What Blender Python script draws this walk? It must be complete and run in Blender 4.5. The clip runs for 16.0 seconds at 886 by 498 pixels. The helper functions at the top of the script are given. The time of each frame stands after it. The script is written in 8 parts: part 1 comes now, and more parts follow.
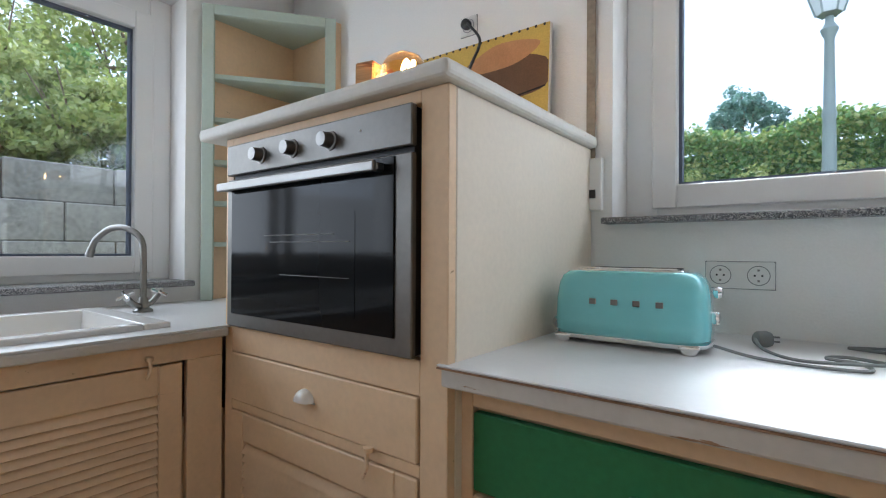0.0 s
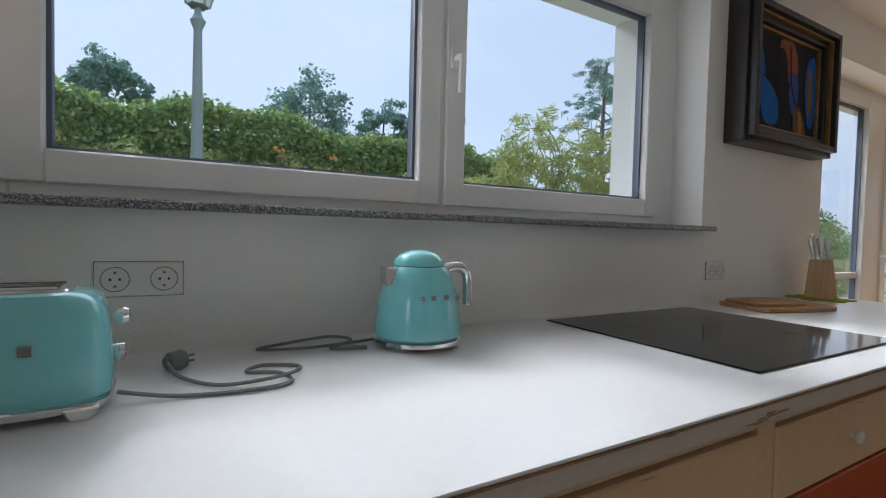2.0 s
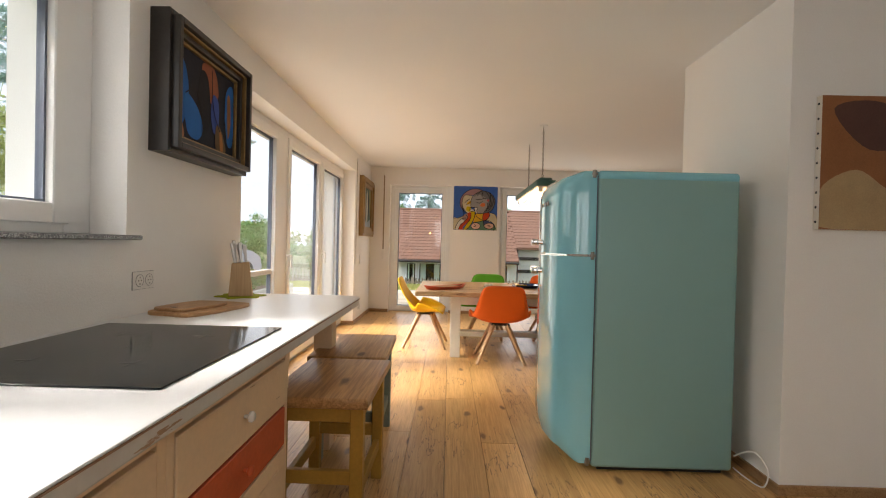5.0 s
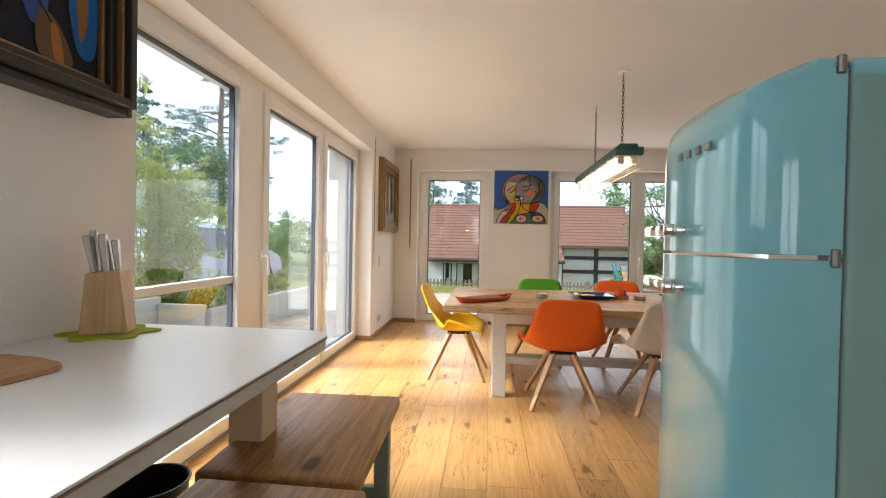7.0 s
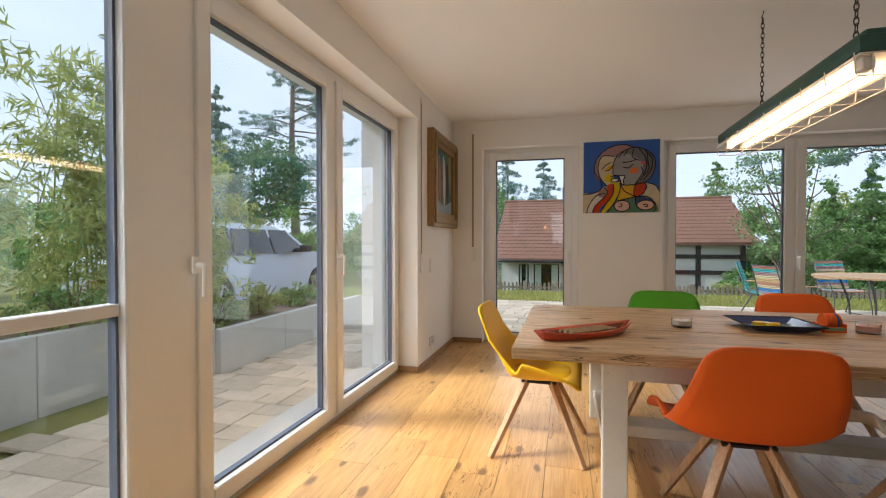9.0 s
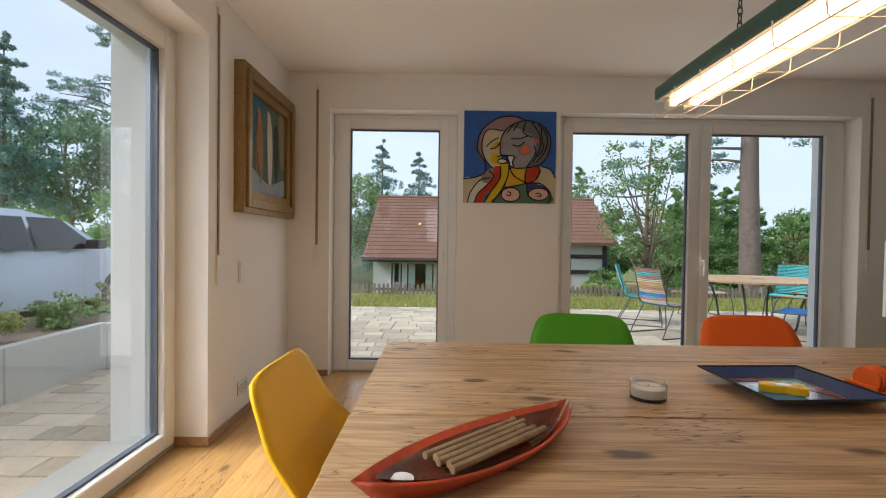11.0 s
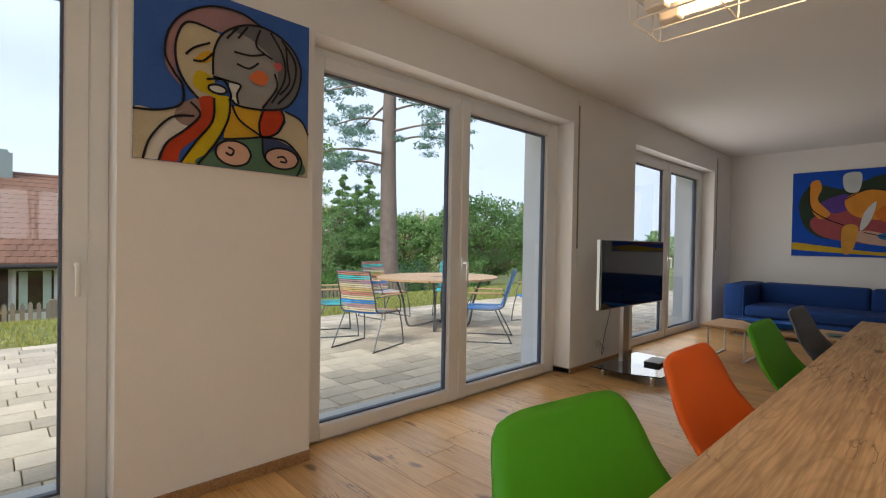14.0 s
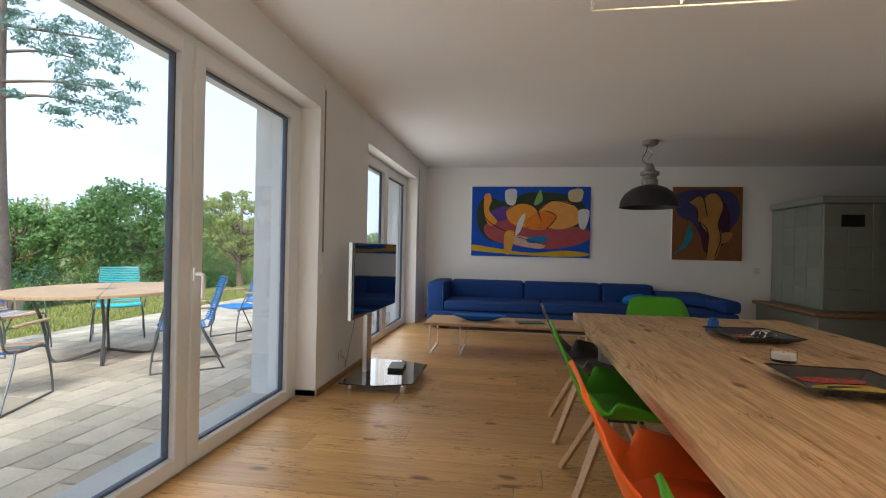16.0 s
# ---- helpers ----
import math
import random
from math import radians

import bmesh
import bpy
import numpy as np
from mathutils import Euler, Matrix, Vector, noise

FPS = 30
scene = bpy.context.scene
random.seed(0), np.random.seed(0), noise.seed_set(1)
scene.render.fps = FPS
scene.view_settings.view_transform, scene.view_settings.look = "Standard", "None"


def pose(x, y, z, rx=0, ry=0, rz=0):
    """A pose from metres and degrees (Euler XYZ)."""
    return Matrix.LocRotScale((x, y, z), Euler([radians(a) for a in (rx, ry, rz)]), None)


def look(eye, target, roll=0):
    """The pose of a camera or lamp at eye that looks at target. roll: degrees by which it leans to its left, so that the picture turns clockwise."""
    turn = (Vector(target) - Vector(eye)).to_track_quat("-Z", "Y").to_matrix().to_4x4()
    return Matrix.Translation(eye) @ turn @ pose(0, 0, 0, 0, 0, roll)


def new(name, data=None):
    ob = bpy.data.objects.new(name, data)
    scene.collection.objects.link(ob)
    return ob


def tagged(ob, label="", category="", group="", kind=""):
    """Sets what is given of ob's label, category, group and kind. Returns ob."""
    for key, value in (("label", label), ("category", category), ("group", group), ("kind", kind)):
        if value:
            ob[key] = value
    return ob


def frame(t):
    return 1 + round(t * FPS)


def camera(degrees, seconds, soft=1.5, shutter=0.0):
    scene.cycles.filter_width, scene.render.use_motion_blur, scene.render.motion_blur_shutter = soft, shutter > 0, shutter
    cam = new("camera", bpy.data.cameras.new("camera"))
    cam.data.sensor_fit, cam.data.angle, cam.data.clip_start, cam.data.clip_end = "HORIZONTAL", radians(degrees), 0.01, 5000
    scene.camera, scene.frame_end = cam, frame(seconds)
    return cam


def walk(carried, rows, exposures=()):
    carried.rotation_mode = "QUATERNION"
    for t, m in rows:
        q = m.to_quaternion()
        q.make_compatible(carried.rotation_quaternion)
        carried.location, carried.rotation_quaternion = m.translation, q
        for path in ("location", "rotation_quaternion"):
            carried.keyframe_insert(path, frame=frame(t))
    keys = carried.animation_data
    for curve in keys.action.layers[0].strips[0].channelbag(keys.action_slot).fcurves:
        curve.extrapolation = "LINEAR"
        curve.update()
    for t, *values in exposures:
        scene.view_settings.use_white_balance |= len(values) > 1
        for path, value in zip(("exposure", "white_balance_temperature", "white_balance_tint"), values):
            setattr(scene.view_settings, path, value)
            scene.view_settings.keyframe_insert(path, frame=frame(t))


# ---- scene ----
cam = camera(85.6, 16.0, soft=1.1)
PATH = [
    (0, (-0.003, 0.099, 1.161), (-1.218, 1.688, 1.17), 0.3),
    (0.5, (-0.088, 0.198, 1.142), (-0.913, 2.02, 1.148), 0.3),
    (1, (-0.17, 0.248, 1.155), (-0.246, 2.247, 1.156), 0.3),
    (1.5, (-0.185, 0.326, 1.132), (0.314, 2.263, 1.148), -0.2),
    (2, (-0.117, 0.458, 1.22), (0.883, 2.189, 1.153), 1.4),
    (2.5, (-0.118, 0.535, 1.247), (1.251, 1.992, 1.204), 1.4),
    (3, (-0.171, 0.539, 1.276), (1.615, 1.44, 1.257), 1.4),
    (3.5, (-0.252, 0.481, 1.301), (1.682, 0.99, 1.276), 1.6),
    (4, (-0.288, 0.416, 1.307), (1.704, 0.597, 1.288), 1.7),
    (4.2, (-0.284, 0.398, 1.304), (1.715, 0.472, 1.291), 2.0),
    (6.3, (0.844, 0.348, 1.243), (2.844, 0.359, 1.217), 1.2),
    (6.5, (1.008, 0.373, 1.247), (3.006, 0.453, 1.218), 1.1),
    (7, (1.432, 0.379, 1.251), (3.423, 0.565, 1.219), 1.1),
    (7.5, (1.841, 0.389, 1.239), (3.815, 0.705, 1.212), 1.2),
    (8, (2.252, 0.427, 1.214), (4.188, 0.926, 1.18), 0.6),
    (8.2, (2.411, 0.45, 1.212), (4.344, 0.962, 1.179), 0.1),
    (10.5, (4.182, 0.502, 1.239), (6.16, 0.795, 1.194), 0.5),
    (11, (4.529, 0.487, 1.209), (6.528, 0.478, 1.171), 0.8),
    (11.5, (4.873, 0.57, 1.179), (6.853, 0.291, 1.16), 0.8),
    (12, (5.106, 0.646, 1.181), (7.001, 0.008, 1.153), 1.1),
    (12.2, (5.187, 0.701, 1.191), (7.012, -0.116, 1.164), 1.2),
    (12.5, (5.361, 0.776, 1.197), (7.089, -0.231, 1.173), 1.1),
    (13, (5.689, 0.784, 1.199), (7.305, -0.394, 1.172), 1.0),
    (13.5, (6.029, 0.752, 1.228), (7.57, -0.522, 1.192), 1.3),
    (14, (6.331, 0.739, 1.198), (7.779, -0.641, 1.174), 1.0),
    (14.5, (6.567, 0.733, 1.196), (7.811, -0.833, 1.177), 1.1),
    (15, (6.793, 0.602, 1.183), (7.785, -1.135, 1.164), 1.2),
    (15.5, (7.018, 0.518, 1.204), (7.686, -1.367, 1.194), 1.2),
    (16, (7.155, 0.487, 1.219), (7.449, -1.492, 1.217), 1.2),
]
EXPOSURES = [(0, 2.0, 5350, 8), (1.0, 1.65, 5400, 9), (2.0, 1.05, 5550, 9), (2.5, 0.72, 5800, 8), (3.0, 0.72, 5900, 9), (3.5, 1.0, 6150, 10), (4.0, 1.6, 6450, 11), (6.5, 1.98, 6050, 10), (7.5, 1.75, 5800, 9),
             (8.2, 1.5, 5800, 9), (11, 1.3, 5850, 8), (12, 1.35, 5950, 8), (13, 1.35, 5950, 8), (14, 1.42, 5950, 8), (15, 1.62, 5800, 7), (16, 1.75, 5700, 7)]
walk(cam, [(t, look(eye, target, roll)) for t, eye, target, roll in PATH], EXPOSURES)

# ---- world and sun ----
world = bpy.data.worlds.new("sky")
scene.world = world
world.use_nodes = True
wn, wl = world.node_tree.nodes, world.node_tree.links
wn.clear()
w_out = wn.new("ShaderNodeOutputWorld")
w_bg = wn.new("ShaderNodeBackground")
w_sky = wn.new("ShaderNodeTexSky")
w_sky.sky_type = "NISHITA"
w_sky.sun_disc = False
w_sky.sun_elevation = radians(40)
w_sky.sun_rotation = radians(-16)
w_co = wn.new("ShaderNodeTexCoord")
w_map = wn.new("ShaderNodeMapping")
w_map.inputs["Scale"].default_value = (1.0, 1.0, 2.6)
w_noise = wn.new("ShaderNodeTexNoise")
w_noise.inputs["Scale"].default_value = 2.2
w_noise.inputs["Detail"].default_value = 7.0
w_ramp = wn.new("ShaderNodeValToRGB")
w_ramp.color_ramp.elements[0].position = 0.36
w_ramp.color_ramp.elements[0].color = (0.82, 0.82, 0.82, 1)
w_ramp.color_ramp.elements[1].position = 0.56
w_mix = wn.new("ShaderNodeMix")
w_mix.data_type = "RGBA"
w_mix.inputs[7].default_value = (7.5, 8.2, 9.3, 1)      # bright thin cloud
w_bg.inputs["Strength"].default_value = 0.05
wl.new(w_co.outputs["Generated"], w_map.inputs["Vector"])
wl.new(w_map.outputs["Vector"], w_noise.inputs["Vector"])
wl.new(w_noise.outputs["Fac"], w_ramp.inputs["Fac"])
wl.new(w_ramp.outputs["Color"], w_mix.inputs[0])
wl.new(w_sky.outputs["Color"], w_mix.inputs[6])
wl.new(w_mix.outputs[2], w_bg.inputs["Color"])
wl.new(w_bg.outputs["Background"], w_out.inputs["Surface"])

sun_data = bpy.data.lights.new("sun", "SUN")
sun_data.energy, sun_data.angle, sun_data.color = 1.25, radians(13), (1.0, 0.94, 0.85)
sun = new("sun", sun_data)
sun.matrix_world = look((-8.3, 29, 25.3), (0, 0, 0))


def daylight(name, at, width, height, radiance, color=(1.0, 0.97, 0.93)):
    """Skylight coming in through a window: a lamp as large as its panes, facing -z of its pose."""
    data = bpy.data.lights.new(name, "AREA")
    data.shape, data.size, data.size_y = "RECTANGLE", width, height
    data.energy, data.color = radiance * math.pi * width * height, color
    new(name, data).matrix_world = at

daylight("daylight_kitchen", pose(0.765, 1.97, 1.845, -90, 0, 0), 2.2, 0.86, 0.48)
daylight("daylight_terrace", pose(5.28, 1.99, 1.17, -90, 0, 0), 3.6, 2.05, 0.29, (1.0, 0.92, 0.82))
daylight("daylight_sink", pose(-2.60, 0.0, 1.685, 0, -90, 0), 1.08, 2.0, 0.76)
daylight("daylight_door", pose(8.87, 0.907, 1.15, 0, 90, 0), 2.08, 0.79, 0.3, (1.0, 0.92, 0.82))
daylight("daylight_double_door", pose(8.87, -1.845, 1.15, 0, 90, 0), 2.08, 2.25, 0.29, (1.0, 0.92, 0.82))
daylight("daylight_sofa_door", pose(8.87, -5.76, 1.15, 0, 90, 0), 2.08, 2.25, 0.5, (1.0, 0.92, 0.82))


# ---- building tools ----
class G:
    """Gathers simple solids in one bmesh."""

    def __init__(self):
        self.bm = bmesh.new()

    def box(self, x0, x1, y0, y1, z0, z1):
        v = [self.bm.verts.new(p) for p in ((x0, y0, z0), (x1, y0, z0), (x1, y1, z0), (x0, y1, z0),
                                            (x0, y0, z1), (x1, y0, z1), (x1, y1, z1), (x0, y1, z1))]
        for f in ((3, 2, 1, 0), (4, 5, 6, 7), (0, 1, 5, 4), (1, 2, 6, 5), (2, 3, 7, 6), (3, 0, 4, 7)):
            self.bm.faces.new([v[i] for i in f])
        return self

    def beam(self, p0, p1, w, d, w1=None, d1=None, up=(0, 0, 1)):
        """A square bar from p0 to p1, tapering to w1 x d1."""
        p0, p1 = Vector(p0), Vector(p1)
        a = (p1 - p0).normalized()
        u = Vector(up)
        if abs(a.dot(u)) > 0.95:
            u = Vector((1, 0, 0))
        s = a.cross(u).normalized()
        u = s.cross(a)
        w1, d1 = w if w1 is None else w1, d if d1 is None else d1
        ring = []
        for p, ww, dd in ((p0, w, d), (p1, w1, d1)):
            ring.append([self.bm.verts.new(p + s * (i * ww / 2) + u * (j * dd / 2)) for i, j in ((-1, -1), (1, -1), (1, 1), (-1, 1))])
        self.bm.faces.new(ring[0][::-1])
        self.bm.faces.new(ring[1])
        for i in range(4):
            j = (i + 1) % 4
            self.bm.faces.new((ring[0][i], ring[0][j], ring[1][j], ring[1][i]))
        return self

    def tube(self, pts, r, seg=8, r1=None, closed=False):
        """A round bar along points, with the radius going from r to r1."""
        pts = [Vector(p) for p in pts]
        n = len(pts)
        rings, side = [], None
        for i, p in enumerate(pts):
            if closed:
                a = (pts[(i + 1) % n] - pts[i - 1]).normalized()
            else:
                a = (pts[min(i + 1, n - 1)] - pts[max(i - 1, 0)]).normalized()
            if side is None:
                side = a.orthogonal().normalized()
            side = (side - a * side.dot(a)).normalized()
            up = a.cross(side)
            rr = r if r1 is None else r + (r1 - r) * i / max(1, n - 1)
            rings.append([self.bm.verts.new(p + (side * math.cos(k * math.tau / seg) + up * math.sin(k * math.tau / seg)) * rr) for k in range(seg)])
        for i in range(n if closed else n - 1):
            a, b = rings[i], rings[(i + 1) % n]
            for k in range(seg):
                m = (k + 1) % seg
                self.bm.faces.new((a[k], a[m], b[m], b[k]))
        if not closed:
            self.bm.faces.new(rings[0][::-1])
            self.bm.faces.new(rings[-1])
        return self

    def lathe(self, profile, at=(0, 0, 0), seg=24, sx=1.0, sy=1.0, power=2.0):
        """Turns (radius, height) pairs round the z axis; power over 2 squares the round off."""
        rings = []
        for r, z in profile:
            ring = []
            for k in range(seg):
                c, s = math.cos(k * math.tau / seg), math.sin(k * math.tau / seg)
                x = math.copysign(abs(c) ** (2 / power), c)
                y = math.copysign(abs(s) ** (2 / power), s)
                ring.append(self.bm.verts.new((at[0] + x * r * sx, at[1] + y * r * sy, at[2] + z)))
            rings.append(ring)
        for a, b in zip(rings, rings[1:]):
            for k in range(seg):
                m = (k + 1) % seg
                self.bm.faces.new((a[k], a[m], b[m], b[k]))
        self.bm.faces.new(rings[0][::-1])
        self.bm.faces.new(rings[-1])
        return self

    def prism(self, pts, h0, h1, axis="z"):
        """A polygon of (a, b) pairs pushed from h0 to h1 along an axis."""
        def at(a, b, h):
            return {"z": (a, b, h), "y": (a, h, b), "x": (h, a, b)}[axis]
        lo = [self.bm.verts.new(at(a, b, h0)) for a, b in pts]
        hi = [self.bm.verts.new(at(a, b, h1)) for a, b in pts]
        self.bm.faces.new(lo[::-1])
        self.bm.faces.new(hi)
        for i in range(len(pts)):
            j = (i + 1) % len(pts)
            self.bm.faces.new((lo[i], lo[j], hi[j], hi[i]))
        return self

    def quad(self, a, b, c, d):
        self.bm.faces.new([self.bm.verts.new(p) for p in (a, b, c, d)])
        return self


def finish(name, g, material, smooth=False, bevel=0.0, segments=1):
    bm = g.bm
    bmesh.ops.recalc_face_normals(bm, faces=bm.faces)
    if bevel:
        edges = [e for e in bm.edges if len(e.link_faces) == 2 and e.calc_face_angle(0) > 0.6]
        bmesh.ops.bevel(bm, geom=edges, offset=bevel, segments=segments, profile=0.5, affect="EDGES", clamp_overlap=True)
    data = bpy.data.meshes.new(name)
    bm.to_mesh(data)
    bm.free()
    data.materials.append(material)
    if smooth:
        data.polygons.foreach_set("use_smooth", [True] * len(data.polygons))
        data.set_sharp_from_angle(angle=radians(38))
    return data


def part(name, g, material, parent, label="", smooth=False, bevel=0.0, segments=1, at=None):
    ob = new(name, finish(name, g, material, smooth, bevel, segments))
    ob.parent = parent
    if at is not None:
        ob.matrix_basis = at
    return tagged(ob, label)


def thing(name, label, category, group="", at=None, kind=""):
    ob = new(name)
    ob.empty_display_size = 0.1
    if at is not None:
        ob.matrix_basis = at
    return tagged(ob, label, category, group, kind)


def solid(name, g, material, label, category, group="", kind="", smooth=False, bevel=0.0, segments=1, at=None):
    ob = new(name, finish(name, g, material, smooth, bevel, segments))
    if at is not None:
        ob.matrix_basis = at
    return tagged(ob, label, category, group, kind)


def spline(pts, n=6, closed=False):
    """A smooth line through points."""
    pts = [Vector(p) for p in pts]
    m = len(pts)
    out = []
    for i in range(m if closed else m - 1):
        if closed:
            a, b, c, d = pts[i - 1], pts[i], pts[(i + 1) % m], pts[(i + 2) % m]
        else:
            a, b, c, d = pts[max(i - 1, 0)], pts[i], pts[i + 1], pts[min(i + 2, m - 1)]
        for k in range(n):
            t = k / n
            out.append(0.5 * ((2 * b) + (c - a) * t + (2 * a - 5 * b + 4 * c - d) * t * t + (3 * b - a - 3 * c + d) * t ** 3))
    if not closed:
        out.append(pts[-1])
    return out


# ---- materials ----
def nodes_of(name):
    m = bpy.data.materials.new(name)
    m.use_nodes = True
    n, l = m.node_tree.nodes, m.node_tree.links
    return m, n, l, n["Principled BSDF"]


def plain(name, color, rough=0.5, metal=0.0, vary=0.08, scale=6.0, bump=0.05, fine=60.0, coat=0.0, each=0.0, spec=0.5):
    """Paint, plaster, metal, cloth: a colour with a slow and a fine variation and a fine relief. each: by how much pieces differ."""
    m, n, l, p = nodes_of(name)
    co = n.new("ShaderNodeTexCoord")
    big = n.new("ShaderNodeTexNoise")
    big.inputs["Scale"].default_value, big.inputs["Detail"].default_value = scale, 4
    small = n.new("ShaderNodeTexNoise")
    small.inputs["Scale"].default_value, small.inputs["Detail"].default_value = fine, 3
    l.new(co.outputs["Object"], big.inputs["Vector"])
    l.new(co.outputs["Object"], small.inputs["Vector"])
    add = n.new("ShaderNodeMath")
    add.operation = "ADD"
    l.new(big.outputs["Fac"], add.inputs[0])
    l.new(small.outputs["Fac"], add.inputs[1])
    rng = n.new("ShaderNodeMapRange")
    rng.inputs["From Min"].default_value, rng.inputs["From Max"].default_value = 0.6, 1.4
    rng.inputs["To Min"].default_value, rng.inputs["To Max"].default_value = 1 - vary, 1 + vary
    l.new(add.outputs[0], rng.inputs["Value"])
    hsv = n.new("ShaderNodeHueSaturation")
    hsv.inputs["Color"].default_value = (*color, 1)
    l.new(rng.outputs[0], hsv.inputs["Value"])
    if each:
        info = n.new("ShaderNodeObjectInfo")
        r2 = n.new("ShaderNodeMapRange")
        r2.inputs["To Min"].default_value, r2.inputs["To Max"].default_value = 1 - each, 1 + each
        l.new(info.outputs["Random"], r2.inputs["Value"])
        mul = n.new("ShaderNodeMath")
        mul.operation = "MULTIPLY"
        l.new(rng.outputs[0], mul.inputs[0])
        l.new(r2.outputs[0], mul.inputs[1])
        l.new(mul.outputs[0], hsv.inputs["Value"])
    l.new(hsv.outputs["Color"], p.inputs["Base Color"])
    p.inputs["Roughness"].default_value, p.inputs["Metallic"].default_value = rough, metal
    p.inputs["Coat Weight"].default_value = coat
    p.inputs["Coat Roughness"].default_value = 0.05
    p.inputs["Specular IOR Level"].default_value = spec
    if bump:
        b = n.new("ShaderNodeBump")
        b.inputs["Strength"].default_value, b.inputs["Distance"].default_value = bump, 0.004
        l.new(add.outputs[0], b.inputs["Height"])
        l.new(b.outputs[0], p.inputs["Normal"])
    return m


def wood(name, light, dark, along="x", rough=0.5, knots=0.5, each=0.15, grain=1.0, coat=0.0, rings=0.6):
    """Timber with long grain, slow colour drift, dark knots and cracks; along is the axis of the grain."""
    m, n, l, p = nodes_of(name)
    co = n.new("ShaderNodeTexCoord")
    info = n.new("ShaderNodeObjectInfo")
    off = n.new("ShaderNodeVectorMath")
    off.operation = "MULTIPLY_ADD"
    off.inputs[1].default_value = (1, 1, 1)
    sc = n.new("ShaderNodeVectorMath")
    sc.operation = "SCALE"
    sc.inputs[0].default_value = (17.0, 11.0, 5.0)
    l.new(info.outputs["Random"], sc.inputs["Scale"])
    l.new(co.outputs["Object"], off.inputs[0])
    l.new(sc.outputs[0], off.inputs[2])
    mp = n.new("ShaderNodeMapping")
    mp.inputs["Scale"].default_value = {"x": (1.2, 14, 14), "y": (14, 1.2, 14), "z": (14, 14, 1.2)}[along]
    l.new(off.outputs[0], mp.inputs["Vector"])
    g1 = n.new("ShaderNodeTexNoise")
    g1.inputs["Scale"].default_value, g1.inputs["Detail"].default_value = 1.6 * grain, 7
    g1.inputs["Distortion"].default_value = 1.2
    l.new(mp.outputs[0], g1.inputs["Vector"])
    mp2 = n.new("ShaderNodeMapping")
    mp2.inputs["Scale"].default_value = {"x": (2, 60, 60), "y": (60, 2, 60), "z": (60, 60, 2)}[along]
    l.new(off.outputs[0], mp2.inputs["Vector"])
    g2 = n.new("ShaderNodeTexNoise")
    g2.inputs["Scale"].default_value, g2.inputs["Detail"].default_value = 2.2 * grain, 4
    l.new(mp2.outputs[0], g2.inputs["Vector"])
    ramp = n.new("ShaderNodeValToRGB")
    ramp.color_ramp.elements[0].position, ramp.color_ramp.elements[0].color = 0.40, (*dark, 1)
    ramp.color_ramp.elements[1].position, ramp.color_ramp.elements[1].color = 0.59, (*light, 1)
    sumn = n.new("ShaderNodeMix")
    sumn.inputs[0].default_value = 0.52
    l.new(g1.outputs["Fac"], sumn.inputs[2])
    l.new(g2.outputs["Fac"], sumn.inputs[3])
    l.new(sumn.outputs[0], ramp.inputs["Fac"])
    # knots
    mp3 = n.new("ShaderNodeMapping")
    mp3.inputs["Scale"].default_value = {"x": (2.0, 4.8, 4.8), "y": (4.8, 2.2, 4.8), "z": (4.5, 4.5, 1.5)}[along]
    l.new(off.outputs[0], mp3.inputs["Vector"])
    wob = n.new("ShaderNodeTexNoise")
    wob.inputs["Scale"].default_value = 3.0
    l.new(mp3.outputs[0], wob.inputs["Vector"])
    mixv = n.new("ShaderNodeMix")
    mixv.data_type = "VECTOR"
    mixv.inputs[0].default_value = 0.18
    l.new(mp3.outputs[0], mixv.inputs[4])
    l.new(wob.outputs["Color"], mixv.inputs[5])
    vor = n.new("ShaderNodeTexVoronoi")
    vor.inputs["Scale"].default_value = 1.0
    if along != "z":
        vor.voronoi_dimensions = "2D"
    l.new(mixv.outputs[1], vor.inputs["Vector"])
    kr = n.new("ShaderNodeMapRange")
    kr.inputs["From Min"].default_value, kr.inputs["From Max"].default_value = 0.05, 0.11
    kr.inputs["To Min"].default_value, kr.inputs["To Max"].default_value = knots, 0.0
    l.new(vor.outputs["Distance"], kr.inputs["Value"])
    sep = n.new("ShaderNodeSeparateColor")
    l.new(vor.outputs["Color"], sep.inputs[0])
    some = n.new("ShaderNodeMath")
    some.operation = "GREATER_THAN"
    some.inputs[1].default_value = 0.55
    l.new(sep.outputs[0], some.inputs[0])
    few = n.new("ShaderNodeMath")
    few.operation = "MULTIPLY"
    l.new(kr.outputs[0], few.inputs[0])
    l.new(some.outputs[0], few.inputs[1])
    km = n.new("ShaderNodeMix")
    km.data_type = "RGBA"
    km.inputs[7].default_value = (dark[0] * 0.3, dark[1] * 0.25, dark[2] * 0.22, 1)
    l.new(few.outputs[0], km.inputs[0])
    l.new(ramp.outputs["Color"], km.inputs[6])
    # growth rings that run out into long arches
    mp5 = n.new("ShaderNodeMapping")
    mp5.inputs["Scale"].default_value = {"x": (0.55, 4.2, 4.2), "y": (4.2, 0.55, 4.2), "z": (4.2, 4.2, 0.55)}[along]
    l.new(off.outputs[0], mp5.inputs["Vector"])
    rn = n.new("ShaderNodeTexNoise")
    rn.inputs["Scale"].default_value, rn.inputs["Detail"].default_value, rn.inputs["Roughness"].default_value = 1.2, 2, 0.35
    l.new(mp5.outputs[0], rn.inputs["Vector"])
    rm = n.new("ShaderNodeMath")
    rm.operation = "MULTIPLY"
    rm.inputs[1].default_value = 26.0
    l.new(rn.outputs["Fac"], rm.inputs[0])
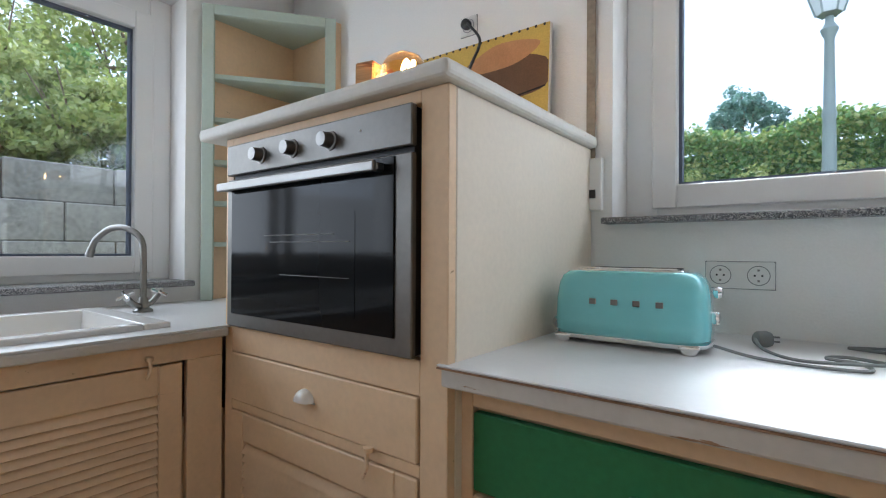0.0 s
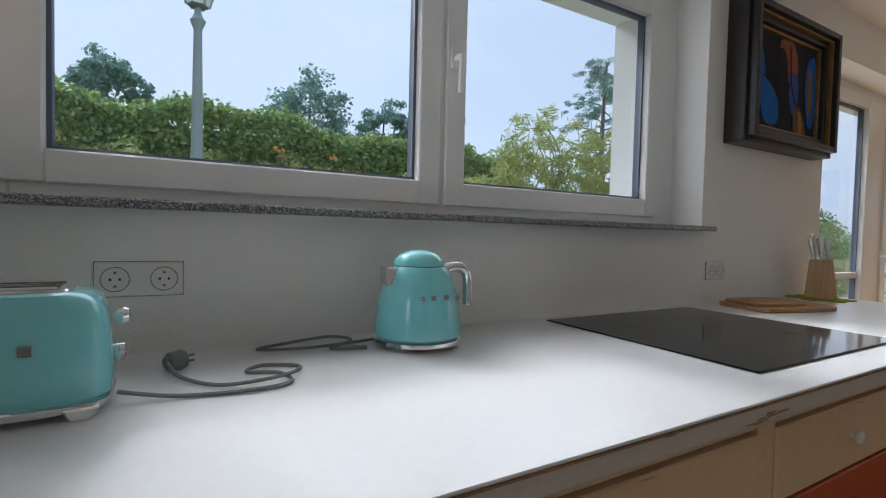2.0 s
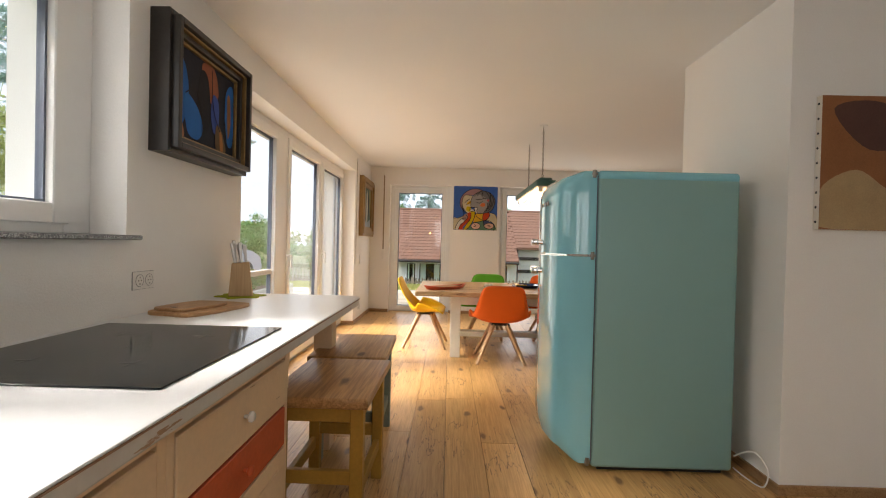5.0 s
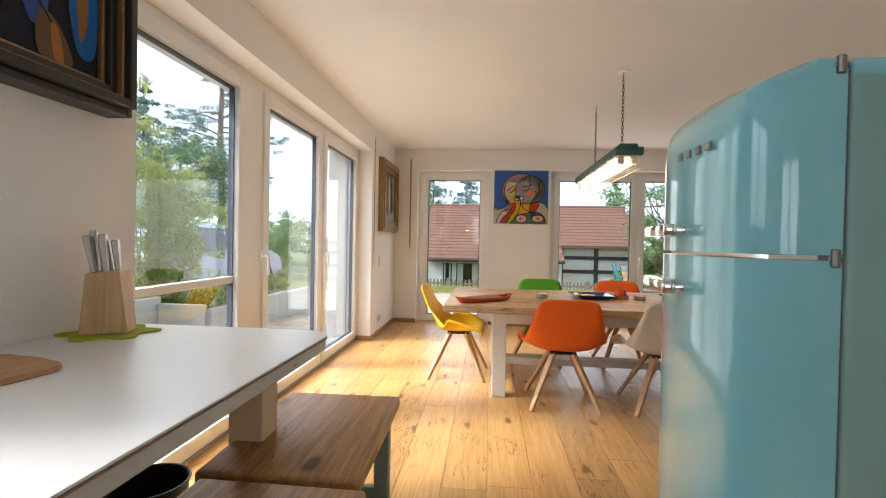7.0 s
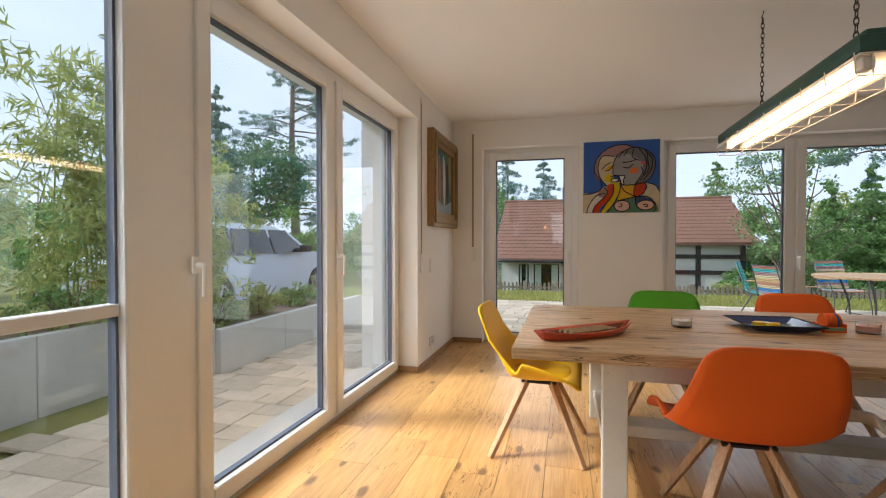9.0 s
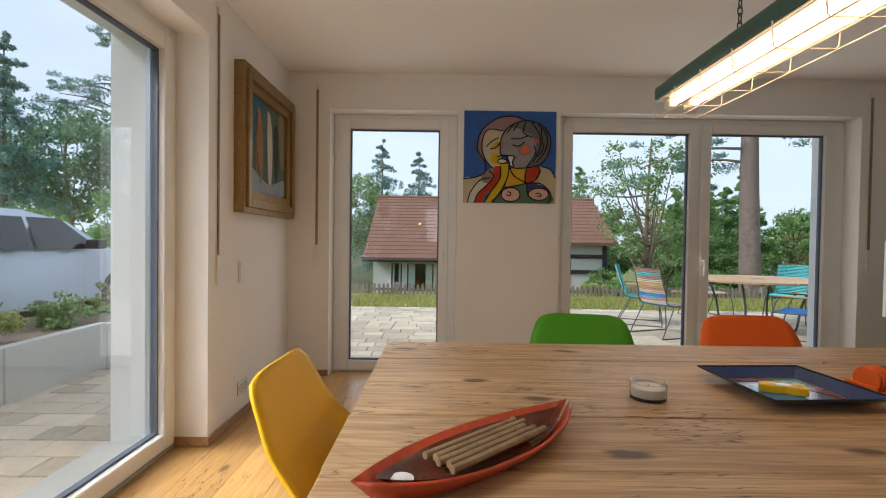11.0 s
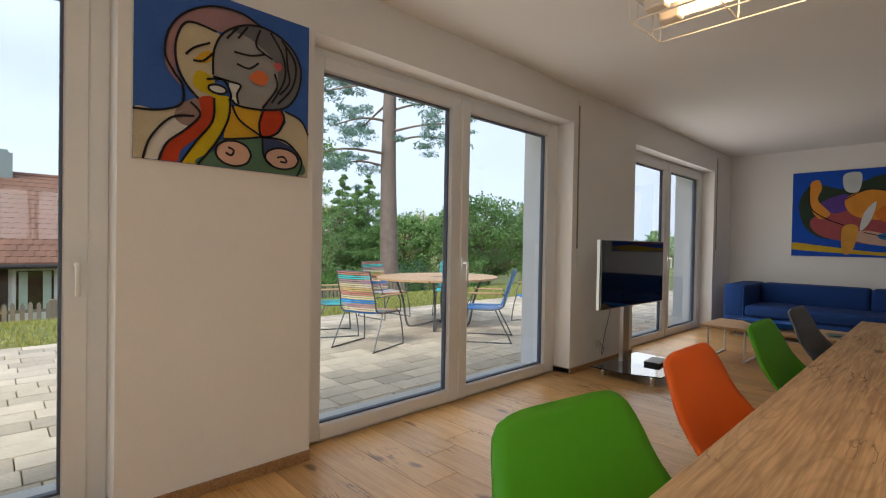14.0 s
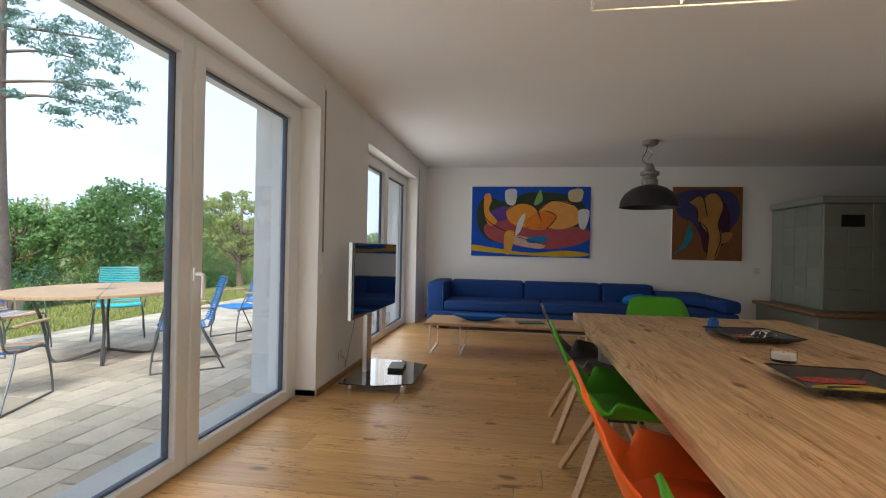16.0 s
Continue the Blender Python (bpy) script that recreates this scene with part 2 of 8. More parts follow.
    pp = n.new("ShaderNodeMath")
    pp.operation = "PINGPONG"
    pp.inputs[1].default_value = 0.5
    l.new(rm.outputs[0], pp.inputs[0])
    rr = n.new("ShaderNodeMapRange")
    rr.inputs["From Min"].default_value, rr.inputs["From Max"].default_value = 0.0, 0.15
    rr.inputs["To Min"].default_value, rr.inputs["To Max"].default_value = rings * knots, 0.0
    l.new(pp.outputs[0], rr.inputs["Value"])
    rmix = n.new("ShaderNodeMix")
    rmix.data_type = "RGBA"
    rmix.inputs[7].default_value = (dark[0] * 0.75, dark[1] * 0.7, dark[2] * 0.65, 1)
    l.new(rr.outputs[0], rmix.inputs[0])
    l.new(km.outputs[2], rmix.inputs[6])
    # short dark cracks along the grain, gathered in patches
    mp4 = n.new("ShaderNodeMapping")
    mp4.inputs["Scale"].default_value = {"x": (2.6, 20, 20), "y": (20, 2.6, 20), "z": (20, 20, 2.6)}[along]
    l.new(off.outputs[0], mp4.inputs["Vector"])
    cr1 = n.new("ShaderNodeTexNoise")
    cr1.inputs["Scale"].default_value, cr1.inputs["Detail"].default_value = 1.3, 3
    l.new(mp4.outputs[0], cr1.inputs["Vector"])
    sb1 = n.new("ShaderNodeMath")
    sb1.operation = "SUBTRACT"
    sb1.inputs[1].default_value = 0.5
    l.new(cr1.outputs["Fac"], sb1.inputs[0])
    ab1 = n.new("ShaderNodeMath")
    ab1.operation = "ABSOLUTE"
    l.new(sb1.outputs[0], ab1.inputs[0])
    th1 = n.new("ShaderNodeMapRange")
    th1.inputs["From Min"].default_value, th1.inputs["From Max"].default_value = 0.005, 0.015
    th1.inputs["To Min"].default_value, th1.inputs["To Max"].default_value = knots, 0.0
    l.new(ab1.outputs[0], th1.inputs["Value"])
    pt1 = n.new("ShaderNodeTexNoise")
    pt1.inputs["Scale"].default_value = 2.4
    l.new(off.outputs[0], pt1.inputs["Vector"])
    pr1 = n.new("ShaderNodeMapRange")
    pr1.inputs["From Min"].default_value, pr1.inputs["From Max"].default_value = 0.50, 0.57
    l.new(pt1.outputs["Fac"], pr1.inputs["Value"])
    pm1 = n.new("ShaderNodeMath")
    pm1.operation = "MULTIPLY"
    l.new(th1.outputs[0], pm1.inputs[0])
    l.new(pr1.outputs[0], pm1.inputs[1])
    cm1 = n.new("ShaderNodeMix")
    cm1.data_type = "RGBA"
    cm1.inputs[7].default_value = (dark[0] * 0.35, dark[1] * 0.3, dark[2] * 0.25, 1)
    l.new(pm1.outputs[0], cm1.inputs[0])
    l.new(rmix.outputs[2], cm1.inputs[6])
    hsv = n.new("ShaderNodeHueSaturation")
    r2 = n.new("ShaderNodeMapRange")
    r2.inputs["To Min"].default_value, r2.inputs["To Max"].default_value = 1 - each, 1 + each
    l.new(info.outputs["Random"], r2.inputs["Value"])
    l.new(r2.outputs[0], hsv.inputs["Value"])
    l.new(cm1.outputs[2], hsv.inputs["Color"])
    l.new(hsv.outputs["Color"], p.inputs["Base Color"])
    p.inputs["Roughness"].default_value = rough
    p.inputs["Coat Weight"].default_value = coat
    p.inputs["Coat Roughness"].default_value = 0.25
    b = n.new("ShaderNodeBump")
    b.inputs["Strength"].default_value, b.inputs["Distance"].default_value = 0.25, 0.002
    l.new(sumn.outputs[0], b.inputs["Height"])
    l.new(b.outputs[0], p.inputs["Normal"])
    return m


def worn(name, paint, under, amount=0.5, rough=0.55, stretch=(1.0, 6.0, 10.0)):
    """Painted timber, with paint rubbed and chipped through to the wood."""
    m = plain(name, paint, rough, vary=0.06, scale=4, bump=0.08)
    n, l = m.node_tree.nodes, m.node_tree.links
    p = n["Principled BSDF"]
    src = p.inputs["Base Color"].links[0].from_socket
    co = n.new("ShaderNodeTexCoord")
    mp = n.new("ShaderNodeMapping")
    mp.inputs["Scale"].default_value = stretch
    chip = n.new("ShaderNodeTexNoise")
    chip.inputs["Scale"].default_value, chip.inputs["Detail"].default_value, chip.inputs["Roughness"].default_value = 3.0, 6, 0.65
    l.new(co.outputs["Object"], mp.inputs["Vector"])
    l.new(mp.outputs[0], chip.inputs["Vector"])
    ramp = n.new("ShaderNodeValToRGB")
    ramp.color_ramp.elements[0].position = 0.72 - 0.28 * amount
    ramp.color_ramp.elements[1].position = 0.745 - 0.28 * amount
    l.new(chip.outputs["Fac"], ramp.inputs["Fac"])
    mix = n.new("ShaderNodeMix")
    mix.data_type = "RGBA"
    l.new(ramp.outputs["Color"], mix.inputs[0])
    l.new(src, mix.inputs[6])
    mix.inputs[7].default_value = (*under, 1)
    l.new(mix.outputs[2], p.inputs["Base Color"])
    return m


def speckle(name, a, b, c, scale=380.0, rough=0.25):
    m, n, l, p = nodes_of(name)
    co = n.new("ShaderNodeTexCoord")
    v = n.new("ShaderNodeTexVoronoi")
    v.inputs["Scale"].default_value = scale
    l.new(co.outputs["Object"], v.inputs["Vector"])
    ramp = n.new("ShaderNodeValToRGB")
    e = ramp.color_ramp.elements
    e[0].position, e[0].color = 0.25, (*a, 1)
    e[1].position, e[1].color = 0.75, (*c, 1)
    mid = e.new(0.5)
    mid.color = (*b, 1)
    ramp.color_ramp.interpolation = "CONSTANT"
    sep = n.new("ShaderNodeSeparateColor")
    l.new(v.outputs["Color"], sep.inputs[0])
    l.new(sep.outputs[0], ramp.inputs["Fac"])
    l.new(ramp.outputs["Color"], p.inputs["Base Color"])
    p.inputs["Roughness"].default_value = rough
    return m


def glass(name, color=(1, 1, 1), rough=0.0):
    m, n, l, p = nodes_of(name)
    p.inputs["Base Color"].default_value = (*color, 1)
    p.inputs["Transmission Weight"].default_value = 1.0
    p.inputs["Roughness"].default_value = rough
    p.inputs["IOR"].default_value = 1.45
    return m


def glow(name, color, strength):
    m, n, l, p = nodes_of(name)
    p.inputs["Base Color"].default_value = (*color, 1)
    p.inputs["Emission Color"].default_value = (*color, 1)
    p.inputs["Emission Strength"].default_value = strength
    return m


def leaves(name, a, b, rough=0.6):
    """Foliage whose clumps differ in tone."""
    m, n, l, p = nodes_of(name)
    geo = n.new("ShaderNodeNewGeometry")
    ramp = n.new("ShaderNodeValToRGB")
    ramp.color_ramp.elements[0].color = (*a, 1)
    ramp.color_ramp.elements[1].color = (*b, 1)
    l.new(geo.outputs["Random Per Island"], ramp.inputs["Fac"])
    l.new(ramp.outputs["Color"], p.inputs["Base Color"])
    p.inputs["Roughness"].default_value = rough
    tr = n.new("ShaderNodeBsdfTranslucent")
    l.new(ramp.outputs["Color"], tr.inputs["Color"])
    mix = n.new("ShaderNodeAddShader")
    l.new(p.outputs[0], mix.inputs[0])
    l.new(tr.outputs[0], mix.inputs[1])
    l.new(mix.outputs[0], n["Material Output"].inputs["Surface"])
    return m


M = {}
M["plaster"] = plain("plaster", (0.85, 0.835, 0.81), 0.9, vary=0.03, scale=1.2, bump=0.35, fine=140)
M["ceiling"] = plain("ceiling_paint", (0.87, 0.86, 0.84), 0.95, vary=0.02, scale=0.8, bump=0.15, fine=120)
M["facade"] = plain("facade_render", (0.75, 0.737, 0.688), 0.9, vary=0.05, scale=1.5, bump=0.4, fine=80)
M["pvc"] = plain("white_window_profile", (0.82, 0.82, 0.81), 0.32, vary=0.015, bump=0.0)
M["seal"] = plain("dark_gasket", (0.12, 0.14, 0.19), 0.5, vary=0.1, bump=0.0)
M["chain"] = plain("dark_chain_steel", (0.09, 0.075, 0.06), 0.45, metal=0.6, vary=0.2, bump=0.1)
M["rail"] = plain("aluminium_rail", (0.62, 0.66, 0.72), 0.35, metal=0.6, vary=0.05, bump=0.0)
M["pane"] = glass("window_glass", (0.98, 0.99, 0.99))
M["clear"] = glass("clear_glass", (0.96, 0.97, 0.97))
M["granite"] = speckle("grey_granite", (0.10, 0.10, 0.105), (0.26, 0.26, 0.27), (0.42, 0.41, 0.40))
M["cream"] = worn("cream_paint", (0.80, 0.59, 0.375), (0.42, 0.27, 0.15), 0.10)
M["creamside"] = plain("cream_white_paint", (0.80, 0.71, 0.58), 0.6, vary=0.05, scale=3, bump=0.15)
M["counter"] = plain("white_worktop_paint", (0.72, 0.72, 0.72), 0.33, vary=0.03, scale=3, bump=0.06)
# real chips; paint also darkened for shade on the edge facing the room
M["counteredge"] = worn("shaded_chipped_white_paint", (0.62, 0.59, 0.54), (0.34, 0.21, 0.12), 0.27, stretch=(1.6, 7, 12))
M["barewood"] = plain("bare_brown_wood", (0.30, 0.175, 0.10), 0.7, vary=0.4, scale=14, bump=0.2)
M["green_paint"] = plain("green_paint", (0.035, 0.20, 0.075), 0.5, vary=0.18, scale=3, bump=0.1)
M["orange_paint"] = plain("orange_red_paint", (0.55, 0.10, 0.03), 0.5, vary=0.12, scale=4, bump=0.1)
M["sage"] = plain("sage_green_paint", (0.50, 0.58, 0.50), 0.55, vary=0.06, scale=5, bump=0.1)
M["steel"] = plain("brushed_steel", (0.50, 0.48, 0.45), 0.32, metal=1.0, vary=0.06, scale=20, bump=0.02)
M["chrome"] = plain("chrome", (0.80, 0.80, 0.80), 0.08, metal=1.0, vary=0.01, bump=0.0)
M["blackglass"] = plain("black_glass", (0.006, 0.007, 0.008), 0.04, vary=0.02, bump=0.0, coat=0.6)
M["darksteel"] = plain("grey_steel", (0.26, 0.25, 0.235), 0.35, metal=1.0, vary=0.05, scale=20, bump=0.0)
M["ovensteel"] = plain("dark_brushed_steel", (0.20, 0.19, 0.175), 0.46, metal=1.0, vary=0.08, scale=20, bump=0.02)
M["ovenglass"] = plain("smoked_black_glass", (0.008, 0.009, 0.010), 0.09, vary=0.02, bump=0.0, spec=0.16)
M["black"] = plain("black_plastic", (0.015, 0.015, 0.016), 0.45, vary=0.1, bump=0.03)
M["mint"] = plain("mint_enamel", (0.24, 0.64, 0.67), 0.12, vary=0.012, scale=2, bump=0.0, coat=0.7)
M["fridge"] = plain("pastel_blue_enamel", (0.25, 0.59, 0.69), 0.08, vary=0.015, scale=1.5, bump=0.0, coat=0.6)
# door enamel again, darker: the side's shade is put into the colour
M["fridgeside"] = plain("pastel_enamel_shaded_side", (0.24, 0.42, 0.41), 0.42, vary=0.02, scale=2, bump=0.12, fine=260)
M["ceramic"] = plain("white_ceramic", (0.80, 0.78, 0.74), 0.2, vary=0.01, bump=0.0, coat=0.3)
M["white_plastic"] = plain("white_plastic", (0.80, 0.79, 0.76), 0.35, vary=0.02, bump=0.0)
M["grey_cable"] = plain("grey_cable", (0.20, 0.21, 0.21), 0.5, vary=0.05, bump=0.0)
M["floor"] = wood("oak_floor", (0.62, 0.365, 0.135), (0.49, 0.27, 0.085), "x", 0.38, 0.9, 0.17, coat=0.10, rings=0.14)
M["skirt"] = wood("oak_skirting", (0.40, 0.24, 0.11), (0.27, 0.15, 0.065), "x", 0.45, 0.3, 0.05)
M["table"] = wood("old_pine_boards", (0.57, 0.385, 0.205), (0.34, 0.215, 0.105), "y", 0.5, 1.0, 0.15, grain=1.0, rings=0.32)
M["stoolwood"] = wood("worn_pine", (0.50, 0.275, 0.105), (0.30, 0.15, 0.05), "x", 0.45, 0.9, 0.08, rings=0.2)
M["beech"] = wood("beech", (0.56, 0.36, 0.19), (0.44, 0.26, 0.13), "z", 0.5, 0.05, 0.1)
M["board"] = wood("chopping_board_wood", (0.48, 0.28, 0.13), (0.36, 0.19, 0.08), "x", 0.5, 0.1, 0.1)
M["blockwood"] = wood("pale_block_beech", (0.60, 0.40, 0.21), (0.50, 0.31, 0.15), "z", 0.5, 0.05, 0.1)
M["whitewood"] = worn("white_washed_wood", (0.70, 0.68, 0.62), (0.42, 0.30, 0.18), 0.15)
M["mustard"] = plain("yellow_ochre_paint", (0.42, 0.23, 0.03), 0.55, vary=0.15, scale=6, bump=0.15)
M["greygreen"] = plain("grey_green_paint", (0.24, 0.29, 0.25), 0.55, vary=0.12, scale=6, bump=0.15)
M["yellow"] = plain("yellow_plastic", (0.85, 0.50, 0.008), 0.5, vary=0.02, bump=0.0, spec=0.3)
M["orange"] = plain("orange_plastic", (0.80, 0.135, 0.012), 0.48, vary=0.02, bump=0.0, spec=0.3)
M["green"] = plain("green_plastic", (0.075, 0.31, 0.007), 0.48, vary=0.02, bump=0.0, spec=0.3)
M["white"] = plain("off_white_plastic", (0.68, 0.63, 0.55), 0.42, vary=0.02, bump=0.0)
M["grey"] = plain("dark_grey_plastic", (0.06, 0.065, 0.075), 0.4, vary=0.03, bump=0.0)
M["blue"] = plain("sky_blue_plastic", (0.03, 0.33, 0.66), 0.38, vary=0.02, bump=0.0)
M["sofa"] = plain("deep_blue_upholstery", (0.004, 0.040, 0.19), 0.85, vary=0.12, scale=5, bump=0.3, fine=300)
M["sofa_piping"] = plain("light_blue_piping", (0.03, 0.12, 0.40), 0.8, vary=0.05, bump=0.0)
M["throw"] = plain("bright_blue_cloth", (0.02, 0.19, 0.62), 0.9, vary=0.15, scale=14, bump=0.5, fine=200)
M["lampgreen"] = plain("dark_green_lacquer", (0.035, 0.10, 0.075), 0.4, vary=0.1, bump=0.05)
M["tubeglow"] = glow("fluorescent_tube", (1.0, 0.66, 0.36), 3.6)
M["reflector"] = plain("white_reflector", (0.75, 0.70, 0.62), 0.5, vary=0.03, bump=0.0)
M["gold"] = plain("aged_gold_frame", (0.28, 0.17, 0.06), 0.4, metal=0.5, vary=0.3, scale=12, bump=0.35)
M["darkframe"] = plain("dark_frame", (0.025, 0.020, 0.016), 0.4, vary=0.3, scale=10, bump=0.1)
M["canvas"] = plain("canvas_edge", (0.72, 0.68, 0.60), 0.85, vary=0.05, bump=0.3, fine=300)
M["tile_stove"] = plain("grey_green_stove_tile", (0.30, 0.33, 0.28), 0.35, vary=0.08, scale=5, bump=0.05, each=0.08)
M["concrete"] = plain("pale_concrete", (0.50, 0.50, 0.47), 0.85, vary=0.12, scale=2.5, bump=0.3)
M["stone"] = plain("grey_retaining_block", (0.33, 0.305, 0.27), 0.9, vary=0.35, scale=5, bump=1.0, fine=30, each=0.12)
M["paver"] = plain("sandstone_paver", (0.50, 0.42, 0.31), 0.85, vary=0.16, scale=5, bump=0.4, fine=50, each=0.22)
M["joint"] = plain("paving_joint_sand", (0.18, 0.162, 0.132), 0.95, vary=0.2, bump=0.5)
M["earth"] = plain("lawn_ground", (0.17, 0.18, 0.05), 0.95, vary=0.35, scale=1.5, bump=0.6, fine=20)
M["grass"] = leaves("grass_blades", (0.15, 0.16, 0.035), (0.25, 0.24, 0.07))
M["leaf"] = leaves("green_leaves", (0.058, 0.112, 0.028), (0.145, 0.225, 0.068))
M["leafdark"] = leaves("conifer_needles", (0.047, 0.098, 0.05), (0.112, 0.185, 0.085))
M["leafblue"] = leaves("blue_green_needles", (0.06, 0.115, 0.095), (0.13, 0.205, 0.16))
M["leafyellow"] = leaves("yellow_green_leaves", (0.13, 0.165, 0.04), (0.26, 0.27, 0.095))
M["leafrust"] = leaves("rust_leaves", (0.336, 0.126, 0.028), (0.504, 0.28, 0.07))
M["bark"] = plain("bark", (0.204, 0.144, 0.102), 0.9, vary=0.35, scale=7, bump=1.0, fine=24)
M["pinebark"] = plain("reddish_pine_bark", (0.20, 0.15, 0.125), 0.9, vary=0.4, scale=6, bump=1.0, fine=20)
M["rooftile"] = plain("red_roof_tile", (0.205, 0.10, 0.062), 0.85, vary=0.3, scale=3, bump=0.4)
M["timber"] = plain("dark_timber", (0.035, 0.03, 0.028), 0.8, vary=0.2, bump=0.3)
M["fence"] = plain("weathered_fence_wood", (0.27, 0.22, 0.165), 0.9, vary=0.25, scale=8, bump=0.4, each=0.15)
M["carpaint"] = plain("silver_blue_car_paint", (0.60, 0.68, 0.78), 0.25, metal=0.2, vary=0.02, bump=0.0, coat=0.8)
M["carwhite"] = plain("white_car_paint", (0.72, 0.74, 0.76), 0.22, vary=0.02, bump=0.0, coat=0.8)
M["rubber"] = plain("tyre_rubber", (0.02, 0.02, 0.02), 0.8, vary=0.1, bump=0.1)
M["galv"] = plain("grey_steel_tube", (0.11, 0.115, 0.12), 0.45, metal=0.3, vary=0.08, bump=0.0)
M["lamppost"] = plain("pale_green_iron", (0.28, 0.329, 0.315), 0.55, vary=0.1, bump=0.1)
M["fitting"] = plain("grey_ceramic", (0.24, 0.215, 0.19), 0.45, vary=0.12, bump=0.05)
M["milk"] = plain("frosted_lantern_glass", (0.75, 0.77, 0.76), 0.4, vary=0.03, bump=0.0)

# ---- the large structure ----
NY, EX, SY, WX, TOP = 1.82, 8.717, -7.9, -2.45, 2.65      # inner faces of the walls and the ceiling's height
TH = 0.56
HEAD = 2.36

# north wall: kitchen window -0.56..2.09, terrace glazing 3.27..7.275
g = G()
g.box(WX - TH, -0.56, NY, NY + TH, -0.1, TOP + 0.1)
g.box(-0.56, 2.09, NY, NY + TH, -0.1, 1.259)
g.box(-0.56, 2.09, NY, NY + TH, 2.42, TOP + 0.1)
g.box(2.09, 3.27, NY, NY + TH, -0.1, TOP + 0.1)
g.box(3.27, 7.275, NY, NY + TH, HEAD, TOP + 0.1)
g.box(7.275, EX + TH, NY, NY + TH, -0.1, TOP + 0.1)
solid("wall_north", g, M["plaster"], "white roughly plastered outer wall with deep window reveals", "wall", kind="structure")

# east wall: glass door, two terrace doors, two more terrace doors
g = G()
for y0, y1 in ((NY, 1.465), (0.35, -0.545), (-3.18, -4.46), (-7.09, SY - TH)):
    g.box(EX, EX + TH, y1, y0, -0.1, TOP + 0.1)
for y0, y1 in ((1.465, 0.35), (-0.545, -3.18), (-4.46, -7.09)):
    g.box(EX, EX + TH, y1, y0, 2.335, TOP + 0.1)
solid("wall_east", g, M["plaster"], "white plastered wall with tall terrace door openings", "wall", kind="structure")

g = G().box(WX - TH, EX, SY - TH, SY, -0.1, TOP + 0.1)
solid("wall_south", g, M["plaster"], "white plastered wall behind the blue sofa", "wall", kind="structure")

# west: kitchen wall with the sink window, and the closed rest
g = G()
g.box(WX - TH, WX, 1.20, NY, -0.1, TOP + 0.1)
g.box(WX - TH, WX, -1.20, 1.20, -0.1, 0.985)
g.box(WX - TH, WX, -1.20, 1.20, 2.42, TOP + 0.1)
g.box(WX - TH, WX, SY, -1.20, -0.1, TOP + 0.1)
solid("wall_west", g, M["plaster"], "white plastered kitchen wall with the sink window", "wall", kind="structure")

# white wall out of view, added to bounce light into the kitchen
g = G().box(WX, 2.47, -2.5, -2.2, 0, TOP)
solid("wall_kitchen_bounce", g, M["plaster"], "plain white unseen wall added to bounce light into the kitchen", "wall", kind="structure")
# block of wall behind the refrigerator
g = G().box(2.47, 3.62, -4.2, -1.40, 0, TOP)
solid("wall_inner", g, M["plaster"], "white plastered inner wall behind the refrigerator", "wall", kind="structure")

g = G().box(WX - TH, EX + TH, SY - TH, NY + TH, TOP, TOP + 0.25)
solid("ceiling", g, M["ceiling"], "smooth white painted ceiling", "ceiling", kind="structure")

# skirting of oak
g = G()
for x0, x1, y0, y1 in ((7.275, EX - 0.014, NY - 0.014, NY), (7.261, 7.275, NY - 0.014, NY + 0.19), (EX - 0.014, EX, 1.465, NY), (EX - 0.014, EX, -0.545, 0.35), (EX - 0.014, EX, -4.46, -3.18),
                       (EX - 0.014, EX + 0.19, 0.336, 0.35), (EX, EX + 0.19, -3.194, -3.18),
                       (3.2, EX - 0.014, SY, SY + 0.014), (3.62, 3.634, -4.2, -1.4), (2.47, 3.634, -1.4, -1.386), (2.456, 2.47, -4.2, -1.386)):
    g.box(x0, x1, y0, y1, 0.0, 0.055)
solid("baseboard", g, M["skirt"], "low oiled oak skirting board along the walls", "skirting", kind="structure", bevel=0.003)


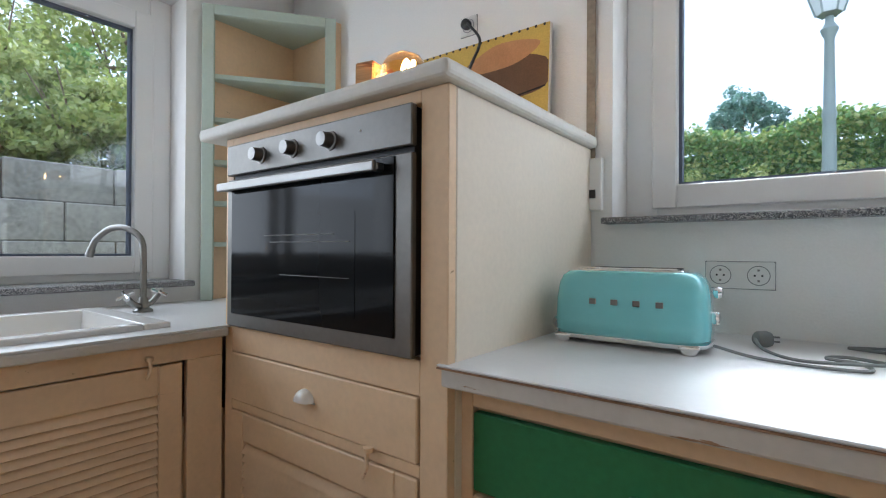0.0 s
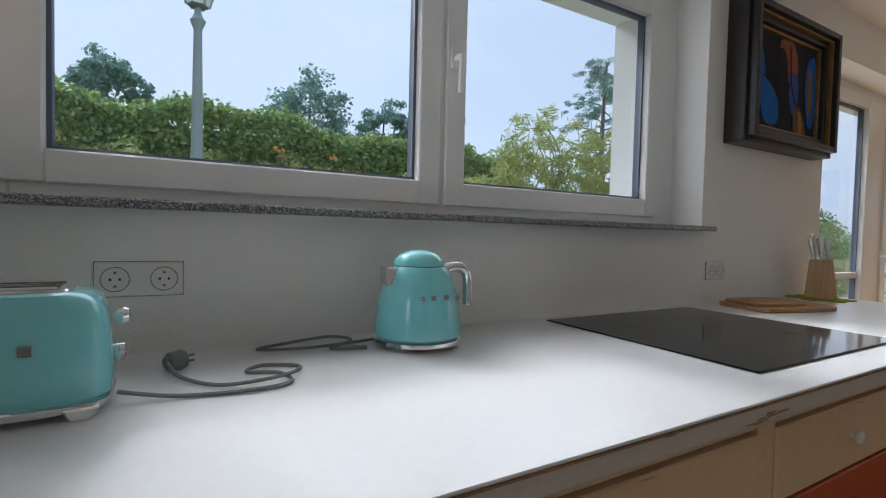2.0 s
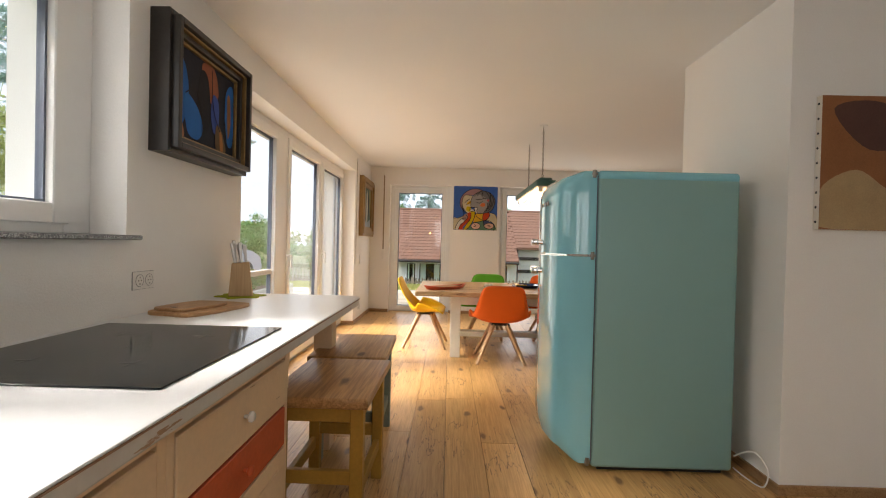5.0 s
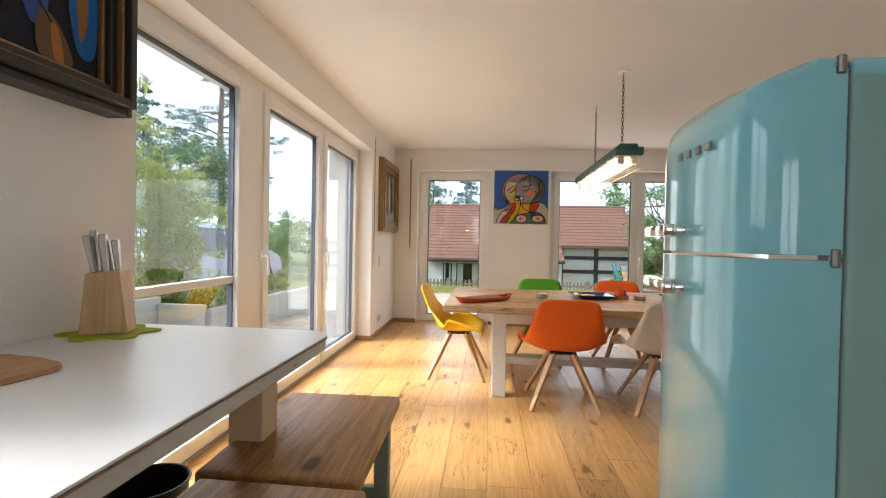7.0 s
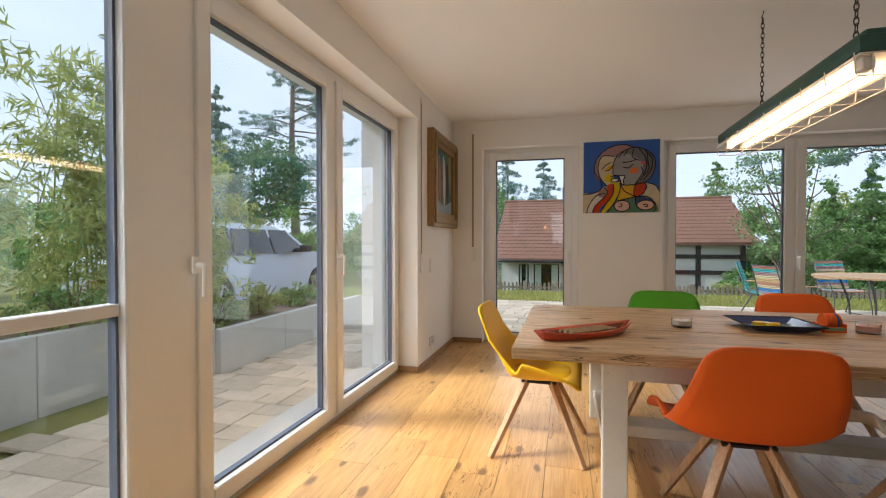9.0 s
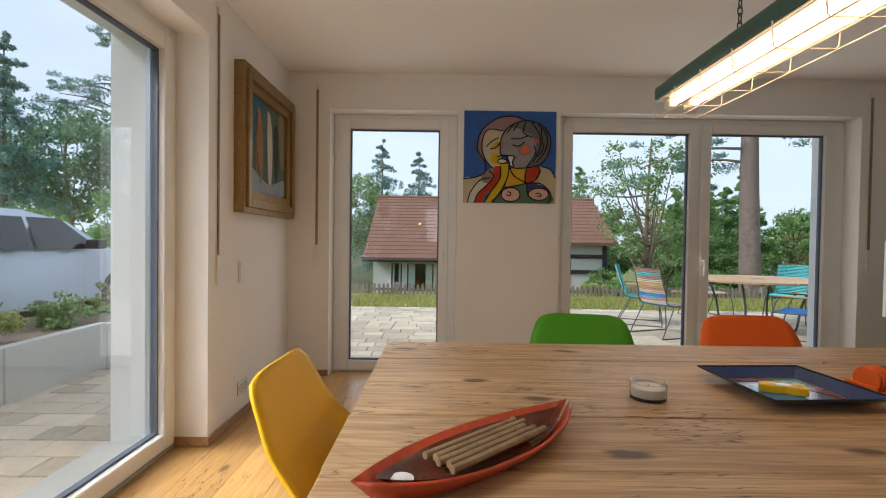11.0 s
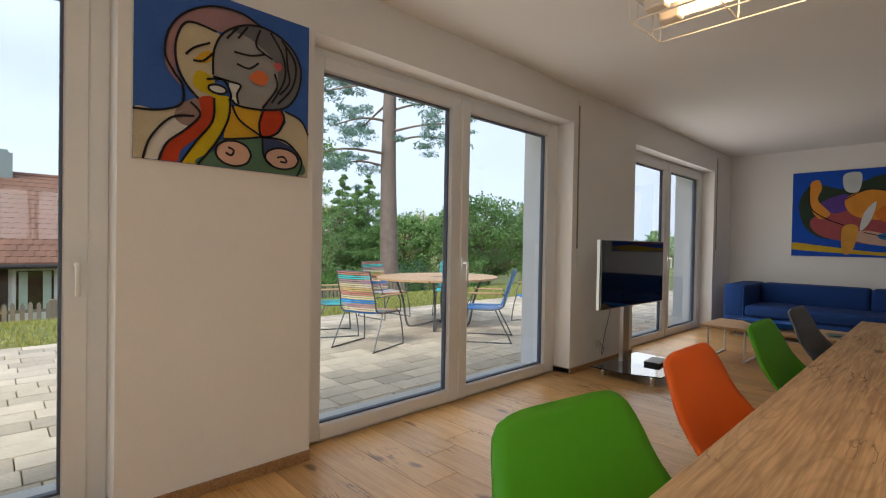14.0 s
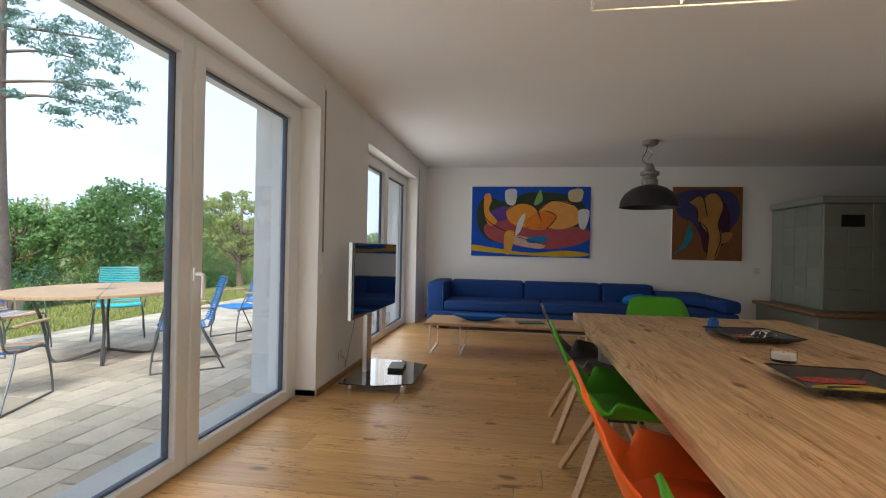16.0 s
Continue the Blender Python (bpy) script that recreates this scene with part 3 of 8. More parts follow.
def window(name, at, width, z0, z1, lights, label, depth=0.17, handle=(), sill=None, bars=()):
    """A window or glass door in an opening. at: pose of its left lower corner seen from inside, x to the right, y outwards.
    lights: (x0, x1, z0, z1) of the visible panes; handle: (x, z) pairs; bars: mullion centre lines."""
    w = thing(name, label, "window", at=at, kind="structure")
    y0, y1 = depth, depth + 0.075
    q = 0.07
    fl, fr = lights[0][0] - q, lights[-1][1] + q
    fb, ft = max(z0 + 0.03, min(l[2] for l in lights) - q), max(l[3] for l in lights) + q
    g = G()
    g.box(0, fl, y0, y1, z0, z1).box(fr, width, y0, y1, z0, z1)
    g.box(fl, fr, y0, y1, z0, fb).box(fl, fr, y0, y1, ft, z1)
    for b, half in bars:
        g.box(b - half, b + half, y0, y1, fb, ft)
    part("window_frame", g, M["pvc"], w, bevel=0.004)
    for x0, x1, a, b in lights:
        s = 0.085                                   # width of the sash profile
        g = G()
        ys, ye = depth - 0.016, depth + 0.06
        g.box(x0 - s, x0, ys, ye, a - s, b + s).box(x1, x1 + s, ys, ye, a - s, b + s)
        g.box(x0, x1, ys, ye, a - s, a).box(x0, x1, ys, ye, b, b + s)
        sash = part("sash", g, M["pvc"], w, bevel=0.005)
        g = G()
        q, ya, yb = 0.011, depth + 0.020, depth + 0.058
        g.box(x0, x0 + q, ya, yb, a, b).box(x1 - q, x1, ya, yb, a, b).box(x0 + q, x1 - q, ya, yb, a, a + q).box(x0 + q, x1 - q, ya, yb, b - q, b)
        part("gasket", g, M["seal"], sash, "dark rubber glazing gasket")
        g = G().box(x0 + 0.002, x1 - 0.002, depth + 0.034, depth + 0.040, a + 0.002, b - 0.002)
        pane = part("pane", g, M["pane"], sash)
        pane.visible_shadow = False
    for x, z in handle:
        g = G()
        g.box(x - 0.016, x + 0.016, depth - 0.026, depth - 0.0165, z - 0.035, z + 0.035)
        g.tube(spline([(x, depth - 0.026, z), (x, depth - 0.06, z), (x, depth - 0.068, z - 0.02), (x, depth - 0.066, z - 0.13)], 5), 0.0105, 8)
        part("handle", g, M["white_plastic"], w, "white window handle", smooth=True)
    g = G()
    for x in (0.0, width - 0.045):
        g.box(x, x + 0.045, depth + 0.125, depth + 0.15, z0, z1)
        g.box(x, x + 0.045, depth + 0.082, depth + 0.105, z0, z1)
    part("shutter_rail", g, M["rail"], w, "pale aluminium roller shutter guide")
    if sill:
        part("window_sill", G().box(*sill), M["granite"], w, "speckled grey granite sill", bevel=0.004)
    return w


N_AT = lambda x: pose(x, NY, 0)
E_AT = lambda y: pose(EX, y, 0, 0, 0, -90)
window("window_1", N_AT(-0.56), 2.65, 1.281, 2.42, [(0.18, 1.21, 1.405, 2.28), (1.40, 2.43, 1.405, 2.28)],
       "white two-sash kitchen window over a granite sill", 0.165, [(1.345, 1.85)], (-0.02, 2.67, -0.065, 0.165, 1.259, 1.281), ((1.305, 0.03),))
tw = window("window_2", N_AT(3.27), 4.005, 0.02, HEAD, [(0.15, 1.13, 0.12, 2.22), (1.56, 2.60, 0.12, 2.22), (2.83, 3.87, 0.12, 2.22)],
            "white floor-to-ceiling terrace glazing with three sashes", 0.185, [(1.45, 1.12), (2.74, 1.12)], None, ((1.345, 0.14), (2.715, 0.04)))
g = G().box(0.152, 1.128, 0.195, 0.217, 0.955, 1.0).box(0.152, 1.128, 0.227, 0.25, 0.955, 1.0)
part("transom", g, M["pvc"], tw, "slim white glazing bar", bevel=0.004)
window("door_1", E_AT(1.465), 1.115, 0.0, 2.335, [(0.145, 0.955, 0.1, 2.205)], "white single glass terrace door, closed", 0.17, [(1.0, 1.08)])
window("door_2", E_AT(-0.545), 2.635, 0.0, 2.335, [(0.15, 1.215, 0.1, 2.205), (1.41, 2.45, 0.1, 2.205)],
       "white double glass terrace doors, closed", 0.17, [(1.345, 1.05)], None, ((1.3125, 0.03),))
window("door_3", E_AT(-4.46), 2.63, 0.0, 2.335, [(0.15, 1.215, 0.1, 2.205), (1.41, 2.45, 0.1, 2.205)],
       "white double glass terrace doors beside the sofa, closed", 0.17, [(1.345, 1.05)], None, ((1.3125, 0.03),))
# only the right sash is known; the left one is added for more daylight
window("window_3", pose(WX, -1.20, 0, 0, 0, 90), 2.40, 1.012, 2.42, [(0.16, 1.10, 1.13, 2.24), (1.29, 2.23, 1.13, 2.24)],
       "white kitchen window above the sink, unseen left sash added for daylight", 0.165, [], (-0.02, 2.42, -0.07, 0.165, 0.985, 1.012), ((1.195, 0.03),))

# thresholds
g = G()
for y0, y1 in ((1.465, 0.35), (-0.545, -3.18), (-4.46, -7.09)):
    g.box(EX + 0.17, EX + TH + 0.03, y1, y0, -0.1, -0.002)
g.box(3.27, 7.275, NY + 0.185, NY + TH + 0.03, -0.1, 0.018)
solid("threshold", g, M["concrete"], "pale stone threshold under the terrace doors", "threshold", kind="structure")

# shutter belts on the walls
def shutter_belt(at, z0, z1, label):
    b = thing("shutter_belt", label, "shutter belt", "shutter belts", at)
    part("strap", G().box(-0.011, 0.011, -0.006, -0.003, z0 + 0.09, z1), M["fence"], b, "grey-brown woven strap")
    part("winder", G().box(-0.022, 0.022, -0.012, 0, z0 - 0.06, z0 + 0.12), M["white_plastic"], b, "white recessed winder plate", bevel=0.004)
    part("guide", G().box(-0.016, 0.016, -0.014, 0, z1, z1 + 0.05), M["white_plastic"], b, bevel=0.004)

shutter_belt(pose(7.39, NY, 0), 0.98, 2.52, "grey shutter strap with white winder beside terrace glazing")
shutter_belt(pose(EX, 1.575, 0, 0, 0, -90), 1.03, 2.50, "grey shutter strap beside the single glass door")
shutter_belt(pose(EX, -3.265, 0, 0, 0, -90), 1.05, 2.50, "grey shutter strap beside the double terrace doors")
shutter_belt(pose(EX, -7.2, 0, 0, 0, -90), 1.05, 2.50, "grey shutter strap beside the sofa doors")
sb = thing("shutter_belt", "wide shutter strap with large white winder box beside the kitchen window", "shutter belt", "shutter belts", pose(-0.635, NY, 0))
part("strap", G().box(-0.016, 0.016, -0.012, -0.007, 1.38, TOP), M["fence"], sb, "grey-brown woven strap")
part("winder", G().box(-0.045, 0.045, -0.022, 0, 1.31, 1.50), M["white_plastic"], sb, "white recessed winder plate", bevel=0.004)
part("slot", G().box(-0.022, 0.022, -0.026, -0.02, 1.355, 1.385), M["black"], sb)

# ---- kitchen ----
# worktop along the north wall with a rounded free end
CT, CF = 0.91, 0.935
xe = 3.165
arc = [(xe - 0.12 + 0.12 * math.sin(a), CF + 0.12 - 0.12 * math.cos(a)) for a in [radians(9 * k) for k in range(11)]]
outline = [(-0.66, NY), (-0.66, CF)] + arc + [(xe, NY)]
wt = thing("worktop", "long white painted worktop with chipped wooden edge along the wall", "worktop")
part("top", G().prism(outline, CT - 0.006, CT), M["counter"], wt, "smooth white painted surface", bevel=0.002)
edge_line = [(-0.65, NY), (-0.65, CF + 0.003)] + [(x - 0.003, y + 0.003) for x, y in arc] + [(xe - 0.003, NY)]
part("edge", G().prism(edge_line, CT - 0.05, CT - 0.006), M["counteredge"], wt, "white edge with paint chipped to bare wood", bevel=0.006, segments=2)
part("bare_line", G().prism([(x + 0.001, y - 0.001) for x, y in outline], CT - 0.0098, CT - 0.0064), M["barewood"], wt, "thin line of bare brown wood")


def cup_pull(parent, x, y, z):
    """Half-domed shell pull, open at the bottom."""
    g = G()
    rows = []
    for i in range(6):
        b = math.pi / 2 * i / 5
        rows.append([g.bm.verts.new((x + 0.037 * math.cos(a) * math.cos(b) ** 0.6, y - 0.028 * math.sin(b), z + 0.034 * math.sin(a) * math.cos(b) ** 0.6 + 0.002)) for a in [math.pi * k / 12 for k in range(13)]])
    for a, b in zip(rows, rows[1:]):
        for k in range(12):
            g.bm.faces.new((a[k], a[k + 1], b[k + 1], b[k]))
    g.box(x - 0.042, x + 0.042, y - 0.003, y - 0.0003, z - 0.002, z + 0.004)
    return part("cup_pull", g, M["ceramic"], parent, "white enamelled cup pull", smooth=True)


def knob(parent, x, y, z, material, r=0.017):
    prof = [(0.006, 0), (0.007, 0.012), (r, 0.017), (r * 1.05, 0.025), (r * 0.7, 0.032), (0.001, 0.034)]
    g = G().lathe(prof, seg=14)
    return part("knob", g, material, parent, "small round knob", smooth=True, at=pose(x, y, z, 90, 0, 0))


def base_cabinet(x0, x1, rows, label, side=False):
    """A cream cabinet under the worktop. rows: (z0, z1, material) of the drawers and doors."""
    c = thing("base_cabinet", label, "cabinet", "kitchen base cabinets", pose(x0, 0, 0))
    w = x1 - x0
    f = 1.0
    part("body", G().box(0, w, f + 0.025, NY, 0.10, CT - 0.052), M["cream"], c, bevel=0.003)
    for x in (0, w - 0.035):
        part("stile", G().box(x, x + 0.035, f, f + 0.0245, 0.10, CT - 0.052), M["cream"], c, bevel=0.002)
    for za, zb in ((CT - 0.10, CT - 0.052), (0.10, 0.14)):
        part("rail", G().box(0.0355, w - 0.0355, f, f + 0.0245, za, zb), M["cream"], c, bevel=0.002)
    part("plinth", G().box(0.0, w, f + 0.06, NY, 0, 0.10), M["whitewood"], c)
    for z0, z1, m, kind in rows:
        fr = part(kind, G().box(0.039, w - 0.039, f - 0.004, f + 0.02, z0, z1), m, c, bevel=0.003)
        if kind == "drawer":
            knob(fr, w / 2, f - 0.004, (z0 + z1) / 2, M["ceramic"] if m is M["cream"] else m)
        elif m is M["cream"]:
            g = G().box(0.09, w - 0.09, f - 0.009, f - 0.004, z0 + 0.06, z1 - 0.06)
            part("panel", g, m, fr, bevel=0.003)
    return c

base_cabinet(-0.64, 0.15, [(0.625, 0.80, M["green_paint"], "drawer"), (0.38, 0.615, M["cream"], "drawer"), (0.15, 0.37, M["cream"], "drawer")],
             "cream cabinet with a green top drawer beneath the worktop")
base_cabinet(0.15, 1.035, [(0.575, 0.80, M["cream"], "drawer"), (0.15, 0.565, M["cream"], "door")], "cream painted cabinet with wide drawer beneath the worktop")
base_cabinet(1.035, 1.87, [(0.625, 0.80, M["cream"], "drawer"), (0.465, 0.615, M["orange_paint"], "drawer"), (0.15, 0.455, M["cream"], "door")],
             "cream cabinet with an orange-red drawer beneath the worktop")

# legs and apron of the free bar end
bar = thing("bar_support", "cream wooden posts and rail carrying the bar end of the worktop", "support")
part("post", G().box(2.84, 2.95, 1.06, 1.17, 0, CT - 0.052), M["cream"], bar, bevel=0.004)
part("post", G().box(1.98, 2.06, 1.06, 1.15, 0, CT - 0.052), M["cream"], bar, bevel=0.004)
part("rail", G().box(1.875, 1.98, 1.03, 1.055, 0.74, CT - 0.052), M["cream"], bar, bevel=0.003)

# oven tower
ov = thing("oven_tower", "tall cream painted cabinet housing the built-in oven", "cabinet")
OX0, OX1, OY = -1.58, -0.635, 0.945
g = G()
g.box(OX0, OX1 + 0.0, OY + 0.03, NY, 0.10, 1.535)
for x0, x1, z0, z1, nm in ((OX0, -1.535, 0.10, 1.535, "stile"), (-0.715, OX1, 0.10, 1.535, "stile"), (-1.535, -0.715, 1.505, 1.535, "rail"), (-1.535, -0.715, 0.825, 0.908, "rail"), (-1.535, -0.715, 0.635, 0.665, "rail"), (-1.535, -0.715, 0.10, 0.14, "rail")):
    part(nm, G().box(x0, x1, OY, OY + 0.029, z0, z1), M["cream"], ov, bevel=0.002)
part("body", g, M["creamside"], ov, bevel=0.003)
part("plinth", G().box(OX0, OX1, OY + 0.06, NY, 0, 0.10), M["whitewood"], ov)
part("top_board", G().box(-1.70, -0.612, OY - 0.04, NY, 1.537, 1.579), M["whitewood"], ov, "white painted top board with worn edge", bevel=0.014, segments=3)
dr = part("drawer", G().box(-1.53, -0.72, OY - 0.006, OY + 0.02, 0.668, 0.822), M["cream"], ov, bevel=0.003)
cup_pull(dr, -1.13, OY - 0.006, 0.735)


def louvre_door(parent, place, w, z0, z1):
    d = part("door", G().box(0.06, w - 0.06, 0.016, 0.02, z0 + 0.06, z1 - 0.08), M["cream"], parent, "cream louvred door", at=place)
    for x in (0, w - 0.07):
        part("stile", G().box(x, x + 0.07, 0, 0.022, z0, z1), M["cream"], d, bevel=0.003)
    for za, zb in ((z1 - 0.09, z1), (z0, z0 + 0.07)):
        part("rail", G().box(0.0705, w - 0.0705, 0, 0.022, za, zb), M["cream"], d, bevel=0.003)
    z = z0 + 0.085
    while z < z1 - 0.10:
        part("slat", G().beam((0.072, 0.008, z), (w - 0.072, 0.008, z), 0.008, 0.030, up=(0, 0.55, 0.83)), M["cream"], d)
        z += 0.026
    return d

ld = louvre_door(ov, pose(-1.53, OY - 0.006, 0), 0.81, 0.145, 0.632)
g = G().tube([(0.66, -0.012, 0.66), (0.662, -0.016, 0.625), (0.65, -0.018, 0.60)], 0.006, 8)
g.lathe([(0.012, 0), (0.013, 0.012), (0.001, 0.014)], (0.66, -0.008, 0.662), 10)
part("latch", g, M["cream"], ld, "small hooked latch", smooth=True)

# the oven
oven = thing("oven", "built-in stainless steel oven with black glass door", "oven", at=pose(-1.13, OY, 0))
part("body", G().box(-0.395, 0.395, 0.0, 0.55, 0.915, 1.50), M["black"], oven)
part("control_panel", G().box(-0.405, 0.405, -0.022, -0.001, 1.405, 1.503), M["ovensteel"], oven, "brushed steel control panel", bevel=0.003)
for x in (-0.205, -0.045, 0.12):
    g = G().lathe([(0.026, 0), (0.026, 0.004), (0.021, 0.006), (0.019, 0.034), (0.001, 0.036)], seg=20)
    k = part("knob", g, M["darksteel"], oven, "round steel oven knob", smooth=True, at=pose(x, -0.022, 1.452, 90, 0, 0))
part("indicator", G().lathe([(0.003, 0), (0.003, 0.002), (0.0005, 0.003)], seg=8), M["ceramic"], oven, at=pose(0.235, -0.022, 1.462, 90, 0, 0))
door = part("door", G().box(-0.405, 0.405, -0.020, -0.002, 0.912, 1.39), M["ovensteel"], oven, "oven door with steel frame", bevel=0.003)
part("glass", G().box(-0.372, 0.352, -0.0245, -0.019, 0.955, 1.385), M["ovenglass"], door, "black oven door glass", bevel=0.001)
part("inner_window", G().box(-0.26, 0.22, -0.0256, -0.0244, 0.99, 1.26), M["ovenglass"], door, "dark inner window")
g = G().box(-0.40, 0.32, -0.062, -0.048, 1.348, 1.375).box(-0.40, -0.37, -0.05, -0.018, 1.352, 1.371).box(0.29, 0.32, -0.05, -0.018, 1.352, 1.371)
part("handle", g, M["darksteel"], door, "flat steel bar handle", bevel=0.004, segments=2)
g = G().tube([(-0.18, -0.0262, 1.205), (0.14, -0.0262, 1.205)], 0.0013, 6).tube([(-0.15, -0.0262, 1.185), (0.2, -0.0262, 1.185)], 0.0013, 6).tube([(-0.1, -0.0262, 1.09), (0.2, -0.0262, 1.09)], 0.0009, 6)
part("rack", g, M["darksteel"], door, "thin steel oven rack")

# sink run along the west wall
SX = -1.545
sk = thing("sink_worktop", "white painted worktop with worn edge around the sink", "worktop")
g = G()
BX0, BX1, BY0, BY1 = -2.22, -1.70, -0.10, 0.72
g.box(WX, SX, 0.80, NY, CT - 0.006, CT).box(WX, SX, -1.3, BY0 - 0.04, CT - 0.006, CT)
g.box(SX - 0.12, SX, BY0 - 0.04, 0.80, CT - 0.006, CT).box(WX, BX0 - 0.04, BY0 - 0.04, 0.80, CT - 0.006, CT)
part("top", g, M["counter"], sk)
part("edge", G().box(SX - 0.03, SX + 0.004, -1.3, OY - 0.008, CT - 0.036, CT - 0.0065), M["counteredge"], sk, "edge with paint worn to bare wood", bevel=0.006, segments=2)
sb = thing("sink_cabinet", "cream cabinet with louvred doors under the sink", "cabinet")
part("body", G().box(WX, SX - 0.06, -1.3, 1.0, 0.10, 0.62), M["cream"], sb, bevel=0.003)
for z0, z1 in ((0.10, 0.14), (0.81, CT - 0.037)):
    part("rail", G().box(SX - 0.0595, SX - 0.035, -1.3, OY - 0.01, z0, z1), M["cream"], sb, bevel=0.002)
part("stile", G().box(SX - 0.0595, SX - 0.035, 0.82, OY - 0.01, 0.1405, 0.8095), M["cream"], sb, bevel=0.002)
part("plinth", G().box(WX, SX - 0.10, -1.3, 0.94, 0, 0.10), M["whitewood"], sb)
for y in (0.815, -0.02):
    dd = louvre_door(sb, pose(SX - 0.034, y - 0.83, 0, 0, 0, 90) @ pose(0, 0, 0), 0.82, 0.145, 0.805)
    if y > 0.5:
        g = G().tube([(0.72, -0.010, 0.83), (0.722, -0.016, 0.80), (0.71, -0.016, 0.775)], 0.006, 8).lathe([(0.011, 0), (0.012, 0.012), (0.001, 0.014)], (0.72, -0.008, 0.826), 10)
        part("latch", g, M["cream"], dd, "small hooked latch", smooth=True)
sink = thing("sink", "white ceramic built-in kitchen sink", "sink")
g = G()
g.box(BX0 - 0.05, BX1 + 0.05, BY1, BY1 + 0.08, CT - 0.004, CT + 0.018).box(BX0 - 0.05, BX1 + 0.05, BY0 - 0.05, BY0, CT - 0.004, CT + 0.018)
g.box(BX0 - 0.05, BX0, BY0, BY1, CT - 0.004, CT + 0.018).box(BX1, BX1 + 0.05, BY0, BY1, CT - 0.004, CT + 0.018)
part("rim", g, M["ceramic"], sink, bevel=0.006, segments=2)
g = G()
z0 = CT - 0.19
g.quad((BX0, BY0, CT + 0.01), (BX1, BY0, CT + 0.01), (BX1 - 0.03, BY0 + 0.03, z0), (BX0 + 0.03, BY0 + 0.03, z0))
g.quad((BX1, BY1, CT + 0.01), (BX0, BY1, CT + 0.01), (BX0 + 0.03, BY1 - 0.03, z0), (BX1 - 0.03, BY1 - 0.03, z0))
g.quad((BX1, BY0, CT + 0.01), (BX1, BY1, CT + 0.01), (BX1 - 0.03, BY1 - 0.03, z0), (BX1 - 0.03, BY0 + 0.03, z0))
g.quad((BX0, BY1, CT + 0.01), (BX0, BY0, CT + 0.01), (BX0 + 0.03, BY0 + 0.03, z0), (BX0 + 0.03, BY1 - 0.03, z0))
g.quad((BX0 + 0.03, BY0 + 0.03, z0), (BX1 - 0.03, BY0 + 0.03, z0), (BX1 - 0.03, BY1 - 0.03, z0), (BX0 + 0.03, BY1 - 0.03, z0))
part("basin", g, M["ceramic"], sink)
part("drain", G().lathe([(0.04, 0), (0.042, 0.003), (0.02, 0.004), (0.001, 0.002)], (-1.96, 0.3, z0 + 0.001), 16), M["chrome"], sink, smooth=True)
part("overflow", G().lathe([(0.017, 0), (0.017, 0.004), (0.001, 0.005)], seg=14), M["chrome"], sink, "chrome overflow ring", smooth=True, at=pose(BX0 + 0.006, 0.28, CT - 0.03, 0, 90, 0))

fc = thing("faucet", "brushed steel bridge tap with cross handles and swan neck", "tap", at=pose(-2.14, 0.90, CT, 0, 0, -60))
part("base", G().lathe([(0.036, 0), (0.036, 0.008), (0.022, 0.018), (0.018, 0.05), (0.015, 0.06)], seg=18), M["darksteel"], fc, smooth=True)
part("spout", G().tube(spline([(0, 0, 0.05), (0, 0, 0.20), (0.0, -0.01, 0.29), (0, -0.07, 0.335), (0, -0.15, 0.335), (0, -0.215, 0.29), (0, -0.235, 0.245)], 7), 0.0125, 10), M["darksteel"], fc, smooth=True)
part("nozzle", G().tube([(0, -0.233, 0.255), (0, -0.245, 0.222)], 0.0155, 10), M["darksteel"], fc, smooth=True)
for sgn in (-1, 1):
    arm = part("valve", G().tube([(0, 0, 0.018), (sgn * 0.05, 0, 0.035), (sgn * 0.085, 0, 0.062)], 0.012, 10), M["darksteel"], fc, smooth=True)
    g = G()
    c = Vector((sgn * 0.092, 0, 0.072))
    for a in range(4):
        t = radians(45 + 90 * a)
        d = Vector((math.cos(t) * 0.8 * 0.8, math.sin(t), math.cos(t) * -sgn * 0.55)) * 0.034
        g.tube([c, c + d], 0.0055, 6, 0.008)
    part("cross_handle", g, M["chrome"], arm, smooth=True)

# corner shelf in the north-west corner
cs = thing("corner_shelf", "sage green corner shelf unit with five shelves, empty", "shelf", at=pose(WX, NY, 0))
fa, fb = Vector((0.03, -0.55, 0)), Vector((0.43, -0.04, 0))      # front edge of the diagonal
dd = (fb - fa).normalized()
nn = Vector((dd.y, -dd.x, 0))
TOPZ = 2.39
def along(a, b, z0, z1, th=0.03):
    p, q = fa + dd * a, fa + dd * b
    return [(p.x, p.y), (q.x, q.y), (q.x + nn.x * th, q.y + nn.y * th), (p.x + nn.x * th, p.y + nn.y * th)], z0, z1
L = (fb - fa).length
g = G()
for a, b, z0, z1 in ((0, 0.055, CT, TOPZ), (L - 0.055, L, CT, TOPZ), (0.055, L - 0.055, TOPZ - 0.05, TOPZ)):
    g.prism(*along(a, b, z0, z1))
part("face_frame", g, M["sage"], cs, bevel=0.003)
for x0, x1, y0, y1 in ((fb.x - 0.012, fb.x, fb.y, -0.003), (0.003, 0.012, fa.y + 0.012, -0.003), (0.0125, fb.x - 0.0125, -0.012, -0.003)):
    part("back_panel", G().box(x0, x1, y0, y1, CT, TOPZ - 0.002), M["cream"], cs, "cream painted inside")
shape = [(0.013, -0.013), (0.013, fa.y + 0.013), (fa.x, fa.y + 0.003), (fb.x - 0.013, fb.y - 0.003), (fb.x - 0.013, -0.013)]
for z in (1.19, 1.397, 1.605, 1.82, 2.04, TOPZ - 0.03):
    part("shelf_board", G().prism(shape, z - 0.012, z + 0.012), M["sage"], cs, bevel=0.002)

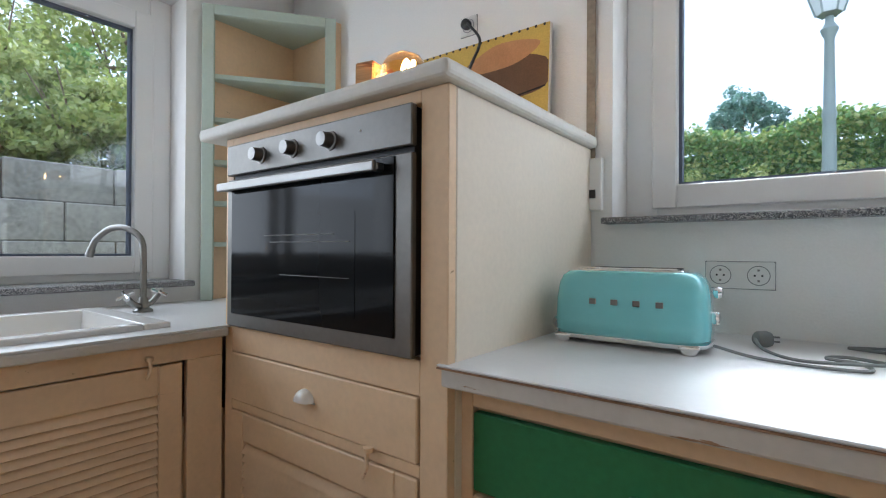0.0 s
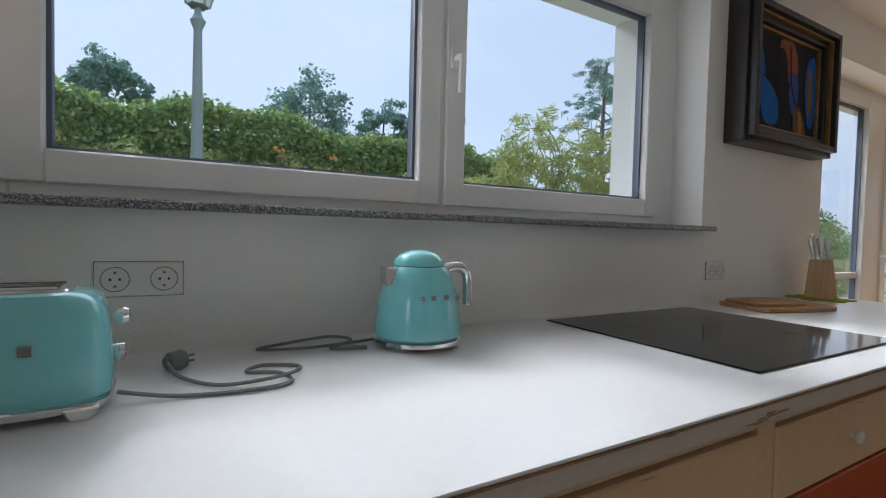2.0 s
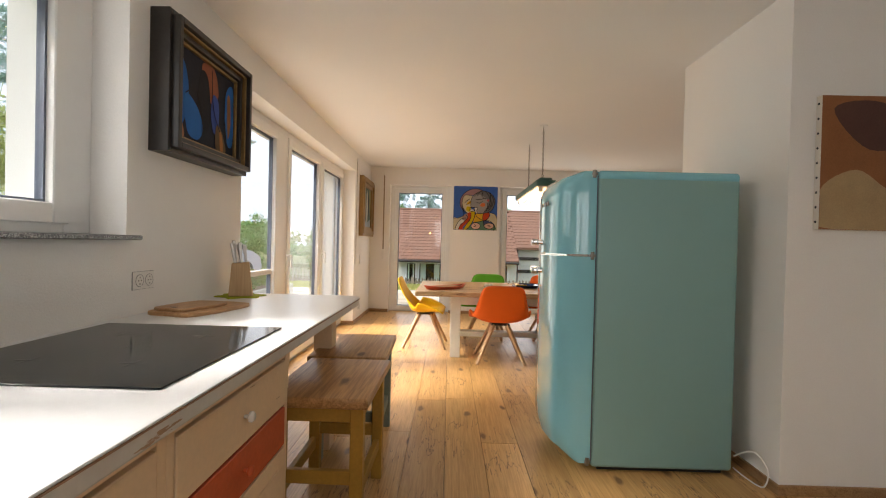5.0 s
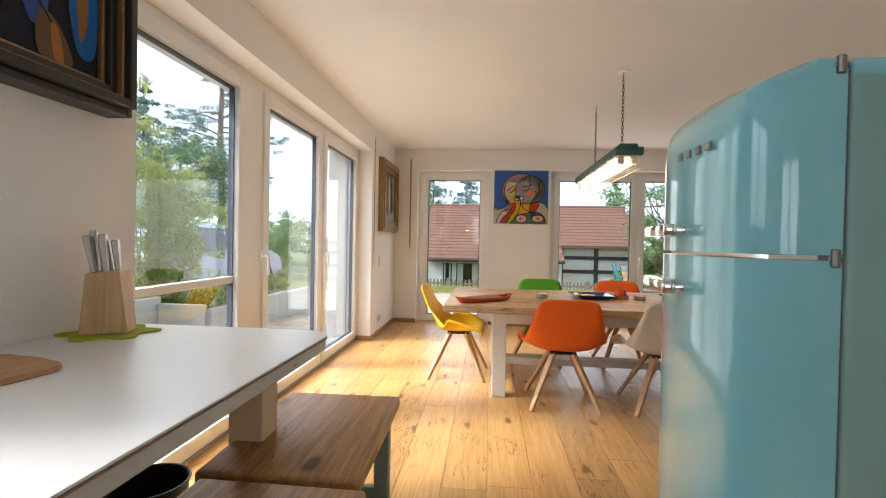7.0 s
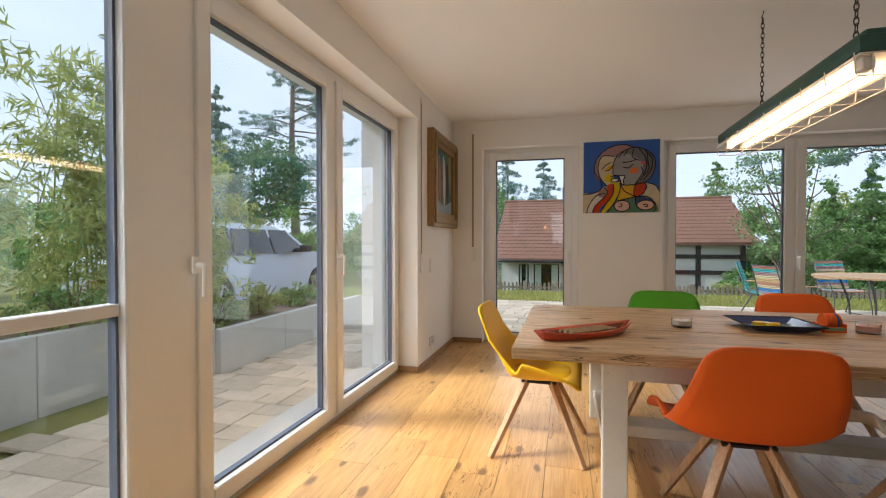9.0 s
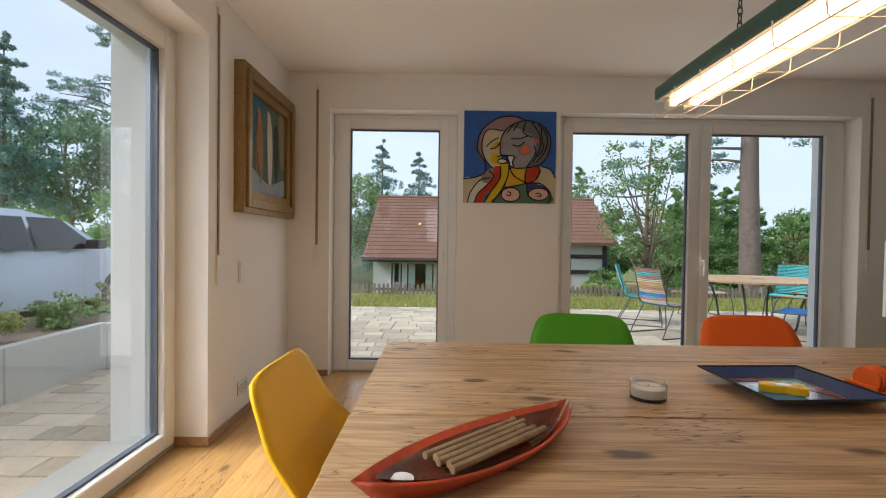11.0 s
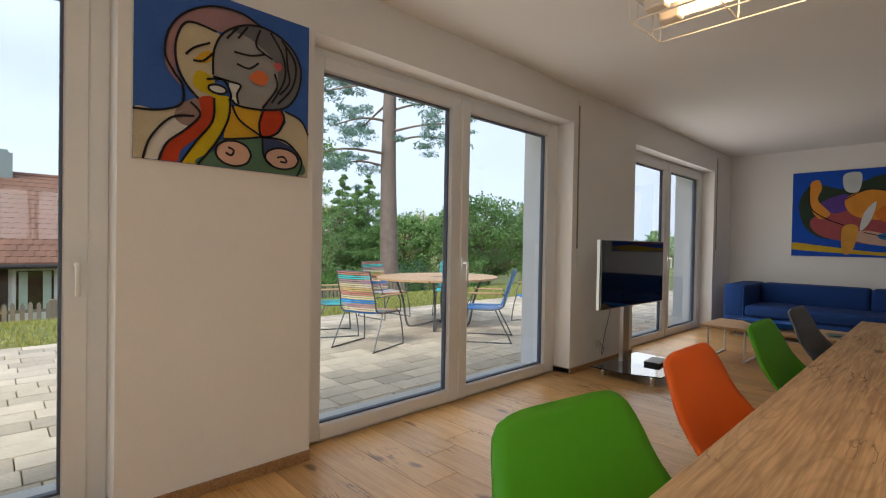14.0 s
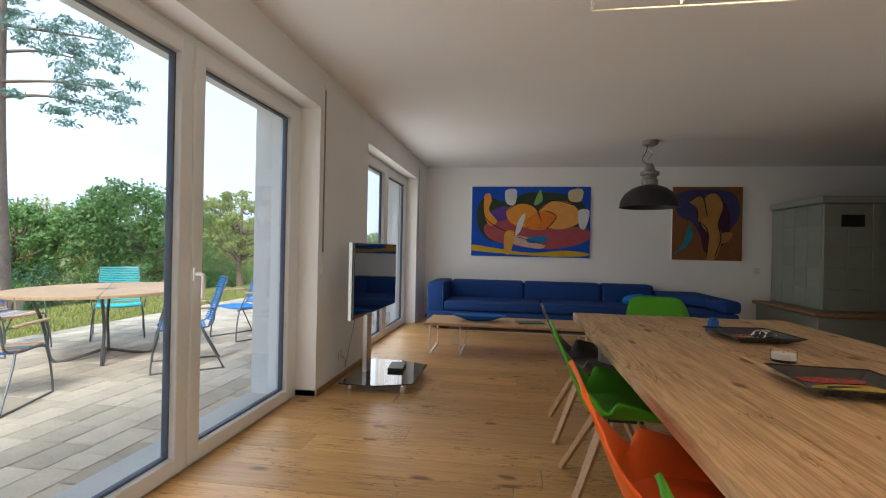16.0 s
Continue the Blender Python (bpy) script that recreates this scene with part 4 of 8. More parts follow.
# sockets
def socket(at, n, label, pitch=0.071):
    s = thing("wall_socket", label, "socket", "wall sockets", at)
    part("plate", G().box(-0.041, 0.041 + pitch * (n - 1), -0.009, 0, -0.041, 0.041), M["white_plastic"], s, bevel=0.003)
    # grey sheet behind the plate paints the shade at its outline
    part("gap_shade", G().box(-0.0425, 0.0425 + pitch * (n - 1), -0.004, 0, -0.0425, 0.0425), M["grey_cable"], s, "grey sheet standing in for shade round the plate")
    for i in range(n):
        g = G().lathe([(0.027, 0), (0.0275, 0.0015), (0.021, 0.002), (0.0195, 0.0005)], seg=20)
        r = part("socket_face", g, M["white_plastic"], s, smooth=True, at=pose(i * pitch, -0.009, 0, 90, 0, 0))
        # grey ring paints the shade round the recessed face
        part("face_shade_ring", G().tube([(0.0285 * math.cos(a), 0.0285 * math.sin(a), 0.0012) for a in [k * math.tau / 24 for k in range(24)]], 0.0013, 5, closed=True), M["grey_cable"], r, "grey ring standing in for shade round the face")
        for e in (-1, 1):
            part("earth_clip", G().box(-0.003, 0.003, -0.004, -0.0022, e * 0.016 - 0.003, e * 0.016 + 0.003), M["darksteel"], r, at=pose(0, 0, 0.0, -90, 0, 0))
            part("contact", G().box(e * 0.0095 - 0.0025, e * 0.0095 + 0.0025, -0.0035, -0.0022, -0.0028, 0.0028), M["black"], r, at=pose(0, 0, 0.0, -90, 0, 0))
    return s

socket(pose(-0.222, NY, 1.092), 2, "white double socket above the worktop behind the toaster", 0.10)
socket(pose(2.175, NY, 1.068), 2, "white double socket above the hob")
socket(pose(7.72, NY, 0.20), 2, "white double socket near the floor")
ls = thing("light_switch", "white double rocker light switch on the wall", "light switch", at=pose(7.72, NY, 0.98))
part("plate", G().box(-0.04, 0.04, -0.009, 0, -0.075, 0.075), M["white_plastic"], ls, bevel=0.003)
part("rocker", G().box(-0.028, 0.028, -0.014, -0.009, 0.008, 0.062), M["white_plastic"], ls, bevel=0.002)
part("rocker", G().box(-0.028, 0.028, -0.014, -0.009, -0.062, -0.008), M["white_plastic"], ls, bevel=0.002)
socket(pose(EX, -3.72, 0.22, 0, 0, -90), 1, "white socket near the floor behind the television")
socket(pose(3.27, SY, 0.96, 0, 0, 180), 1, "white switch plate beside the tiled stove")

# hob
hob = thing("hob", "black glass induction hob set in the worktop", "hob", at=pose(1.49, 1.40, CT))
part("glass", G().box(-0.415, 0.415, -0.36, 0.36, 0.001, 0.006), M["ovenglass"], hob, bevel=0.002)
g = G().box(-0.01, 0.01, -0.001, 0.001, 0.0065, 0.0068)
for cx, cy in ((-0.2, 0.15), (0.2, 0.15), (-0.2, -0.15), (0.2, -0.15)):
    part("zone_marking", G().box(cx - 0.04, cx + 0.04, cy - 0.0012, cy + 0.0012, 0.0064, 0.0068).box(cx - 0.0012, cx + 0.0012, cy - 0.04, cy + 0.04, 0.0068, 0.0070), M["darksteel"], hob, "thin grey cooking zone cross")
part("control_marking", g, M["darksteel"], hob, "thin grey control marking")

# ---- refrigerator ----
fr = thing("refrigerator", "pastel blue retro two-door refrigerator with rounded doors", "refrigerator", at=pose(2.66, -0.47, 0))
FW, FD, FH = 0.66, 0.80, 1.70
g = G().prism([(0, -FD), (0, 0), (FW, 0), (FW, -FD)], 0.02, FH - 0.03)
part("cabinet", G().box(0, FW, -FD, -0.004, 0.025, FH - 0.02), M["fridgeside"], fr, "lightly grained enamel body, darkened as its shaded side", bevel=0.02, segments=3, smooth=True)
part("top_cap", G().box(-0.003, FW + 0.003, -FD, -0.004, FH - 0.045, FH + 0.012), M["fridge"], fr, bevel=0.022, segments=4, smooth=True)
part("foot", G().box(0.04, FW - 0.04, -FD + 0.04, -0.05, 0, 0.03), M["black"], fr)


def fridge_door(z0, z1, top, bottom):
    """A door that bows forward, with wide round edges."""
    g = G()
    nz, nx = 14, 16
    grid = []
    for i in range(nz + 1):
        t = i / nz
        z = z0 + (z1 - z0) * t
        pull = 0.0
        if top:
            d = (z1 - z) / 0.13
            pull = max(pull, 1 - math.sqrt(max(0, 1 - (1 - min(d, 1)) ** 2)))
        if bottom:
            d = (z - z0) / 0.16
            pull = max(pull, 1 - math.sqrt(max(0, 1 - (1 - min(d, 1)) ** 2)))
        row = []
        for j in range(nx + 1):
            u = -1 + 2 * j / nx
            u = math.copysign(abs(u) ** 0.75, u)
            bow = 0.045 * (1 - u * u)
            e = max(0.0, (abs(u) - 0.72) / 0.28)
            rnd = 0.09 * (1 - math.sqrt(max(0.0, 1 - e * e)))
            y = 0.055 + (0.14 + bow - rnd - 0.0) * (1 - 0.75 * pull)
            row.append(g.bm.verts.new((FW / 2 + u * (FW / 2), y, z)))
        grid.append(row)
    back = [[g.bm.verts.new((v.co.x, 0.004, v.co.z)) for v in row] for row in grid]
    for i in range(nz):
        for j in range(nx):
            g.bm.faces.new((grid[i][j], grid[i][j + 1], grid[i + 1][j + 1], grid[i + 1][j]))
    rim = [(i, 0) for i in range(nz)] + [(nz, j) for j in range(nx)] + [(i, nx) for i in range(nz, 0, -1)] + [(0, j) for j in range(nx, 0, -1)]
    for k in range(len(rim)):
        a, b = rim[k], rim[(k + 1) % len(rim)]
        g.bm.faces.new((grid[a[0]][a[1]], grid[b[0]][b[1]], back[b[0]][b[1]], back[a[0]][a[1]]))
    return g

up = part("door", fridge_door(1.235, 1.705, True, False), M["fridge"], fr, "glossy pastel blue upper door", smooth=True)
lo = part("door", fridge_door(0.05, 1.222, False, True), M["fridge"], fr, "glossy pastel blue lower door", smooth=True)
part("gap_trim", G().box(0.02, FW - 0.02, 0.01, 0.16, 1.223, 1.234), M["chrome"], fr, "chrome strip between the doors")
for z, d in ((1.30, up), (1.12, lo)):
    g = G().beam((FW - 0.01, 0.238, z), (FW - 0.36, 0.292, z), 0.040, 0.036).box(FW - 0.09, FW - 0.05, 0.12, 0.235, z - 0.012, z + 0.012).box(FW - 0.34, FW - 0.30, 0.17, 0.275, z - 0.012, z + 0.012)
    part("handle", g, M["chrome"], d, "chrome bar handle", bevel=0.005, segments=2, smooth=True)
for i in range(4):
    part("badge_letter", G().box(0.17 + i * 0.062, 0.195 + i * 0.062, 0.236, 0.2445, 1.52, 1.545), M["darksteel"], up, "small chrome badge bar", bevel=0.002)
for z in (1.69, 1.228, 0.06):
    part("hinge", G().box(-0.002, 0.024, 0.0, 0.035, z - 0.009, z + 0.009).tube([(0.0, 0.02, z - 0.022), (0.0, 0.02, z + 0.022)], 0.012, 8), M["darksteel"], fr, "steel hinge", bevel=0.003)
part("seam", G().box(0.006, 0.03, -0.004, 0.012, 0.06, 1.68), M["seal"], fr, "dark door seal")
cable = solid("power_cable", G().tube(spline([(2.70, -1.30, 0.10), (2.62, -1.36, 0.16), (2.52, -1.375, 0.10), (2.53, -1.36, 0.008), (2.62, -1.33, 0.008), (2.75, -1.33, 0.008)], 6), 0.0045, 6),
              M["white_plastic"], "thin white power cable on the floor behind the refrigerator", "cable", smooth=True)

# ---- stools ----
def stool(at, frame_mat, label):
    s = thing("stool", label, "stool", "bar stools", at)
    part("seat", G().box(-0.345, 0.345, -0.225, 0.225, 0.575, 0.622), M["stoolwood"], s, "thick worn pine seat with knots", bevel=0.012, segments=3, smooth=True)
    for sx in (-1, 1):
        for sy in (-1, 1):
            part("leg", G().box(sx * 0.27 - 0.028, sx * 0.27 + 0.028, sy * 0.17 - 0.028, sy * 0.17 + 0.028, 0, 0.575), frame_mat, s, bevel=0.004)
    for sy in (-1, 1):
        part("rail", G().box(-0.242, 0.242, sy * 0.17 - 0.014, sy * 0.17 + 0.014, 0.50, 0.57), frame_mat, s, bevel=0.003)
        part("rung", G().box(-0.242, 0.242, sy * 0.17 - 0.014, sy * 0.17 + 0.014, 0.16, 0.22), frame_mat, s, bevel=0.003)
    for sx in (-1, 1):
        part("rail", G().box(sx * 0.27 - 0.014, sx * 0.27 + 0.014, -0.142, 0.142, 0.50, 0.57), frame_mat, s, bevel=0.003)
        part("rung", G().box(sx * 0.27 - 0.014, sx * 0.27 + 0.014, -0.142, 0.142, 0.23, 0.29), frame_mat, s, bevel=0.003)
    return s

stool(pose(2.985, 0.935, 0, 0, 0, 1.5), M["greygreen"], "pine-topped stool with grey-green painted frame at the bar")
stool(pose(2.265, 0.90, 0, 0, 0, -1), M["mustard"], "pine-topped stool with ochre yellow painted frame at the bar")

# ---- dining table ----
TX0, TX1, TY0, TY1, TZ = 5.19, 6.695, -3.33, 0.725, 0.745
dt = thing("dining_table", "very long table of old pine boards on white trestle frame", "table")
nb = 5
for i in range(nb):
    a, b = TX0 + (TX1 - TX0) * i / nb, TX0 + (TX1 - TX0) * (i + 1) / nb
    part("board", G().box(a + 0.0015, b - 0.0015, TY0 + (i % 2) * 0.004, TY1 - ((i + 1) % 2) * 0.003, TZ - 0.052, TZ - (0.0015 if i % 2 else 0.0)), M["table"], dt, bevel=0.005, segments=2)
for y in (0.27, -2.9):
    for x in (5.36, 6.52):
        part("leg", G().box(x - 0.045, x + 0.045, y - 0.055, y + 0.055, 0, TZ - 0.055), M["whitewood"], dt, "white painted square leg", bevel=0.004)
    part("cross_rail", G().box(5.405, 6.475, y - 0.035, y + 0.035, TZ - 0.15, TZ - 0.053), M["whitewood"], dt, bevel=0.003)
    part("cross_rail", G().box(5.405, 6.475, y - 0.03, y + 0.03, 0.13, 0.20), M["whitewood"], dt, bevel=0.003)
part("stretcher", G().box(5.86, 6.02, -2.87, 0.24, 0.135, 0.195), M["whitewood"], dt, "white painted floor stretcher", bevel=0.003)
for x in (5.33, 6.53):
    part("apron", G().box(x - 0.018, x + 0.018, -2.845, 0.215, TZ - 0.15, TZ - 0.054), M["whitewood"], dt, bevel=0.003)


# ---- shell chairs ----
def shell_chair(at, shell, label, legs="beech"):
    """Bucket chair that faces +y, on four splayed legs."""
    c = thing("dining_chair", label, "chair", "chairs round the table", at)
    side = spline([(0.245, 0.435, 0), (0.215, 0.452, 0), (0.10, 0.435, 0), (-0.06, 0.425, 0), (-0.155, 0.455, 0), (-0.21, 0.56, 0), (-0.265, 0.70, 0), (-0.325, 0.845, 0)], 4)
    n = len(side) - 1
    g = G()
    nx = 12
    rows = []
    for i, p in enumerate(side):
        t = i / n
        half = 0.318 + 0.022 * math.sin(math.pi * min(1, t / 0.58)) if t < 0.58 else 0.318 - 0.11 * ((t - 0.58) / 0.42) ** 1.2
        corner = 1.0
        if t > 0.93:
            corner = math.sqrt(max(0.0, 1 - ((t - 0.93) / 0.07) ** 2 * 0.12))
        if t < 0.06:
            corner = 0.93
        wing = 0.145 * math.sin(math.pi * min(1.0, max(0.0, (t - 0.12) / 0.72))) ** 1.3
        row = []
        for j in range(nx + 1):
            u = -1 + 2 * j / nx
            lift = wing * abs(u) ** 3.2
            y, z = p.x, p.y
            mixb = min(1.0, max(0.0, (t - 0.42) / 0.25))
            z += lift * (1 - mixb) + 0.0
            y += lift * mixb * 0.9
            if t > 0.9:
                z -= 0.02 * abs(u) ** 6 * (t - 0.9) / 0.1
            row.append(g.bm.verts.new((u * half * corner, y, z)))
        rows.append(row)
    for i in range(n):
        for j in range(nx):
            g.bm.faces.new((rows[i][j], rows[i][j + 1], rows[i + 1][j + 1], rows[i + 1][j]))
    data = finish("shell", g, M[shell], smooth=True)
    sh = new("shell", data)
    sh.parent = c
    mod = sh.modifiers.new("thick", "SOLIDIFY")
    mod.thickness = 0.012
    mod.offset = 0.0
    g = G()
    g.lathe([(0.01, 0), (0.16, 0.004), (0.175, 0.014), (0.16, 0.026), (0.02, 0.03)], (0, 0.03, 0.437), 24, 1.0, 0.95, 3.0)
    part("seat_pad", g, M[shell], c, "padded seat cushion", smooth=True)
    g = G().box(-0.10, 0.10, -0.09, 0.11, 0.395, 0.412).box(-0.05, 0.05, -0.04, 0.06, 0.411, 0.428)
    part("bracket", g, M["black"], c, "black metal leg bracket", bevel=0.004)
    for sx in (-1, 1):
        for sy in (-1, 1):
            part("leg", G().beam((sx * 0.075, 0.01 + sy * 0.075, 0.405), (sx * 0.255, 0.01 + sy * 0.255, 0.0), 0.046, 0.034, 0.032, 0.026), M[legs], c, "pale beech splayed leg", bevel=0.003)
    return c

shell_chair(pose(5.95, 0.645, 0, 0, 0, 178), "yellow", "yellow plastic shell chair on beech legs at table end")
for x, y, col, name in ((5.26, -0.22, "orange", "orange"), (5.26, -0.98, "white", "off-white"), (4.98, -2.62, "blue", "sky blue")):
    shell_chair(pose(x, y, 0, 0, 0, -90), col, name + " plastic shell chair on beech legs beside the table")
for y, col, name in ((-0.25, "green", "green"), (-1.07, "orange", "orange"), (-2.03, "green", "green"), (-2.87, "grey", "dark grey")):
    shell_chair(pose(6.61 if y > -1 else 6.63, y + (0.085 if y > -1 else 0.01), 0, 0, 0, 80 if y > -1 else 89), col, name + " plastic shell chair on beech legs beside the table")
shell_chair(pose(5.95, -3.50, 0, 0, 0, 0), "green", "green plastic shell chair on beech legs at table end")

# ---- hanging lamp over the table ----
hl = thing("hanging_lamp", "dark green industrial tube lamp with wire guard, lit", "lamp", at=pose(6.09, -0.69, 1.88, 0, 0, -0.5))
LH = 0.90
part("housing", G().box(-LH, LH, -0.105, 0.105, 0.055, 0.12).box(-LH + 0.03, LH - 0.03, -0.07, 0.07, 0.12, 0.15), M["lampgreen"], hl, bevel=0.012, segments=2, smooth=True)
part("reflector", G().box(-LH + 0.015, LH - 0.015, -0.095, 0.095, 0.048, 0.054), M["reflector"], hl, "white reflector plate")
for y in (-0.05, 0.05):
    part("tube", G().tube([(-LH + 0.11, y, 0.018), (LH - 0.11, y, 0.018)], 0.014, 10), M["tubeglow"], hl, "glowing warm fluorescent tube", smooth=True)
    for s in (-1, 1):
        part("tube_holder", G().box(s * (LH - 0.075) - 0.03, s * (LH - 0.075) + 0.03, y - 0.022, y + 0.022, -0.002, 0.048), M["reflector"], hl, "white tube socket", bevel=0.004)
g = G()
for i in range(9):
    x = -LH + 0.02 + i * (2 * LH - 0.04) / 8
    g.tube([(x, -0.112, 0.055), (x, -0.106, -0.024), (x, -0.096, -0.033), (x, 0.096, -0.033), (x, 0.106, -0.024), (x, 0.112, 0.055)], 0.0026, 5)
for y, z in ((-0.112, 0.03), (-0.10, -0.036), (0.0, -0.036), (0.10, -0.036), (0.112, 0.03)):
    g.tube([(-LH + 0.02, y, z), (LH - 0.02, y, z)], 0.0026, 5)
for s in (-1, 1):
    for y in (-0.05, 0.05):
        g.tube([(s * (LH - 0.02), y, -0.035), (s * (LH - 0.02), y, 0.05)], 0.0028, 5)
part("wire_guard", g, M["reflector"], hl, "pale wire guard")
for x in (-0.24, 0.68):
    part("bracket", G().box(x + 0.02, x + 0.055, -0.17, 0.0, 0.152, 0.166).box(x + 0.06, x + 0.10, -0.03, 0.03, 0.15, 0.17), M["lampgreen"], hl, bevel=0.002)
for x in (-0.66, 0.36):
    g = G()
    z, k = 0.15, 0
    while z < 0.72:
        pts = [(x + (0.009 * math.cos(a) if k % 2 == 0 else 0), (0.009 * math.cos(a) if k % 2 else 0), z + 0.019 + 0.021 * math.sin(a)) for a in [j * math.tau / 10 for j in range(10)]]
        g.tube(pts, 0.0027, 5, closed=True)
        z += 0.030
        k += 1
    g.tube(spline([(x, 0, 0.725), (x + 0.016, 0, 0.737), (x, 0, 0.749), (x - 0.014, 0, 0.761), (x, 0, 0.774)], 4), 0.003, 5)
    part("chain", g, M["chain"], hl, "dark steel chain with ceiling hook")
part("ceiling_plate", G().lathe([(0.045, 0), (0.05, 0.012), (0.05, 0.019)], (-0.66, 0.0, 0.756), 16), M["white_plastic"], hl, smooth=True)

# ---- pendant over the sofa corner ----
pl = thing("pendant_lamp", "black enamel dome pendant with grey ceramic fitting", "lamp", at=pose(5.46, -5.95, 0))
prof = [(0.365, 1.80), (0.36, 1.81), (0.35, 1.88), (0.30, 1.97), (0.21, 2.04), (0.12, 2.075), (0.085, 2.085)]
g = G()
rings = []
for r, z in prof + [(r - 0.006, z - 0.004) for r, z in prof[::-1]]:
    rings.append([g.bm.verts.new((r * math.cos(k * math.tau / 40), r * math.sin(k * math.tau / 40), z)) for k in range(40)])
for a, b in zip(rings, rings[1:] + rings[:1]):
    for k in range(40):
        g.bm.faces.new((a[k], a[(k + 1) % 40], b[(k + 1) % 40], b[k]))
part("shade", g, M["black"], pl, "black domed shade", smooth=True)
part("fitting", G().lathe([(0.095, 2.08), (0.10, 2.10), (0.10, 2.15), (0.085, 2.16), (0.085, 2.20), (0.115, 2.21), (0.115, 2.25), (0.07, 2.27), (0.05, 2.33), (0.03, 2.36)], seg=24), M["fitting"], pl, "grey ceramic lamp fitting", smooth=True)
part("hook", G().tube(spline([(0, 0, 2.35), (0.03, 0, 2.40), (0, 0, 2.45), (-0.03, 0, 2.49), (0, 0, 2.53), (0.0, 0, 2.62)], 5), 0.009, 8), M["steel"], pl, smooth=True)
part("cable", G().tube(spline([(0.02, 0.02, 2.34), (0.10, 0.03, 2.40), (0.06, 0.03, 2.50), (0.02, 0.01, 2.62)], 6), 0.005, 6), M["black"], pl, smooth=True)
part("canopy", G().lathe([(0.05, 2.58), (0.09, 2.60), (0.10, 2.649)], seg=20), M["fitting"], pl, smooth=True)

# ---- television on its stand ----
tv = thing("television", "flat black television with silver edge on a floor stand", "television", at=pose(8.41, -3.77, 0, 0, 0, -91))
part("screen", G().box(-0.60, 0.66, -0.016, 0.0, 0.635, 1.25), M["blackglass"], tv, "switched-off black screen", bevel=0.003)
part("casing", G().box(-0.605, 0.665, 0.001, 0.035, 0.625, 1.255), M["steel"], tv, "silver casing edge", bevel=0.004)
part("column", G().box(-0.06, 0.06, 0.045, 0.09, 0.08, 0.95), M["steel"], tv, "brushed steel column", bevel=0.004)
part("mount", G().box(-0.15, 0.15, 0.035, 0.05, 0.75, 1.10), M["black"], tv, bevel=0.002)
shelf_line = [(-0.46, 0.16), (-0.46, -0.16), (-0.34, -0.44), (0.34, -0.44), (0.46, -0.16), (0.46, 0.16)]
part("glass_shelf", G().prism(shelf_line, 0.075, 0.085), M["blackglass"], tv, "black glass shelf", bevel=0.002)
for x, y in ((-0.33, -0.36), (0.33, -0.36), (-0.33, 0.10), (0.33, 0.10)):
    part("foot", G().lathe([(0.026, 0), (0.028, 0.01), (0.028, 0.06), (0.024, 0.075)], (x, y, 0), 14), M["chrome"], tv, "chrome foot", smooth=True)
rb = thing("receiver", "small black set-top box on the glass shelf", "electronics", at=pose(8.22, -3.90, 0.0855, 0, 0, -84))
part("case", G().box(-0.13, 0.13, -0.07, 0.07, 0, 0.03), M["black"], rb, bevel=0.003)
part("front", G().box(-0.13, 0.13, -0.073, -0.0705, 0.004, 0.026), M["blackglass"], rb)
cabl = solid("television_cable", G().tube(spline([(8.52, -3.62, 0.70), (8.56, -3.56, 0.40), (8.62, -3.60, 0.15), (8.66, -3.72, 0.18), (8.70, -3.72, 0.22)], 6), 0.004, 6), M["grey_cable"], "grey cable from television to wall socket", "cable", smooth=True)

# ---- sofa ----
sf = thing("sofa", "deep blue upholstered corner sofa with chaise and piping", "sofa")
SB, SF = SY + 0.06, -6.72
part("base", G().box(4.25, 8.44, SB, SF + 0.02, 0.06, 0.28), M["sofa"], sf, bevel=0.03, segments=3, smooth=True)
part("armrest", G().box(8.20, 8.46, SB, SF, 0.06, 0.70), M["sofa"], sf, "thick square armrest", bevel=0.05, segments=4, smooth=True)
for x0, x1 in ((6.72, 8.195), (5.28, 6.715)):
    part("seat_cushion", G().box(x0, x1, SB + 0.35, SF + 0.03, 0.285, 0.43), M["sofa"], sf, bevel=0.04, segments=4, smooth=True)
for x0, x1 in ((6.98, 8.195), (5.75, 6.975), (4.95, 5.745)):
    part("back_cushion", G().box(x0, x1, SB, SB + 0.345, 0.285, 0.70), M["sofa"], sf, bevel=0.05, segments=4, smooth=True)
g = G().prism([(5.27, SB + 0.355), (5.27, SF + 0.03), (4.95, -6.25), (4.22, -6.25), (4.22, SB + 0.355)], 0.285, 0.43)
part("chaise", g, M["sofa"], sf, "chaise end", bevel=0.04, segments=4, smooth=True)
g = G().prism([(4.94, SB), (4.94, SB + 0.35), (4.42, SB + 0.95), (4.42, -6.27), (4.19, -6.27), (4.19, SB)], 0.435, 0.60)
part("chaise_back", g, M["sofa"], sf, "sloping chaise backrest", bevel=0.05, segments=4, smooth=True)
for x in (8.215, 8.445):
    part("piping", G().tube([(x, SF + 0.012, 0.10), (x, SF + 0.004, 0.62), (x, SF - 0.04, 0.692), (x, SB + 0.1, 0.698)], 0.005, 6), M["sofa_piping"], sf, "light blue piping")
for x in (4.4, 6.4, 8.3):
    for y in (SB + 0.1, SF - 0.1):
        part("foot", G().box(x - 0.03, x + 0.03, y - 0.03, y + 0.03, 0, 0.062), M["black"], sf)
g = G()
random.seed(5)
g.lathe([(0.02, 0), (0.27, 0.01), (0.30, 0.05), (0.27, 0.10), (0.18, 0.13), (0.05, 0.14)], (0, 0, 0), 28, 1.0, 0.62, 2.6)
